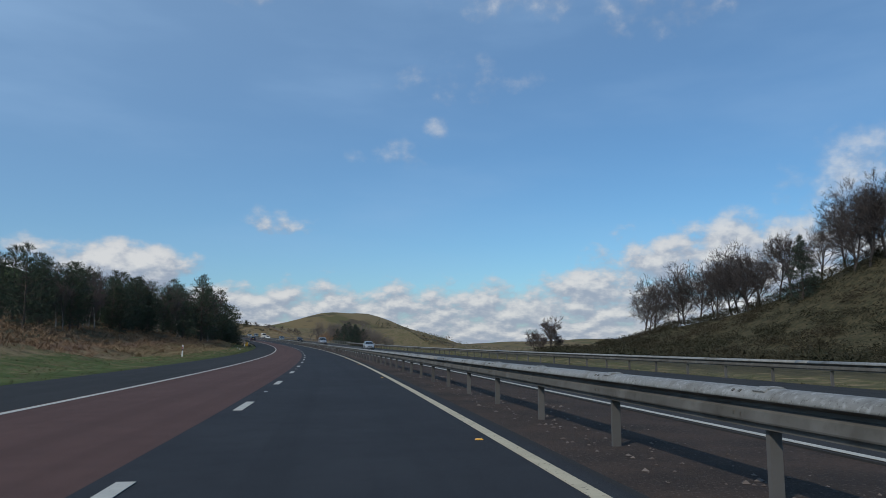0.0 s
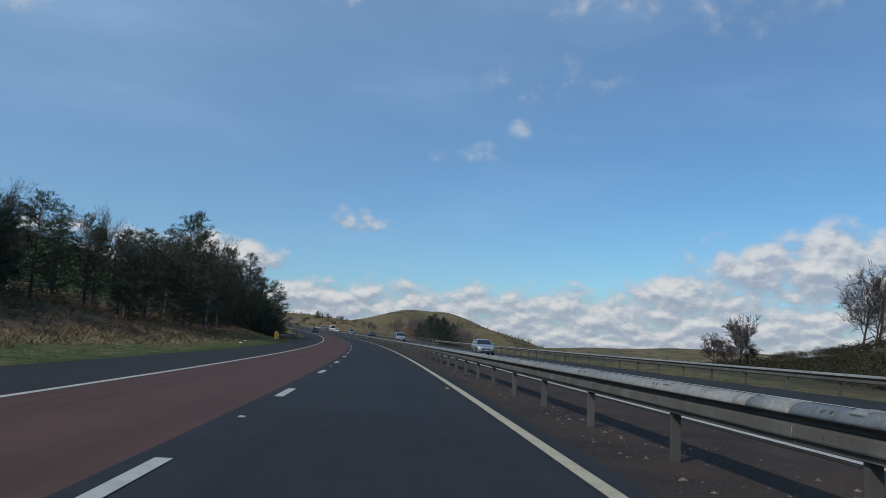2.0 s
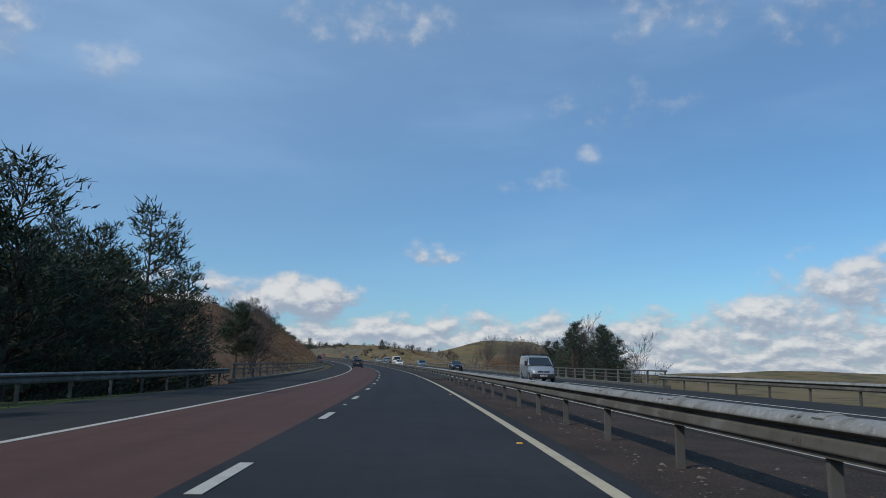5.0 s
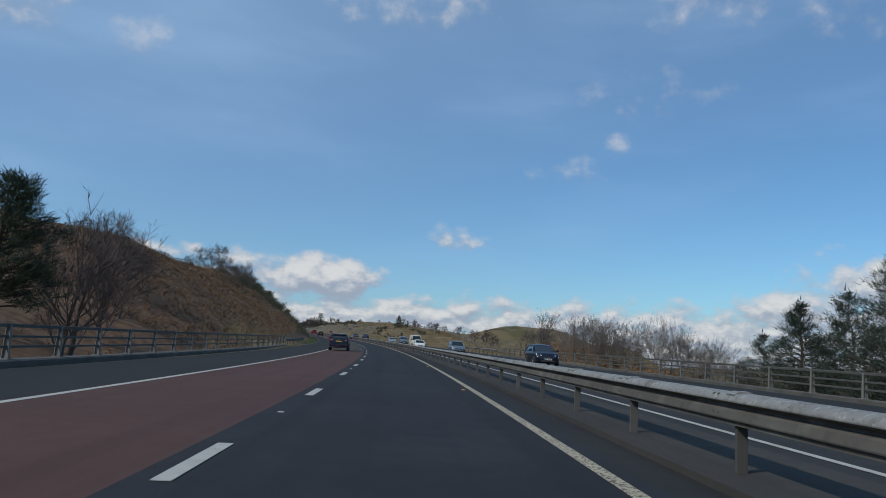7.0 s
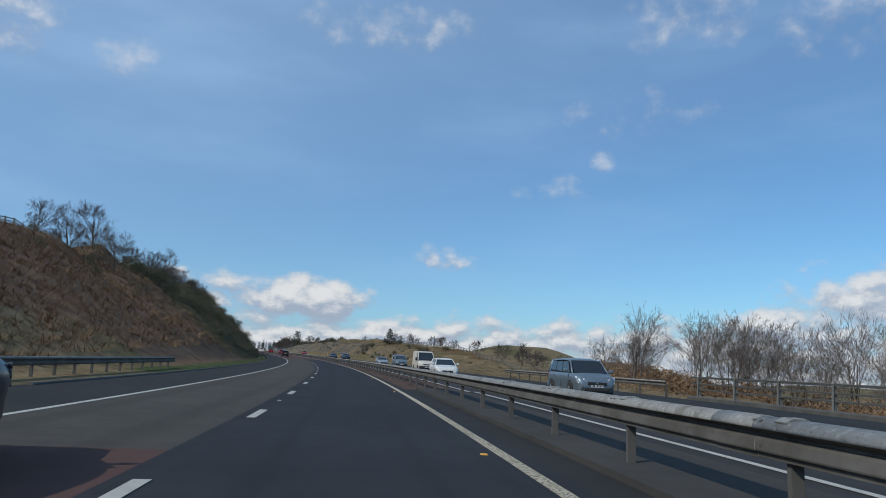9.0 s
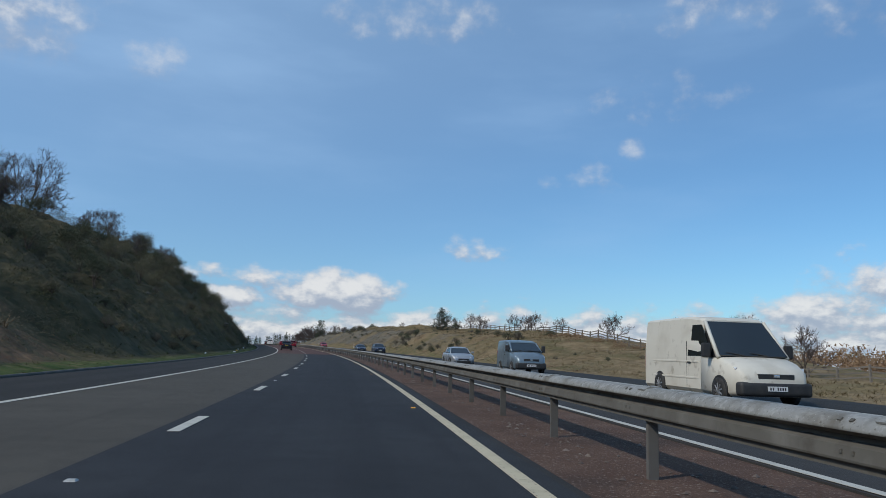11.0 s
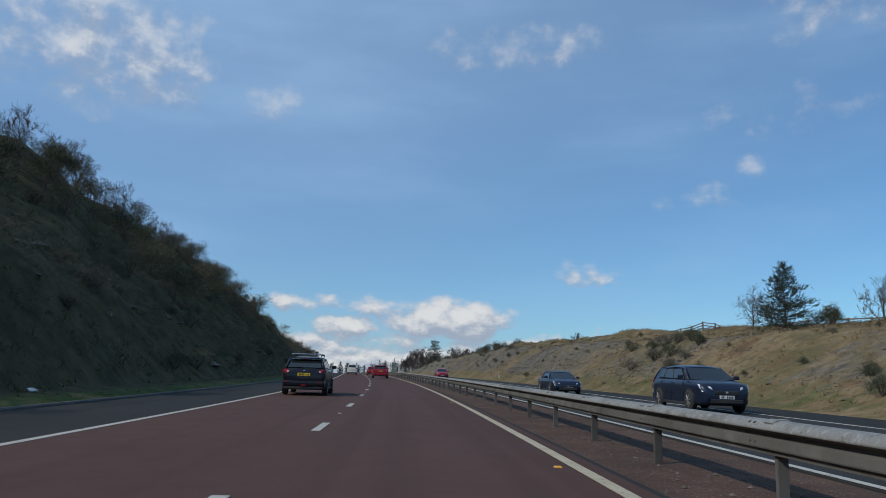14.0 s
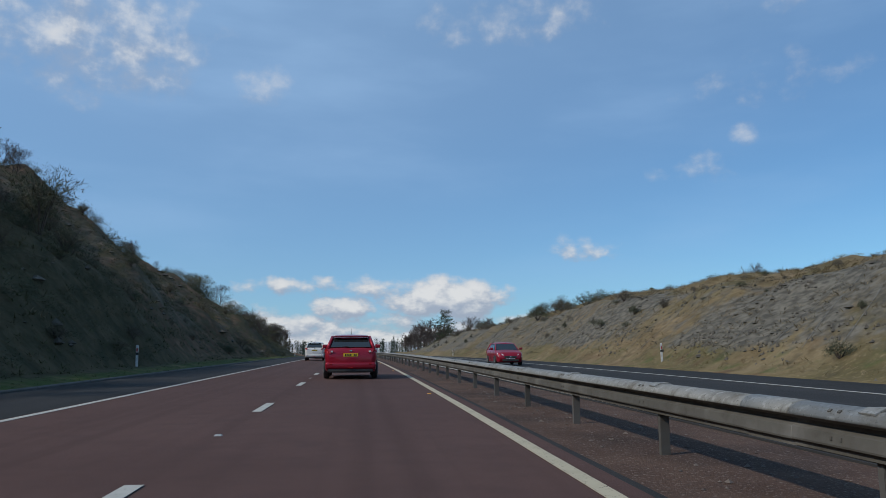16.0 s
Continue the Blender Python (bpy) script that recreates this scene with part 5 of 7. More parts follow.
copse = [thicket_tree("thicket_tree", "low rounded leafless tree in the thicket on the rock cutting", 430 + i, w, h, M_SCRUB) for i, (w, h) in enumerate(((4.4, 3.8), (3.8, 3.2), (5.0, 4.4)))]
copse += [thicket_tree("thicket_tree", "dark ivy-clad rounded tree on the rock cutting", 435, 4.2, 3.8, M_GORSE)]
tp = []
for i in range(105):
    s = rt.uniform(384, 546)
    d = 14.5 + 13.5 * rt.random() ** 0.8
    tp.append((s, -d, rt.uniform(0.45, 0.78) + 0.12 * float(smooth(s, 430, 475)) * rt.random()))
for i in range(34):
    tp.append((rt.uniform(616, 690), -rt.uniform(13, 27), rt.uniform(0.7, 1.15)))
for i in range(7):
    tp.append((rt.uniform(563, 600), -rt.uniform(25.5, 28), rt.uniform(0.3, 0.5)))
scatter(copse, tp, "thicket on the cutting", rt)

# single trees along the far crest
firtree = pine_tree("spruce_tree", "dark spruce on the crest of the grassy slope", 130, 4.4, 4.2, bare=0.04, mat=M_SPRUCE, cone=True, clumps=5)
firtree.matrix_basis = spot(487.2, 28.3)[0]
thorns = [bare_tree("hawthorn", "small leafless thorn tree beside the timber fence", 133 + i, h, 1.0, 0.15) for i, h in enumerate((4.2, 3.7, 4.7))]
scatter(thorns, [(485, 33.8, 0.75), (500, 35, 0.6), (472.7, 33, 0.55), (462, 29, 0.62), (456.5, 33, 0.85), (453, 34, 0.65), (446.6, 33, 0.8), (438.5, 33.5, 0.5), (425, 35, 0.9), (412, 36, 0.8), (404, 37, 1.2), (396, 37, 1.1), (560, 36, 0.5), (538, 36, 0.4)], "thorn trees on the crest", rt)
ash = bare_tree("bare_tree", "broad leafless tree standing alone above the grassy slope", 139, 4.6, 0.95, 0.12, slip=0.006, kids=(11, 7, 6, 5))
ash.matrix_basis = spot(498.2, 32.2)[0]
ash.scale = (0.8, 0.8, 0.85)

# gorse on the grassy slope
bushes = [gorse("gorse_bush", "rounded olive-green gorse bush on the grassy slope", 140 + i, w, h) for i, (w, h) in enumerate(((1.7, 1.2), (1.4, 1.3), (2.3, 1.2)))]
bushes += [gorse("bush", "low grey-brown leafless bush on the grassy slope", 145 + i, w, h, M_BUSH) for i, (w, h) in enumerate(((2.2, 1.2), (1.5, 1.1), (2.8, 1.5)))]
gs = [(466.5, 19.6, 0.85), (456.3, 19.5, 0.95), (486.2, 31, 1.25), (487.6, 31.6, 1.0), (498.5, 24.4, 0.8), (489.7, 22.2, 0.6), (506.1, 24.2, 0.6), (496.3, 24.6, 0.95), (494.7, 25.0, 0.95), (491.4, 24.0, 0.9), (469, 21, 0.6), (458, 20.8, 0.65), (448.5, 20.8, 0.8), (449.5, 22, 0.7), (503.3, 23.4, 0.8), (497.1, 20.9, 0.75), (495.4, 22.2, 1.0), (493.5, 22.8, 0.95),
      (489.6, 21.0, 0.9), (484.3, 20.6, 0.7), (500, 24.0, 0.9), (435.1, 25.3, 1.1), (434.4, 26.2, 1.0), (430.1, 24.9, 1.0), (433.4, 30.3, 0.9), (454.3, 22.8, 0.8), (445.6, 19.6, 0.6), (444.3, 26.5, 0.7), (458.5, 27.5, 0.8), (526.8, 19.2, 0.6), (561.5, 24.8, 0.9), (555.5, 23.2, 0.7), (559.5, 21.9, 0.6), (551.3, 23.7, 0.7)]
for i in range(120):
    s = rt.uniform(505, 690)
    a = 20.5 + 12.5 * rt.random() ** 0.7
    gs.append((s, a, rt.uniform(0.22, 0.55) * (1.25 if s > 580 else 0.8)))
for i in range(45):
    gs.append((rt.uniform(398, 505), 20.5 + 11 * rt.random(), rt.uniform(0.15, 0.4)))
for i in range(50):
    gs.append((rt.uniform(575, 720), rt.uniform(25, 36), rt.uniform(0.8, 1.6)))
scatter(bushes, gs, "gorse on the slope", rt)
hummocks = [gorse("bush", "low rounded dark green bush on the rock cutting", 240 + i, w, h, m, n=230) for i, (w, h, m) in enumerate(((1.6, 0.9, M_GORSE), (2.2, 1.1, M_SCRUB), (1.3, 0.8, M_SCRUB), (1.9, 1.2, M_BUSH)))]
scatter(hummocks, [(rt.uniform(388, 640), -(9.6 + 15 * rt.random() ** 1.2), rt.uniform(0.45, 1.15)) for i in range(150)], "bushes on the rock cutting", rt)

# where the cuttings end: mixed trees and a far plantation
endp = pine_tree("pine_tree", "rounded pine among bare trees past the cutting", 150, 9.5, 7.0, bare=0.15, clumps=6)
endp.matrix_basis = spot(706, 30)[0]
ends = [bare_tree("bare_tree", "leafless tree past the end of the cutting", 152 + i, h, 0.85, 0.15, slip=0.035) for i, h in enumerate((9, 8))]
es = [(700, 24, 0.9), (696, 36, 0.8), (712, 25, 0.9), (720, 22, 0.8), (730, 28, 0.9), (690, 40, 0.8), (662, -13, 0.55), (668, -15, 0.6), (655, -14, 0.5)]
for i in range(40):
    es.append((rt.uniform(700, 790), rt.uniform(20, 60), rt.uniform(0.5, 0.85)))
scatter(ends, es, "trees past the cutting", rt)


def joined(name, label, category, sources, spots, mat, r):
    """Many plants as one object: points of the source meshes, moved in bulk."""
    V, Fc, n = [], [], 0
    data = []
    for g in sources:
        data.append((np.array(g.v), g.f))
    for s, a, sc, hz in spots:
        v, f = data[r.randrange(len(data))]
        t = r.uniform(0, 2 * math.pi)
        c, q = math.cos(t) * sc, math.sin(t) * sc
        x, y, z = way(s, a, float(land(s, a)[0]))
        w = np.stack([v[:, 0] * c - v[:, 1] * q + x, v[:, 0] * q + v[:, 1] * c + y, v[:, 2] * sc * hz + z], -1)
        V.append(w)
        Fc.extend(tuple(i + n for i in k) for k in f)
        n += len(v)
    me = bpy.data.meshes.new(name)
    me.from_pydata(np.concatenate(V).tolist(), [], Fc)
    me.materials.append(mat)
    ob = new(name, me)
    return tagged(ob, label, category, kind="stuff")


def clump(seed, w, h, n, size, per=3, wide=1.3):
    r = random.Random(seed)
    g = Geo()
    for _ in range(n):
        a, u = r.uniform(0, 2 * math.pi), r.random() ** 0.55
        needles(g, r, (math.cos(a) * w / 2 * u, math.sin(a) * w / 2 * u, h * (1 - 0.7 * u * u) * r.uniform(0.25, 1.0)), size, per, up=0.5, wide=wide)
    return g


def tuft(seed, n, h, lean, half=0.009):
    r = random.Random(seed)
    g = Geo()
    for _ in range(n):
        a, b = r.uniform(0, 2 * math.pi), r.uniform(0, 2 * math.pi)
        p = Vector((math.cos(a), math.sin(a), 0)) * r.uniform(0, 0.16)
        d = Vector((math.cos(b) * lean, math.sin(b) * lean, 1)) * h * r.uniform(0.5, 1.1)
        s_ = Vector((-math.sin(b), math.cos(b), 0)) * half
        g.add([p - s_, p + s_, p + d + Vector((math.cos(b), math.sin(b), -0.3)) * h * 0.25], [(0, 1, 2)])
    return g


# scrub that covers the rock cutting and the foot of the slopes
sc_spots = []
for i in range(1150):
    s = rt.uniform(362, 662)
    d = 10.5 + 21.5 * rt.random() ** 0.9
    if ripple(np.array(s), np.array(d * 1.6), 9.0, 6.0) < -0.6 and rt.random() < 0.5 or 548 < s < 614 and rt.random() < 0.8:
        continue
    sc_spots.append((s, -d, rt.uniform(0.55, 1.0) + 0.45 * float(smooth(d, 15, 27)) * rt.random(), rt.uniform(0.7, 1.2)))
for i in range(620):
    s = rt.uniform(364, 650)
    d = 9.3 + 6 * rt.random()
    if 540 < s < 614 and rt.random() < 0.75:
        continue
    sc_spots.append((s, -d, rt.uniform(0.4, 0.7) + 0.3 * float(smooth(d, 9.5, 12)), rt.uniform(0.5, 0.9)))
joined("scrub", "dense dark scrub over the rock cutting", "scrub", [clump(160 + i, 2.6, 1.2, 76, 0.30, 2, 0.2) for i in range(5)], sc_spots, M_SCRUB, rt)
lows = [(rt.uniform(490, 628), -(9.4 + 12 * rt.random() ** 1.3), rt.uniform(0.3, 0.75), 1.0) for i in range(260)]
lows += [(rt.uniform(488, 566), -(15 + 11 * rt.random()), rt.uniform(0.6, 1.1), 1.0) for i in range(160)]
joined("low_bushes", "low rounded olive bushes over the rock cutting", "scrub", [clump(250 + i, 1.8, 1.2, 110, 0.2, 2, 0.5) for i in range(4)], lows, M_GORSE, rt)
sp2 = []
for i in range(520):
    s = rt.uniform(30, 300)
    d = rt.uniform(14.5, 36) if s < 200 else rt.uniform(13, 34)
    sp2.append((s, -d, rt.uniform(0.35, 0.9), rt.uniform(0.6, 1.1)))
for i in range(200):
    sp2.append((rt.uniform(296, 372), -rt.uniform(14, 34), rt.uniform(0.2, 0.6), 0.8))
for i in range(70):
    sp2.append((rt.uniform(412, 440), rt.uniform(29, 32.5), rt.uniform(0.3, 0.6), rt.uniform(0.8, 1.2)))
mound_spots = []
for i in range(3000):
    s, a = rt.uniform(20, 225), rt.uniform(44, 138)
    if a > 44 + 0.42 * max(0, s - 125):
        mound_spots.append((s, a, rt.uniform(0.9, 1.9), rt.uniform(0.6, 0.9)))
for i in range(420):
    s = rt.uniform(340, 440)
    sp2.append((s, 48 + abs(s - 372) * 0.4 + rt.uniform(-8, 8), rt.uniform(1.0, 2.0), 1.2))
for i in range(160):
    sp2.append((rt.uniform(205, 360), rt.uniform(22, 48), rt.uniform(0.5, 1.1), 0.8))
joined("undergrowth", "brown tangled undergrowth and brambles", "undergrowth", [clump(170 + i, 2.2, 1.3, 40, 0.22, 2) for i in range(4)], sp2, M_BRACKEN, rt)
joined("gorse_thicket", "dark gorse thicket over the mound", "scrub", [clump(165 + i, 3.2, 1.3, 50, 0.38, 2, 0.75) for i in range(4)], mound_spots, M_DARKGORSE, rt)
ls = []
for i in range(1500):
    s, d = rt.uniform(430, 700), 18.8 + 11.5 * rt.random()
    if float(ripple(np.array(s + 1.2 * d), np.array(d * 0.4), 7.0, 4.0)) < rt.uniform(-0.4, 0.7):
        continue
    ls.append((s, d, rt.uniform(0.25, 0.7), rt.uniform(0.4, 0.7)))
joined("low_scrub", "low grey-brown heather and scrub in streaks over the slope", "scrub", [clump(230 + i, 2.4, 1.2, 34, 0.2, 2) for i in range(4)], ls, M_BUSH, rt)
# tall dead grass and bracken on the brown slope, straw grass on the far slope, short green verge
bl = []
for i in range(9000):
    s, d = rt.uniform(284, 380), rt.uniform(11.5, 36)
    bl.append((s, -d, rt.uniform(0.8, 1.7), rt.uniform(0.7, 1.2)))
for i in range(5000):
    s, d = rt.uniform(40, 215), rt.uniform(13.5, 24)
    bl.append((s, -d, rt.uniform(0.7, 1.4), rt.uniform(0.7, 1.2)))
joined("bracken", "dead brown bracken and tall grass stalks", "bracken", [tuft(180 + i, 9, 0.42, 0.8, 0.013) for i in range(4)], bl, M_BRACKEN, rt)
st_ = []
for i in range(16000):
    s = 350 + 270 * rt.random()
    a = 18.3 + 16.5 * rt.random()
    st_.append((s, a, rt.uniform(0.7, 1.6), rt.uniform(0.5, 1.1)))
for i in range(3500):
    st_.append((rt.uniform(60, 204), -rt.uniform(12, 16), rt.uniform(1.3, 2.6), 1.0))
for i in range(3000):
    st_.append((rt.uniform(20, 160), -rt.uniform(9.5, 15), rt.uniform(0.5, 1.0), 0.8))
for i in range(8000):
    st_.append((rt.uniform(425, 640), 26.5 + 7 * rt.random(), rt.uniform(0.9, 1.5), rt.uniform(0.8, 1.5)))
for i in range(3500):
    s, d = rt.uniform(400, 640), 9.5 + 15 * rt.random()
    if ripple(np.array(s + 0.5 * d), np.array(d), 5.0, 9.0) > rt.uniform(0.0, 0.8):
        st_.append((s, -d, rt.uniform(1.2, 2.2), rt.uniform(0.7, 1.2)))
joined("straw_grass", "long straw-coloured dead grass on the slopes", "grass", [tuft(190 + i, 7, 0.15, 1.2, 0.010) for i in range(4)], st_, M_STRAW, rt)
gv = []
for i in range(6500):
    gv.append((rt.uniform(5, 205), -rt.uniform(7.6, 13.5), rt.uniform(0.5, 1.1), rt.uniform(0.4, 0.9)))
for i in range(5000):
    gv.append((rt.uniform(320, 640), -rt.uniform(7.4, 11.0), rt.uniform(0.5, 1.2), rt.uniform(0.4, 1.0)))
for i in range(13000):
    d = 9.0 + 17 * rt.random()
    gv.append((rt.uniform(385, 625), -d, rt.uniform(1.2, 2.2), rt.uniform(0.7, 1.3)))
for i in range(2800):
    gv.append((rt.uniform(5, 200), rt.uniform(17.6, 26), rt.uniform(0.6, 1.2), rt.uniform(0.6, 1.0)))
joined("verge_grass", "short tufted green verge grass", "grass", [tuft(200 + i, 7, 0.12, 1.0) for i in range(4)], gv, M_GRASS, rt)


def cone_tree(seed):
    r = random.Random(seed)
    g = Geo()
    for k in range(26):
        z = 1.0 + 8.5 * k / 26
        rad = 1.9 * (1 - k / 27) + 0.1
        for j in range(5):
            a = r.uniform(0, 2 * math.pi)
            needles(g, r, (math.cos(a) * rad * r.random(), math.sin(a) * rad * r.random(), z), 0.6, 2)
    g.tube([(0, 0, -0.5), (0, 0, 9)], [0.12, 0.03], 5)
    return g


fw = []
for i in range(200):
    s = rt.uniform(860, 960)
    fw.append((s, rt.uniform(-170, 120), rt.uniform(0.75, 1.05), 1.0))
for i in range(170):
    fw.append((rt.uniform(800, 900), rt.uniform(-60, 110), rt.uniform(0.45, 0.8), 1.0))
joined("plantation", "distant dark conifer plantation across the road's end", "woodland", [cone_tree(210 + i) for i in range(3)], fw, M_SPRUCE, rt)

# loose stones and litter on the central reserve
def pebble(seed):
    r = random.Random(seed)
    g = Geo()
    p = [Vector(v) * r.uniform(0.7, 1.2) for v in ((1, 0, 0), (-1, 0, 0), (0, 1, 0), (0, -1, 0), (0, 0, 0.7), (0, 0, -0.5))]
    g.add(p, [(0, 2, 4), (2, 1, 4), (1, 3, 4), (3, 0, 4), (2, 0, 5), (1, 2, 5), (3, 1, 5), (0, 3, 5)])
    return np.array(g.v), g.f


def reserve_stones():
    r = random.Random(3)
    kinds = [pebble(i) for i in range(5)]
    V, Fc, n = [], [], 0
    for i in range(6000):
        s = r.choice((r.uniform(0, 214), r.uniform(312, 540)))
        a = 4.6 + 1.7 * r.random() ** 1.2
        k = r.choice((0.014, 0.02, 0.026, 0.04)) * r.uniform(0.7, 1.3)
        v, f = r.choice(kinds)
        t = r.uniform(0, 6.28)
        x, y, z = way(s, a, -0.026)
        V.append(np.stack([(v[:, 0] * math.cos(t) - v[:, 1] * math.sin(t)) * k + x, (v[:, 0] * math.sin(t) + v[:, 1] * math.cos(t)) * k + y, v[:, 2] * k * 0.8 + z], -1))
        Fc.extend(tuple(q + n for q in c) for c in f)
        n += len(v)
    me = bpy.data.meshes.new("loose_stones")
    me.from_pydata(np.concatenate(V).tolist(), [], Fc)
    me.materials.append(M_STONE)
    tagged(new("loose_stones", me), "loose pale stones on the gravel reserve", "stones", kind="stuff")


reserve_stones()


def far_woods():
    """Copses on the far hill and ridges, each tree a small ragged crown."""
    r = random.Random(31)
    g = Geo()
    spots = []
    for az0, az1, d0, d1, n in ((-0.6, 5.2, 2150, 2330, 330), (11.8, 14.2, 2050, 2150, 80), (-4.0, -0.6, 1900, 2500, 60), (-14, -4, 2300, 3300, 130), (-26, -14, 1800, 3300, 130)):
        for _ in range(n):
            az, d = radians(r.uniform(az0, az1)), r.uniform(d0, d1)
            spots.append((-d * math.sin(az), d * math.cos(az)))
    for x, y in spots:
        z = float(far_height(np.array(x), np.array(y)))
        h = r.uniform(8, 15)
        for _ in range(16):
            a, u = r.uniform(0, 2 * math.pi), r.random()
            needles(g, r, (x + math.cos(a) * u * h * 0.35, y + math.sin(a) * u * h * 0.35, z + h * r.uniform(0.15, 0.85) * (1 - 0.4 * u)), h * 0.28, 1)
    ob = part("far_woods", g, M_SCRUB)
    tagged(ob, "brown leafless woods on the distant hillside", "woodland", kind="stuff")


far_woods()


def slope_rocks():
    """Weathered stones and small outcrops that show through the turf of the far slope."""
    r = random.Random(17)
    kinds = [pebble(40 + i) for i in range(8)]
    V, Fc, n = [], [], 0
    for i in range(4300):
        s, d = r.uniform(440, 690), 18.9 + 8.5 * r.random()
        if i >= 3000:
            s, d = r.uniform(400, 625), -(10.0 + 14 * r.random())
        if float(ripple(np.array(s + 0.8 * d), np.array(d * 0.45), 6.0, 8.0)) < r.uniform(-0.2, 0.9):
            continue
        k = (0.05 if d > 0 else 0.09) + (0.14 if d > 0 else 0.4) * r.random() ** 2.5
        v, f = r.choice(kinds)
        t = r.uniform(0, 6.28)
        x, y, z = way(s, d, float(land(s, d)[0]))
        st = r.uniform(0.8, 1.8)
        V.append(np.stack([(v[:, 0] * math.cos(t) - v[:, 1] * math.sin(t)) * k * st + x, (v[:, 0] * math.sin(t) + v[:, 1] * math.cos(t)) * k * st + y, v[:, 2] * k * 0.9 + z], -1))
        Fc.extend(tuple(q + n for q in c) for c in f)
        n += len(v)
    for i in range(46):
        cs, cd = r.uniform(478, 580), r.uniform(19.6, 26)
        for j in range(r.randint(16, 40)):
            s, d = cs + r.gauss(0, 1.5), cd + r.gauss(0, 0.55)
            k = 0.05 + 0.10 * r.random() ** 2
            v, f = r.choice(kinds)
            x, y, z = way(s, d, float(land(s, d)[0]))
            t = r.uniform(0, 6.28)
            V.append(np.stack([(v[:, 0] * math.cos(t) - v[:, 1] * math.sin(t)) * k + x, (v[:, 0] * math.sin(t) + v[:, 1] * math.cos(t)) * k + y, v[:, 2] * k * r.uniform(1.2, 2.2) + z], -1))
            Fc.extend(tuple(q + n for q in c) for c in f)
            n += len(v)
    me = bpy.data.meshes.new("scree")
    me.from_pydata(np.concatenate(V).tolist(), [], Fc)
    me.materials.append(M_ROCK)
    tagged(new("scree", me), "grey stones and scree showing through the cutting's slopes", "rocks", kind="stuff")


slope_rocks()


def rock_netting():
    """Thin steel cables that hold netting over the grey part of the slope."""
    r = random.Random(23)
    e = thing("rockfall_netting", "thin grey steel cables slanting over the rocky slope", "netting", kind="structure")
    for k in range(52):
        s0 = 508 + k * 2.7 + r.uniform(-1.2, 1.2)
        run = r.uniform(3.0, 5.0)
        g = Geo()
        pts = []
        for i in range(9):
            f = i / 8
            pts.append(place(s0 + run * f, 19.6 + 8.2 * f, 0.07))
        g.tube(pts, [0.010] * 9, 4)
        part("cable", g, M_PARAPOST, e)


rock_netting()


def litter(label, mat, spots, seed):
    """Crumpled scraps blown onto the verge, each its own piece."""
    r = random.Random(seed)
    first = None
    for s, a in spots:
        m = Matrix.Translation(place(s, a, 0.04)) @ Matrix.Rotation(r.uniform(0, 6.28), 4, "Z")
        if first is None:
            g = Geo()
            n = 9
            rim = [Vector((math.cos(6.283 * k / n) * r.uniform(0.10, 0.2), math.sin(6.283 * k / n) * r.uniform(0.06, 0.14), r.uniform(-0.03, 0.07))) for k in range(n)]
            low = [p * 0.9 - Vector((0, 0, 0.02)) for p in rim]
            g.add(rim + low + [Vector((0, 0, 0.08)), Vector((0, 0, -0.03))],
                  [(k, (k + 1) % n, 2 * n) for k in range(n)] + [(n + (k + 1) % n, n + k, 2 * n + 1) for k in range(n)] + [(k, n + k, n + (k + 1) % n, (k + 1) % n) for k in range(n)])
            first = tagged(part("litter", g, mat), label, "litter", "roadside litter")
            first.matrix_world = m
        else:
            copy_thing(first, m)


litter("crumpled white scrap of paper on the verge", M_WHITEPOST, [(412, -8.6), (431, -8.0), (447, -8.8), (462, -8.9), (128, -9.8), (136, -10.6), (507, 18.2)], 71)
litter("faded orange wrapper on the verge", M_CHEVRON, [(440, -8.4), (389, 5.7)], 72)


# ---- vehicles ----
def rounded(c, size, b=0.02, seg=2, m=None):
    bm = bmesh.new()
    bmesh.ops.create_cube(bm, size=1.0)
    bmesh.ops.scale(bm, vec=size, verts=bm.verts)
    bmesh.ops.bevel(bm, geom=list(bm.edges), offset=b, segments=seg, affect="EDGES", profile=0.6)
    if m is not None:
        bmesh.ops.transform(bm, matrix=m, verts=bm.verts)
    bmesh.ops.translate(bm, vec=c, verts=bm.verts)
    g = Geo()
    bm.verts.index_update()
    g.add([v.co.copy() for v in bm.verts], [tuple(v.index for v in f.verts) for f in bm.faces])
    bm.free()
    return g


def loft(sections, close=True):
    """Skin over rings of equally many points."""
    g = Geo()
    k = len(sections[0])
    pts = [p for r in sections for p in r]
    faces = [(i * k + j, i * k + (j + 1) % k, (i + 1) * k + (j + 1) % k, (i + 1) * k + j) for i in range(len(sections) - 1) for j in range(k)]
    if close:
        faces += [tuple(range(k - 1, -1, -1)), tuple((len(sections) - 1) * k + j for j in range(k))]
    g.add(pts, faces)
    return g


def spline(rows, n):
    """More rows between the given ones, along a smooth curve."""
    out = []
    for i in range(len(rows) - 1):
        p0, p1, p2, p3 = rows[max(i - 1, 0)], rows[i], rows[i + 1], rows[min(i + 2, len(rows) - 1)]
        for k in range(n):
            t = k / n
            out.append(tuple(0.5 * (2 * b + (c - a) * t + (2 * a - 5 * b + 4 * c - d) * t * t + (3 * b - a - 3 * c + d) * t ** 3) for a, b, c, d in zip(p0, p1, p2, p3)))
    out.append(rows[-1])
    return out


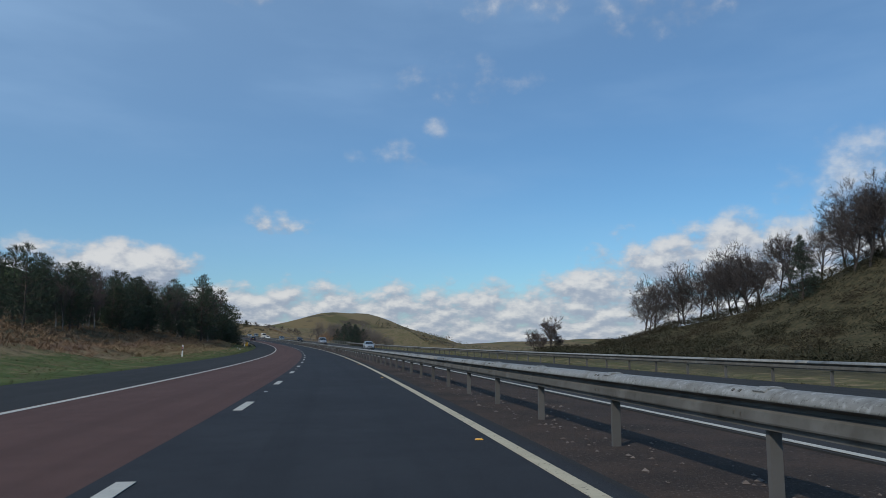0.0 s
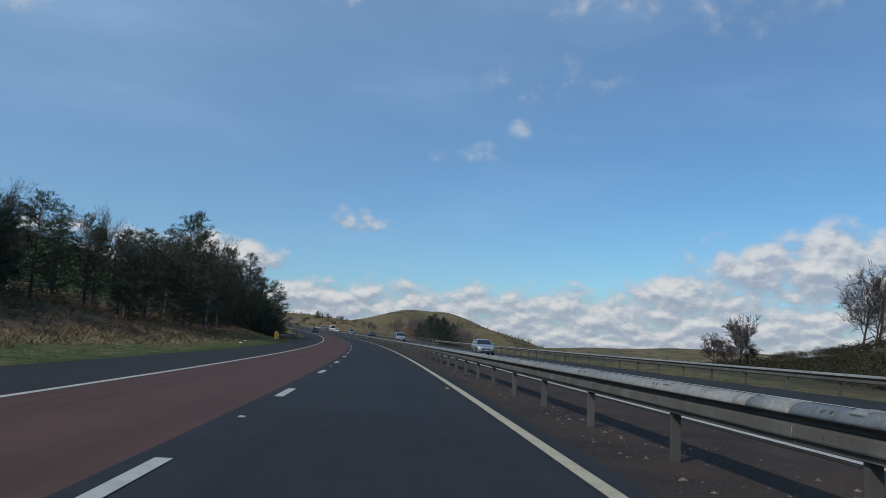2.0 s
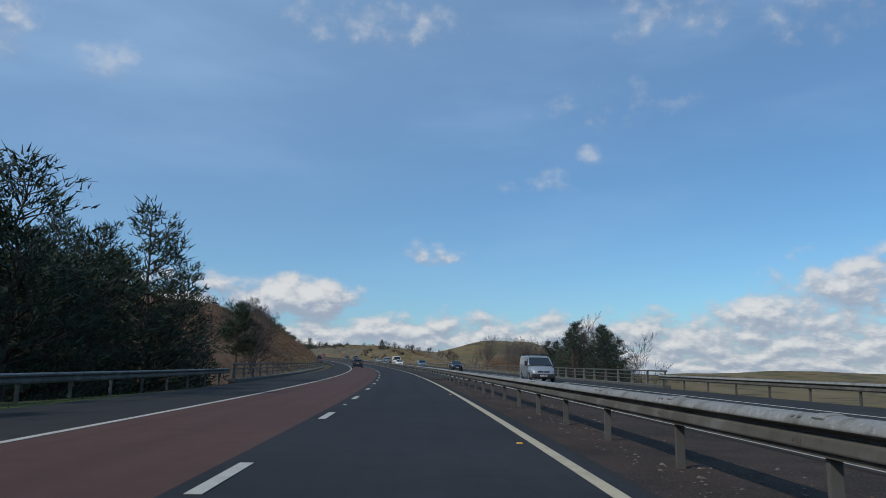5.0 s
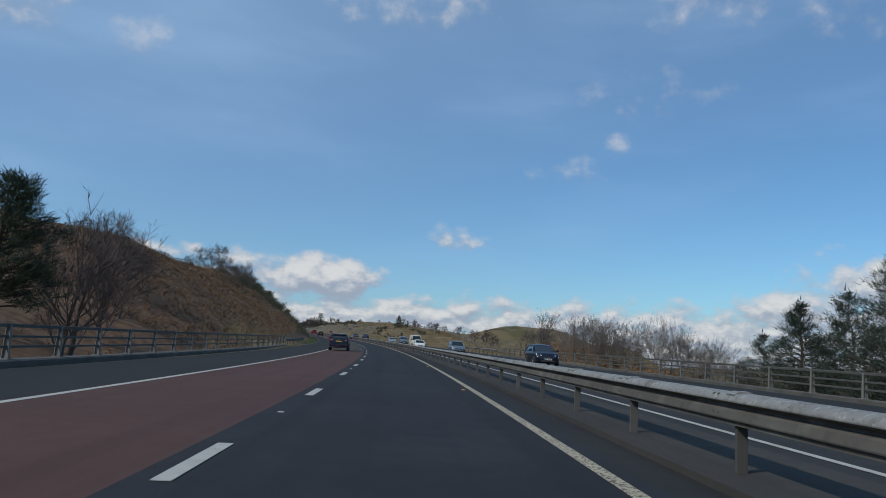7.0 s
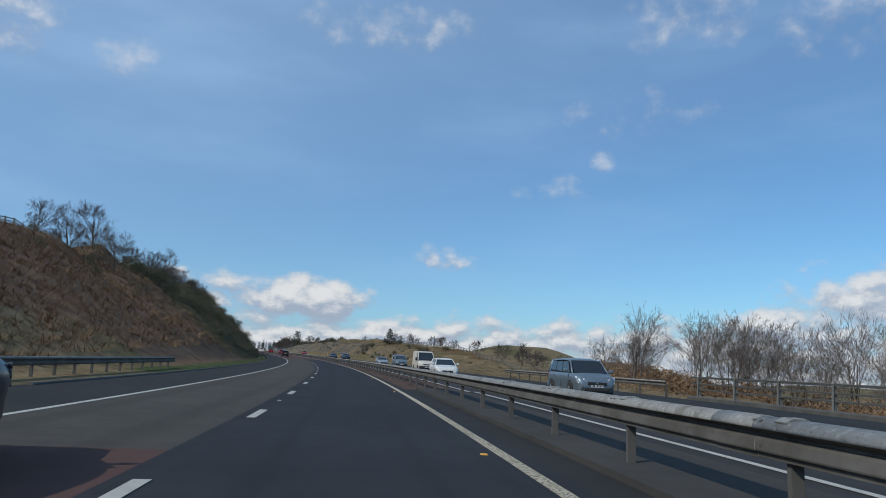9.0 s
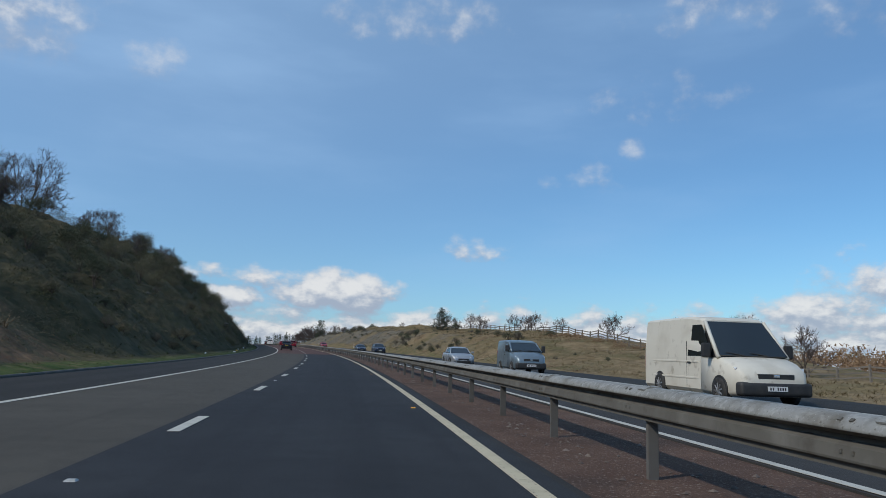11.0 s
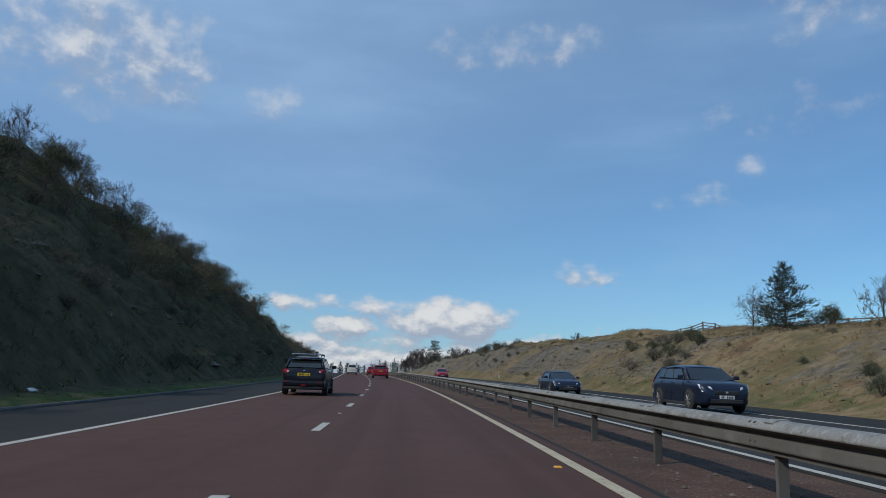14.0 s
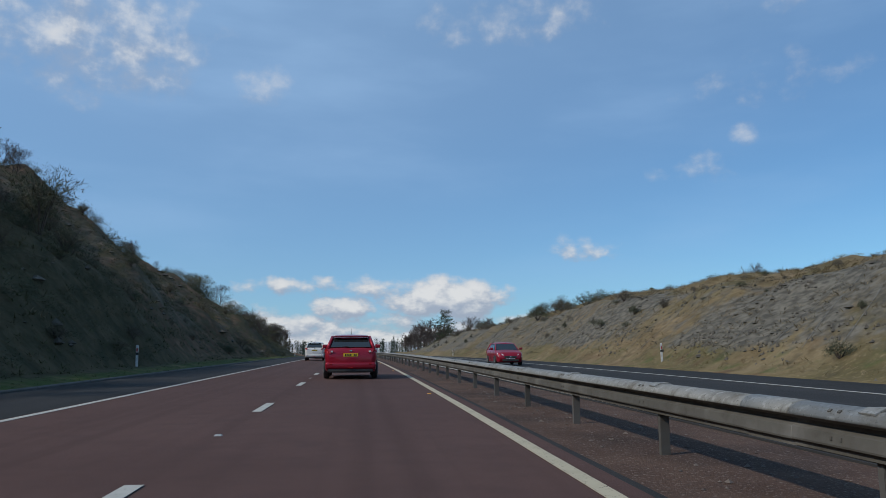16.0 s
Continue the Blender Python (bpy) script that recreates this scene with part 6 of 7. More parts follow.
def panel(pts, thick=0.012):
    """A four-cornered pane with thickness."""
    p = [Vector(q) for q in pts]
    n = (p[1] - p[0]).cross(p[3] - p[0]).normalized() * thick
    g = Geo()
    g.add([q + n for q in p] + [q - n for q in p], [(0, 1, 2, 3), (7, 6, 5, 4), (0, 4, 5, 1), (1, 5, 6, 2), (2, 6, 7, 3), (3, 7, 4, 0)])
    return g


def wheel_part(e, x, y, r, w, side, alloy):
    tyre = Geo()
    h = w / 2
    tyre.lathe([(-h, r * 0.62), (-h, r * 0.9), (-h * 0.75, r * 0.985), (-h * 0.3, r), (h * 0.3, r), (h * 0.75, r * 0.985), (h, r * 0.9), (h, r * 0.62)], 24, "x", (x, y, r))
    wh = part("wheel", tyre, M_RUBBER, e, smoothed=True)
    rim = Geo()
    o = x + side * h * 0.8
    rim.lathe([(o - side * 0.04, r * 0.66), (o + side * 0.01, r * 0.69), (o + side * 0.018, r * 0.64), (o + side * 0.008, r * 0.56), (o - side * 0.03, r * 0.53)], 24, "x", (0, y, r))
    n = 7 if alloy else 9
    disc = Geo()
    disc.lathe([(o - side * 0.06, r * 0.60), (o - side * 0.035, r * 0.60), (o - side * 0.03, r * 0.2)], 20, "x", (0, y, r))
    part("brake_disc", disc, M_DISC, wh)
    for k in range(n):
        a = 2 * math.pi * k / n + 0.3
        rim.tube([(o + side * 0.012, y, r), (o, y + math.cos(a) * r * 0.6, r + math.sin(a) * r * 0.6)], [r * 0.11, r * 0.10], 5)
    rim.lathe([(o - side * 0.02, r * 0.16), (o + side * 0.03, r * 0.13)], 10, "x", (0, y, r))
    part("rim", rim, M_ALLOY, wh, smoothed=False)


def car(name, label, paint, L_=4.2, W=1.8, H=1.55, style="hatch", wr=0.32, bars=False, alloy=True, trim=None, category="car", facing_back=True):
    """A car on its wheels, its nose along +y: body, roof, pillars, panes, lamps, bumpers, mirrors, plates, wheels."""
    e = thing(name, label, category, "traffic")
    hl, hw = L_ / 2, W / 2
    clear = {"suv": 0.24, "hatch": 0.17, "saloon": 0.16, "mpv": 0.18}[style]
    belt = {"suv": 1.10, "hatch": 0.99, "saloon": 0.93, "mpv": 0.98}[style] * H / {"suv": 1.62, "hatch": 1.5, "saloon": 1.42, "mpv": 1.6}[style]
    hood = belt - {"suv": 0.06, "hatch": 0.08, "saloon": 0.08, "mpv": 0.05}[style]
    tail = {"suv": 0.09, "hatch": 0.10, "saloon": 0.86, "mpv": 0.03}[style]      # how far the rear pane's foot stands in from the tail
    rt_in = {"suv": 0.56, "hatch": 0.66, "saloon": 1.35, "mpv": 0.28}[style]    # the same for the roof's rear edge
    ws_foot, ws_top = hl - {"suv": 1.12, "hatch": 0.98, "saloon": 1.25, "mpv": 0.78}[style], hl - {"suv": 1.85, "hatch": 1.62, "saloon": 2.0, "mpv": 1.45}[style]
    st = [  # station, under, shoulder height, half width
        (-hl, clear + 0.20, belt - 0.28, hw * 0.80), (-hl + 0.05, clear + 0.08, belt - 0.10, hw * 0.90), (-hl + 0.16, clear + 0.03, belt - 0.015, hw * 0.965),
        (-hl + 0.5, clear, belt, hw), (-hl * 0.3, clear - 0.02, belt - 0.01, hw), (hl * 0.25, clear - 0.02, belt - 0.02, hw), (ws_foot, clear, belt - 0.03, hw * 0.995),
        (hl - 0.55, clear, hood - 0.03, hw * 0.975), (hl - 0.22, clear + 0.02, hood - 0.10, hw * 0.92), (hl - 0.06, clear + 0.06, hood - 0.24, hw * 0.80), (hl, clear + 0.14, hood - 0.36, hw * 0.66)]
    rings = []
    for y, zl, zb, w in spline(st, 3):
        q = zb - zl
        half = [(w * 0.84, zl), (w * 0.93, zl + 0.03), (w * 0.965, zl + 0.10), (w * 0.975, zl + 0.25 * q), (w * 0.972, zl + 0.42 * q), (w * 0.995, zl + 0.56 * q), (w, zl + 0.72 * q), (w * 0.985, zb - 0.12 * q), (w * 0.955, zb - 0.04), (w * 0.91, zb - 0.005), (w * 0.84, zb + 0.012), (w * 0.45, zb + 0.035)]
        rings.append([Vector((x, y, z)) for x, z in half] + [Vector((-x, y, z)) for x, z in reversed(half)])
    body = part("body", loft(rings), paint, e, smoothed=True)
    # roof shell
    rb, rf, wt = -hl + rt_in, ws_top, hw * (0.73 if style != "mpv" else 0.76)
    rings = []
    dip = {"suv": 0.07, "hatch": 0.06, "saloon": 0.07, "mpv": 0.03}[style]
    ra = spline([(rb - 0.06, H - 0.10 - dip, wt * 0.95), (rb, H - 0.055 - dip, wt * 0.98), (rb + 0.35, H - 0.022 - dip * 0.5, wt * 1.0), (rb * 0.45 + rf * 0.55, H, wt * 1.02), (rf - 0.3, H - 0.022, wt), (rf, H - 0.085, wt * 0.97)], 3)
    for y, z, w in ra:
        rings.append([Vector((w * 1.05, y, z - 0.115)), Vector((w * 1.02, y, z - 0.075)), Vector((w * 0.88, y, z - 0.034)), Vector((w * 0.5, y, z - 0.008)), Vector((0, y, z)), Vector((-w * 0.5, y, z - 0.008)), Vector((-w * 0.88, y, z - 0.034)), Vector((-w * 1.02, y, z - 0.075)), Vector((-w * 1.05, y, z - 0.115)), Vector((0, y, z - 0.09))])
    part("roof", loft(rings), paint, e, smoothed=True)
    zb, zt = belt - 0.015, H - 0.125
    fb, ft = ws_foot + 0.02, rf - 0.02
    bb, bt = -hl + tail + 0.05, rb
    wb = hw * 0.905
    # dark cabin core behind the panes
    core = loft([[Vector((wb * 0.95, bb + 0.06, zb)), Vector((wb * 0.95, fb - 0.12, zb)), Vector((-wb * 0.95, fb - 0.12, zb)), Vector((-wb * 0.95, bb + 0.06, zb))],
                 [Vector((wt * 0.96, bt + 0.05, zt)), Vector((wt * 0.96, ft - 0.1, zt)), Vector((-wt * 0.96, ft - 0.1, zt)), Vector((-wt * 0.96, bt + 0.05, zt))]])
    part("cabin", core, M_PLASTIC, e)
    part("rear_window", panel([(-wb * 0.84, bb + 0.012, zb + 0.05), (wb * 0.84, bb + 0.012, zb + 0.05), (wt * 0.86, bt - 0.012, zt - 0.02), (-wt * 0.86, bt - 0.012, zt - 0.02)]), M_GLASS, e)
    part("windscreen", panel([(wb * 0.9, fb - 0.02, zb + 0.01), (-wb * 0.9, fb - 0.02, zb + 0.01), (-wt * 0.92, ft + 0.02, zt), (wt * 0.92, ft + 0.02, zt)]), M_GLASS, e)

    def at(f, z):
        """A place on the cabin's flank: f from rear to front, z from belt to roof."""
        y = (bb * (1 - z) + bt * z) * (1 - f) + (fb * (1 - z) + ft * z) * f
        return y, zb + (zt - zb) * z, wb * (1 - z) + wt * z

    cuts = {"mpv": (0.05, 0.32, 0.62, 0.92), "suv": (0.15, 0.29, 0.58, 0.90), "hatch": (0.15, 0.27, 0.57, 0.90), "saloon": (0.12, 0.24, 0.55, 0.90)}[style]
    for sd in (-1, 1):
        for f0, f1 in zip(cuts, cuts[1:]):
            q = []
            for f, z in ((f0 + 0.015, 0.20 - 0.2 * f0), (f1 - 0.015, 0.20 - 0.2 * f1), (f1 - 0.015, 0.93), (f0 + 0.03, 0.91)):
                y, zz, w = at(f, z)
                q.append((sd * (w + 0.004), y, zz))
            part("side_window", panel(q if sd > 0 else q[::-1], 0.008), M_GLASS, e)
        for f in (0.0, *cuts[1:3], 0.985):
            lo, hi = at(f, 0.0), at(f, 1.0)
            g = Geo()
            rad = 0.06 if f == 0.0 else 0.038
            g.tube([(sd * (lo[2] - 0.02), lo[0], lo[1] - 0.03), (sd * (hi[2] - 0.02), hi[0], hi[1] + 0.02)], [rad * 1.15, rad], 8)
            part("pillar", g, paint if f in (0.0, 0.985) else M_PLASTIC, e, smoothed=True)
        q = []
        for f, z in ((0.0, 0.0), (cuts[0] + 0.01, 0.0), (cuts[0] + 0.035, 1.0), (0.0, 1.0)):
            y, zz, w = at(f, z)
            q.append((sd * (w - 0.004), y, zz))
        part("rear_pillar", panel(q if sd > 0 else q[::-1], 0.014), paint, e)
        # dark arch discs, mirrors, handles, sill
        for y in (-hl + L_ * 0.19, hl - L_ * 0.205):
            # the flank has no opening: a dark disc stands for the arch's shade
            g = Geo()
            g.lathe([(sd * (hw - 0.12), wr * 1.08), (sd * (hw - 0.002), wr * 1.08), (sd * (hw + 0.002), wr * 1.06)], 22, "x", (0, y, wr + 0.035))
            part("wheel_arch", g, trim or M_PLASTIC, e)
            wheel_part(e, sd * (hw - 0.072), y, wr, 0.21, sd, alloy)
        mir = rounded((sd * (hw + 0.10), fb - 0.30, belt + 0.08), (0.20, 0.10, 0.14), 0.035, 3)
        part("mirror", mir, paint, e, smoothed=True)
        for f in (0.36, 0.66):
            y, _, w = at(f, 0)
            part("door_handle", rounded((sd * (hw * 0.99), y - 0.1, belt - 0.13), (0.03, 0.17, 0.03), 0.012), paint, e)
        for f in cuts[1:]:
            y, _, w = at(f, 0)
            part("door_gap", rounded((sd * hw * 0.978, y - 0.02, (belt + clear) / 2 + 0.02), (0.044, 0.012, belt - clear - 0.22), 0.004), M_INK, e)
        part("sill", rounded((sd * (hw * 0.95), 0, clear + 0.03), (0.08, L_ * 0.5, 0.10), 0.03), trim or M_PLASTIC, e)
    # tail: lamps, bumper, plate, wiper
    lz = belt - (0.10 if style == "suv" else 0.14)
    for sd in (-1, 1):
        g = Geo()
        x0, x1, z0, z1 = hw * 0.62, hw * 0.955, lz - 0.10, lz + 0.07
        y0, y1 = -hl - 0.008, -hl + 0.30
        pts = [(x0, y0, z0 + 0.07), (x1 - 0.16, y0, z0), (x1 - 0.04, y0 + 0.04, z0 + 0.015), (x1 + 0.045, y1 - 0.1, z0 + 0.06), (x1 + 0.035, y1, z1), (x1 - 0.06, y0 + 0.06, z1 + 0.01), (x0 + 0.06, y0 + 0.03, z1 - 0.045)]
        inner = [(x * 0.985, y + 0.07, z) for x, y, z in pts]
        n = len(pts)
        allp = [(sd * x, y, z) for x, y, z in pts + inner]
        fc = [tuple(range(n)), tuple(range(2 * n - 1, n - 1, -1))] + [(i, i + n, (i + 1) % n + n, (i + 1) % n) for i in range(n)]
        g.add(allp, fc)
        tl = part("tail_lamp", g, M_REDLAMP, e)
        part("lens", rounded((sd * hw * 0.72, y0 - 0.002, lz - 0.02), (0.08, 0.02, 0.06), 0.008), M_CLEARLAMP, tl)
        part("reflector", rounded((sd * hw * 0.74, -hl + 0.015, clear + 0.30), (0.10, 0.12, 0.05), 0.01), M_REDLAMP, e)
    part("rear_bumper", rounded((0, -hl + 0.09, clear + 0.24), (W * 0.95, 0.24, 0.24), 0.08, 3), paint, e, smoothed=True)
    part("valance", rounded((0, -hl + 0.10, clear + 0.07), (W * 0.86, 0.2, 0.16), 0.05, 2), trim or M_PLASTIC, e, smoothed=True)
    part("fog_lamp", rounded((0, -hl - 0.035, clear + 0.17), (0.2, 0.02, 0.05), 0.008), M_REDLAMP, e)
    pl = part("number_plate", rounded((0, -hl + 0.005, belt - 0.24), (0.52, 0.02, 0.115), 0.006), M_YELLOWPLATE, e)
    bar = Geo()
    for k in range(7):
        if k != 4:
            bar.box((-0.19 + k * 0.063, -hl - 0.008, belt - 0.24), (0.036, 0.004, 0.07))
    part("plate_marks", bar, M_INK, pl)
    part("plate_recess", rounded((0, -hl + 0.03, belt - 0.235), (0.66, 0.05, 0.19), 0.03), paint, e)
    part("badge", rounded((0, -hl + 0.012, belt - 0.09), (0.10, 0.03, 0.06), 0.014), M_CHROME, e)
    g = Geo()
    g.tube([(0.02, bb - 0.012, zb + 0.05), (-0.28, bb - 0.004, zb + 0.09)], [0.016, 0.009], 5)
    part("wiper", g, M_PLASTIC, e)
    part("spoiler", rounded((0, rb - 0.07, H - 0.085), (wt * 1.8, 0.2, 0.045), 0.02), paint, e, smoothed=True)
    part("brake_lamp", rounded((0, rb - 0.165, H - 0.085), (0.32, 0.02, 0.022), 0.006), M_REDLAMP, e)
    # nose: lamps, grille, plate
    for sd in (-1, 1):
        g = loft([[Vector((sd * x, y, z)) for x, y, z in ring] for ring in (
            [(hw * 0.50, hl + 0.0, hood - 0.36), (hw * 0.88, hl - 0.10, hood - 0.36), (hw * 0.965, hl - 0.30, hood - 0.09), (hw * 0.56, hl - 0.05, hood - 0.18)],
            [(hw * 0.50, hl - 0.10, hood - 0.30), (hw * 0.82, hl - 0.26, hood - 0.28), (hw * 0.86, hl - 0.30, hood - 0.12), (hw * 0.52, hl - 0.16, hood - 0.18)])])
        part("headlamp", g, M_CLEARLAMP, e)
        part("fog_lamp", rounded((sd * hw * 0.66, hl - 0.10, clear + 0.16), (0.14, 0.08, 0.08), 0.02), M_CLEARLAMP, e)
    part("grille", rounded((0, hl - 0.01, hood - 0.37), (hw * 0.92, 0.07, 0.13), 0.02), M_PLASTIC, e)
    part("lower_grille", rounded((0, hl - 0.035, clear + 0.16), (hw * 1.2, 0.12, 0.14), 0.03), M_PLASTIC, e)
    pf = part("number_plate", rounded((0, hl + 0.012, clear + 0.30), (0.52, 0.02, 0.115), 0.006), M_WHITEPLATE, e)
    bar = Geo()
    for k in range(7):
        if k != 4:
            bar.box((-0.19 + k * 0.063, hl + 0.025, clear + 0.30), (0.036, 0.004, 0.07))
    part("plate_marks", bar, M_INK, pf)
    part("emblem", rounded((0, hl + 0.015, hood - 0.36), (0.10, 0.04, 0.08), 0.02), M_CHROME, e)
    if bars:
        for sd in (-1, 1):
            g = Geo()
            g.tube([(sd * wt * 0.93, rb + 0.1, H - 0.02), (sd * wt * 0.93, rb + 0.3, H + 0.04), (sd * wt * 0.93, rf - 0.4, H + 0.04), (sd * wt * 0.93, rf - 0.2, H - 0.02)], [0.018] * 4, 6)
            part("roof_rail", g, M_PLASTIC, e, smoothed=True)
        for y in (rb + 0.38, rf - 0.75):
            part("cross_bar", rounded((0, y, H + 0.085), (W * 0.74, 0.07, 0.035), 0.014), M_CHROME, e, "silver roof bar")
            for sd in (-1, 1):
                part("bar_foot", rounded((sd * wt * 0.93, y, H + 0.05), (0.07, 0.09, 0.06), 0.015), M_PLASTIC, e)
        g = Geo()
        g.tube([(wt * 0.55, rb + 0.25, H + 0.12), (wt * 0.55, rf - 0.6, H + 0.12)], [0.02, 0.02], 6)
        part("cycle_carrier", g, M_CHROME, e)
        part("carrier_clamp", rounded((wt * 0.55, rb + 0.6, H + 0.17), (0.12, 0.22, 0.09), 0.03), M_PLASTIC, e)
    else:
        g = Geo()
        g.tube([(0, rb + 0.15, H - 0.01), (0, rb - 0.08, H + 0.2)], [0.012, 0.004], 5)
        part("aerial", g, M_PLASTIC, e)
    return e


def van(name, label, paint, L_=5.0, W=1.95, H=2.1, nose=1.25, windows=False, wr=0.34, ladder=False, bumper=None):
    """A panel van, nose along +y."""
    e = thing(name, label, "van", "traffic")
    hl, hw, cl = L_ / 2, W / 2, 0.24
    cab = hl - nose          # foot of the windscreen
    hood = 1.18
    st = [(-hl, cl + 0.06, H - 0.07, hw * 0.97, hw * 0.88), (-hl + 0.05, cl, H - 0.02, hw, hw * 0.92), (-hl * 0.2, cl, H, hw, hw * 0.93), (cab - 1.5, cl, H - 0.01, hw, hw * 0.92),
          (cab - 1.0, cl, H - 0.06, hw, hw * 0.88), (cab - 0.85, cl, H - 0.13, hw, hw * 0.86)]
    rings = []
    for y, z0, z1, w, wt in st:
        half = [(w * 0.92, z0), (w, z0 + 0.1), (w, z0 + 0.45 * (z1 - z0)), (w * 0.985, z0 + 0.62 * (z1 - z0)), (wt * 1.0, z1 - 0.06), (wt * 0.9, z1), (wt * 0.4, z1 + 0.015)]
        rings.append([Vector((x, y, z)) for x, z in half] + [Vector((-x, y, z)) for x, z in reversed(half)])
    part("cargo_body", loft(rings), paint, e, smoothed=False)
    st = [(cab - 0.85, cl, hood + 0.05, hw), (cab, cl, hood, hw * 0.99), (hl - 0.5, cl, hood - 0.12, hw * 0.97), (hl - 0.18, cl + 0.03, hood - 0.26, hw * 0.9), (hl - 0.03, cl + 0.08, hood - 0.42, hw * 0.8), (hl, cl + 0.14, hood - 0.52, hw * 0.72)]
    rings = []
    for y, z0, z1, w in st:
        half = [(w * 0.92, z0), (w, z0 + 0.1), (w, z0 + 0.5 * (z1 - z0)), (w * 0.99, z1 - 0.08), (w * 0.9, z1), (w * 0.4, z1 + 0.03)]
        rings.append([Vector((x, y, z)) for x, z in half] + [Vector((-x, y, z)) for x, z in reversed(half)])
    part("bonnet", loft(rings), paint, e, smoothed=True)
    top = H - 0.16
    part("windscreen", panel([(hw * 0.92, cab + 0.02, hood + 0.05), (-hw * 0.92, cab + 0.02, hood + 0.05), (-hw * 0.80, cab - 0.86, top), (hw * 0.80, cab - 0.86, top)], 0.015), M_GLASS, e)
    g = loft([[Vector((hw * 0.93, cab, hood)), Vector((hw * 0.93, cab - 0.84, hood)), Vector((-hw * 0.93, cab - 0.84, hood)), Vector((-hw * 0.93, cab, hood))],
              [Vector((hw * 0.82, cab - 0.86, top)), Vector((hw * 0.82, cab - 0.94, top)), Vector((-hw * 0.82, cab - 0.94, top)), Vector((-hw * 0.82, cab - 0.86, top))]])
    part("cab_core", g, M_PLASTIC, e)
    for sd in (-1, 1):
        q = [(sd * (hw * 0.985 + 0.012), cab - 1.55, hood + 0.02), (sd * (hw * 0.975 + 0.012), cab - 0.26, hood + 0.02), (sd * (hw * 0.90 + 0.012), cab - 0.92, top - 0.08), (sd * (hw * 0.905 + 0.012), cab - 1.52, top - 0.08)]
        part("cab_window", panel(q if sd > 0 else q[::-1], 0.01), M_GLASS, e)
        g = Geo()
        g.tube([(sd * hw * 0.95, cab - 0.02, hood), (sd * hw * 0.84, cab - 0.86, top + 0.02)], [0.06, 0.05], 6)
        part("pillar", g, paint, e, smoothed=True)
        part("mirror", rounded((sd * (hw + 0.15), cab - 0.28, hood + 0.18), (0.22, 0.12, 0.36), 0.04, 2), M_PLASTIC, e)
        for z in (0.62, 1.05):
            part("side_moulding", rounded((sd * (hw + 0.004), -hl * 0.25, z), (0.016, L_ * 0.52, 0.05), 0.006), paint, e)
        part("door_handle", rounded((sd * (hw + 0.012), cab - 1.46, 1.02), (0.03, 0.16, 0.05), 0.01), M_PLASTIC, e)
        part("door_gap", rounded((sd * (hw - 0.004), cab - 1.62, 1.0), (0.012, 0.016, 1.2), 0.003), M_INK, e)
        for y in (-hl + L_ * 0.2, hl - 0.88):
            # dark disc on the closed flank, in place of the shaded wheel gap
            g = Geo()
            g.lathe([(sd * (hw - 0.12), wr * 1.08), (sd * (hw - 0.002), wr * 1.08), (sd * (hw + 0.004), wr * 1.06)], 22, "x", (0, y, wr + 0.035))
            part("wheel_arch", g, M_PLASTIC, e)
            wheel_part(e, sd * (hw - 0.075), y, wr, 0.22, sd, False)
        g = loft([[Vector((sd * x, y, z)) for x, y, z in ring] for ring in (
            [(hw * 0.55, hl - 0.045, hood - 0.50), (hw * 0.87, hl - 0.20, hood - 0.50), (hw * 0.93, hl - 0.30, hood - 0.22), (hw * 0.60, hl - 0.16, hood - 0.30)],
            [(hw * 0.55, hl - 0.12, hood - 0.50), (hw * 0.85, hl - 0.30, hood - 0.50), (hw * 0.9, hl - 0.40, hood - 0.22), (hw * 0.60, hl - 0.26, hood - 0.30)])])
        part("headlamp", g, M_CLEARLAMP, e)
        part("tail_lamp", rounded((sd * hw * 0.93, -hl + 0.03, 1.0), (0.12, 0.06, 0.42), 0.02), M_REDLAMP, e)
        part("rear_window", rounded((sd * hw * 0.42, -hl - 0.003, H * 0.72), (hw * 0.66, 0.02, 0.5), 0.02) if windows else rounded((sd * hw * 0.42, -hl - 0.003, H * 0.72), (hw * 0.6, 0.02, 0.4), 0.02), M_GLASS, e)
    part("front_bumper", rounded((0, hl - 0.12, cl + 0.20), (W * 0.94, 0.30, 0.34), 0.09, 3), bumper or M_PLASTIC, e, smoothed=True)
    part("grille", rounded((0, hl - 0.03, hood - 0.44), (hw * 0.95, 0.06, 0.14), 0.02), M_PLASTIC, e)
    part("emblem", rounded((0, hl + 0.004, hood - 0.42), (0.16, 0.03, 0.07), 0.012), M_CHROME, e)
    pf = part("number_plate", rounded((0, hl + 0.036, cl + 0.22), (0.52, 0.02, 0.115), 0.006), M_WHITEPLATE, e)
    bar = Geo()
    for k in range(7):
        if k != 4:
            bar.box((-0.19 + k * 0.063, hl + 0.048, cl + 0.22), (0.036, 0.004, 0.07))
    part("plate_marks", bar, M_INK, pf)
    part("rear_bumper", rounded((0, -hl + 0.02, cl + 0.14), (W * 0.9, 0.2, 0.2), 0.05), M_PLASTIC, e)
    for x in (-0.35, 0.3):
        g = Geo()
        g.tube([(x, cab + 0.035, hood + 0.07), (x + 0.45, cab - 0.02, hood + 0.14)], [0.014, 0.008], 5)
        part("wiper", g, M_PLASTIC, e)
    if ladder:
        for y in (-hl + 0.5, 0.1, cab - 1.1):
            part("roof_bar", rounded((0, y, H + 0.09), (W * 0.8, 0.06, 0.05), 0.015), M_PLASTIC, e)
            for sd in (-1, 1):
                part("bar_foot", rounded((sd * hw * 0.78, y, H + 0.04), (0.06, 0.08, 0.1), 0.015), M_PLASTIC, e)
    return e


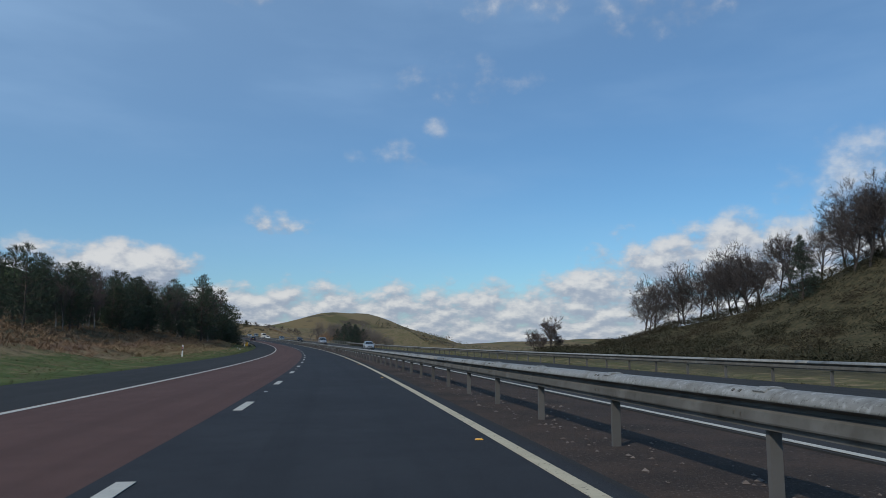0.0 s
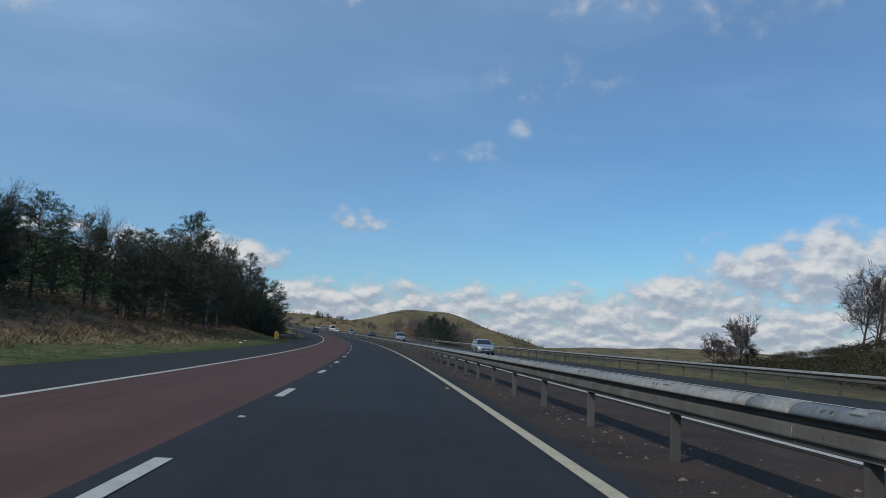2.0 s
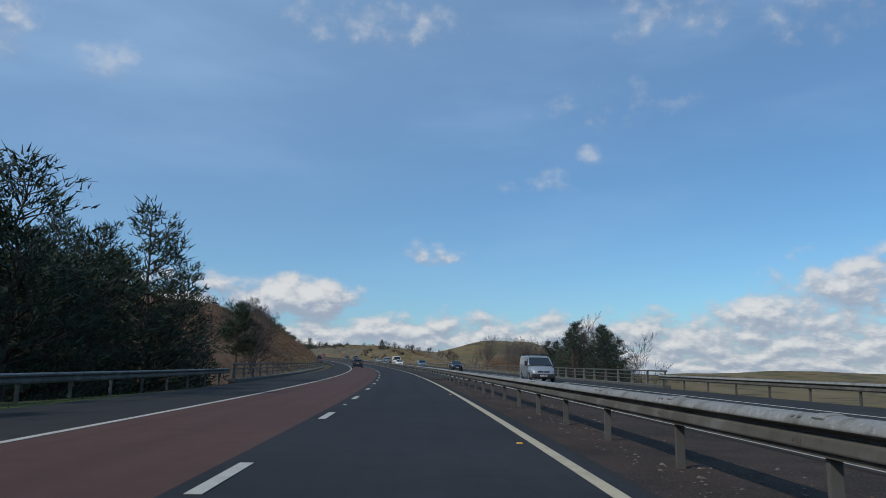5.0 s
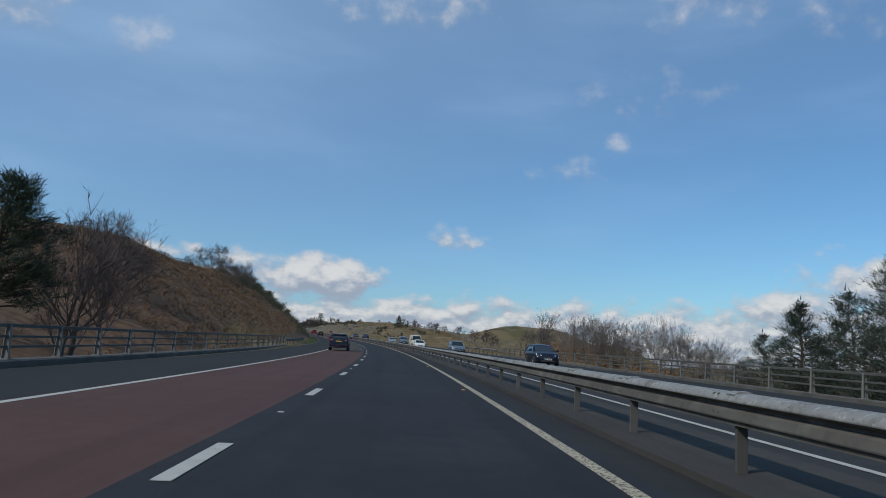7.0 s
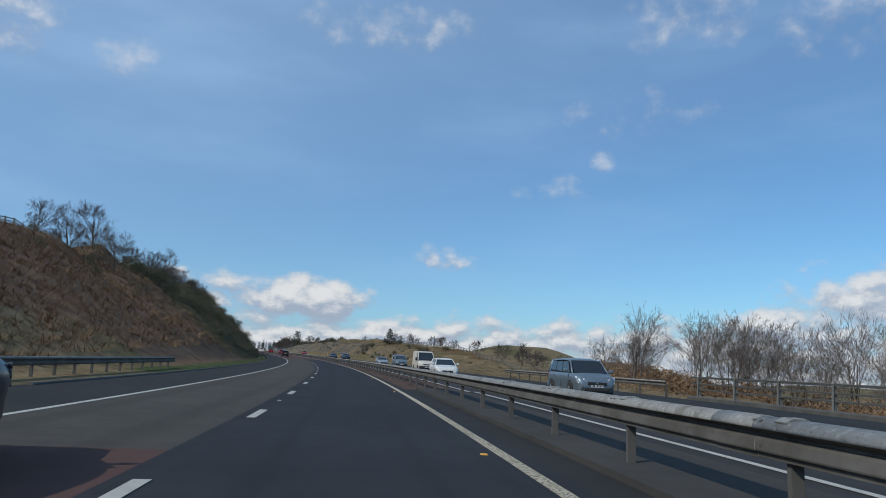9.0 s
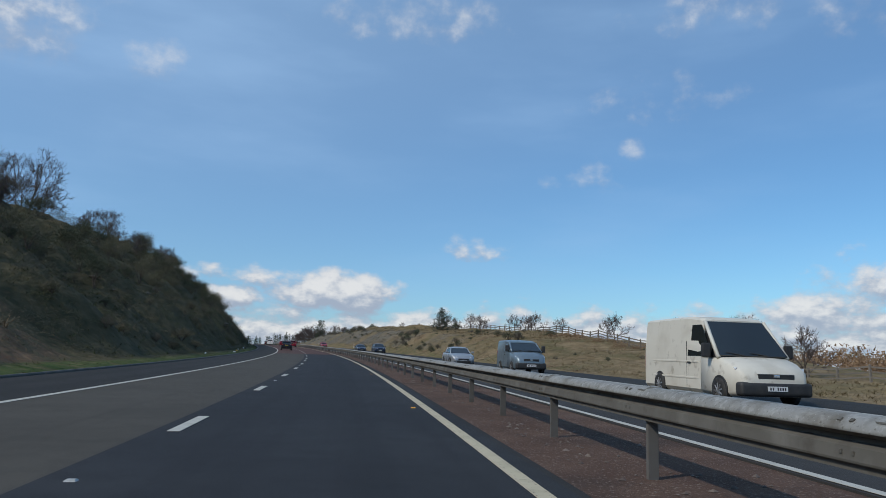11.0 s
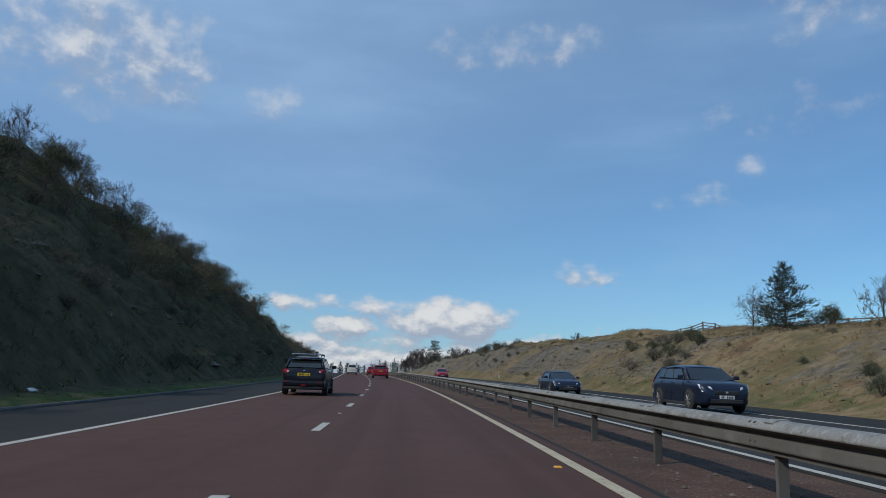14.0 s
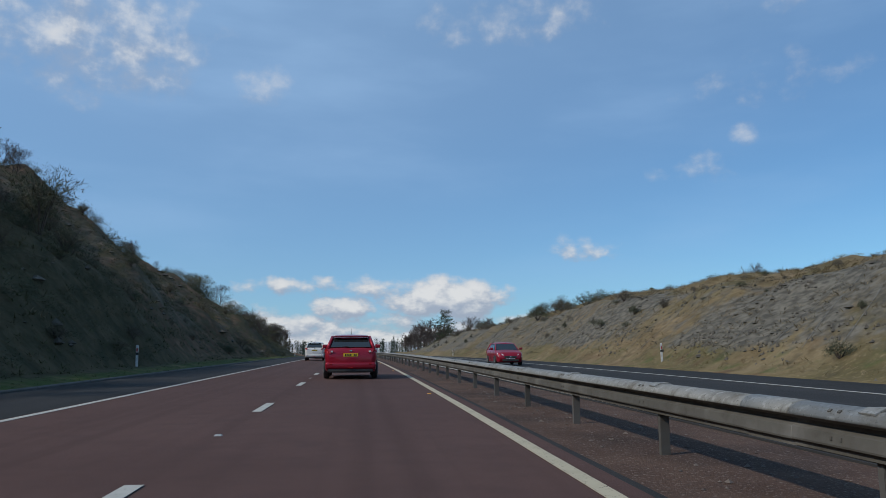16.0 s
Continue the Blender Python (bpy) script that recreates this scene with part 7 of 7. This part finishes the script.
P_NAVY = car_paint("dark_navy_paint", (0.012, 0.017, 0.035))
P_BLACK = car_paint("black_paint", (0.010, 0.010, 0.014))
P_RED = car_paint("red_paint", (0.33, 0.008, 0.026))
P_SILVER = car_paint("silver_paint", (0.36, 0.38, 0.40), 0.45)
P_GREYBLUE = car_paint("grey_blue_paint", (0.20, 0.25, 0.28), 0.5)
P_WHITE = car_paint("white_paint", (0.72, 0.71, 0.66), 0.0)
g = Mat("dirty_cream_white_paint", (0.62, 0.585, 0.50), 0.5, 0.0, 0.3)
g.layer((0.50, 0.46, 0.38), 1.4, 0.45, 0.7, 0.7).layer((0.30, 0.26, 0.20), 3.5, 0.6, 0.72, 0.6, 6)
P_CREAM = g.m
P_DARKBLUE = car_paint("dark_blue_paint", (0.014, 0.024, 0.050))


def own(ob, s, a):
    ob.matrix_basis = on_road(s, a, 0.012)


def oncoming(ob, s, a):
    ob.matrix_basis = on_road(s, a, 0.012, turn=180.0)


# own carriageway
own(car("crossover_car", "dark navy five-door crossover in the red lane", P_NAVY, 4.3, 1.80, 1.60, "suv", 0.335), 288.3, -2.62)
own(car("crossover_car", "black crossover with silver roof bars and carrier", P_BLACK, 4.32, 1.80, 1.60, "suv", 0.335, bars=True), 472.7, -2.32)
own(car("crossover_car", "bright red crossover with black lower bumper", P_RED, 4.36, 1.90, 1.62, "suv", 0.36), 530.8, 1.5)
own(car("hatchback", "small red hatchback further up the red lanes", P_RED, 3.9, 1.7, 1.48, "hatch", 0.30), 571.0, 1.4)
own(car("pickup", "white double-cab pickup driving ahead", P_WHITE, 4.9, 1.8, 1.78, "suv", 0.36), 574.0, -2.1)
own(car("saloon_car", "dark saloon ahead of the white pickup", P_BLACK, 4.5, 1.78, 1.42, "saloon", 0.31), 592.0, -2.0)
# oncoming carriageway
oncoming(car("hatchback", "light silver five-door hatchback coming the other way", P_SILVER, 3.95, 1.72, 1.50, "hatch", 0.30), 131.0, 12.7)
oncoming(van("panel_van", "silver panel van with roof bars coming the other way", P_SILVER, 4.8, 1.9, 1.97, 1.0, wr=0.33, ladder=True), 212.9, 12.4)
oncoming(car("crossover_car", "dark compact crossover coming the other way", P_NAVY, 4.15, 1.76, 1.58, "suv", 0.33), 271.5, 12.9)
oncoming(car("people_carrier", "silver-blue people carrier coming the other way", P_GREYBLUE, 4.3, 1.78, 1.62, "mpv", 0.31), 312.6, 11.9)
oncoming(car("hatchback", "white small hatchback coming the other way", P_WHITE, 3.9, 1.7, 1.48, "hatch", 0.30), 335.0, 9.3)
oncoming(van("panel_van", "dirty white high panel van coming the other way", P_CREAM, 5.3, 2.0, 2.28, 0.95, wr=0.34), 366.4, 12.5)
oncoming(van("panel_van", "small grey-blue panel van coming the other way", P_GREYBLUE, 4.3, 1.8, 1.83, 1.0, wr=0.31, windows=True), 387.5, 12.5)
oncoming(car("saloon_car", "silver saloon coming the other way", P_SILVER, 4.6, 1.78, 1.43, "saloon", 0.31), 402.5, 11.7)
oncoming(car("crossover_car", "large dark blue crossover coming the other way", P_DARKBLUE, 4.65, 1.88, 1.65, "suv", 0.37), 467.0, 12.7)
oncoming(car("saloon_car", "dark blue saloon in the oncoming carriageway", P_DARKBLUE, 4.5, 1.80, 1.40, "saloon", 0.33), 485.2, 11.9)
oncoming(car("hatchback", "red small hatchback coming the other way", P_RED, 3.95, 1.72, 1.48, "hatch", 0.30), 549.0, 11.4)
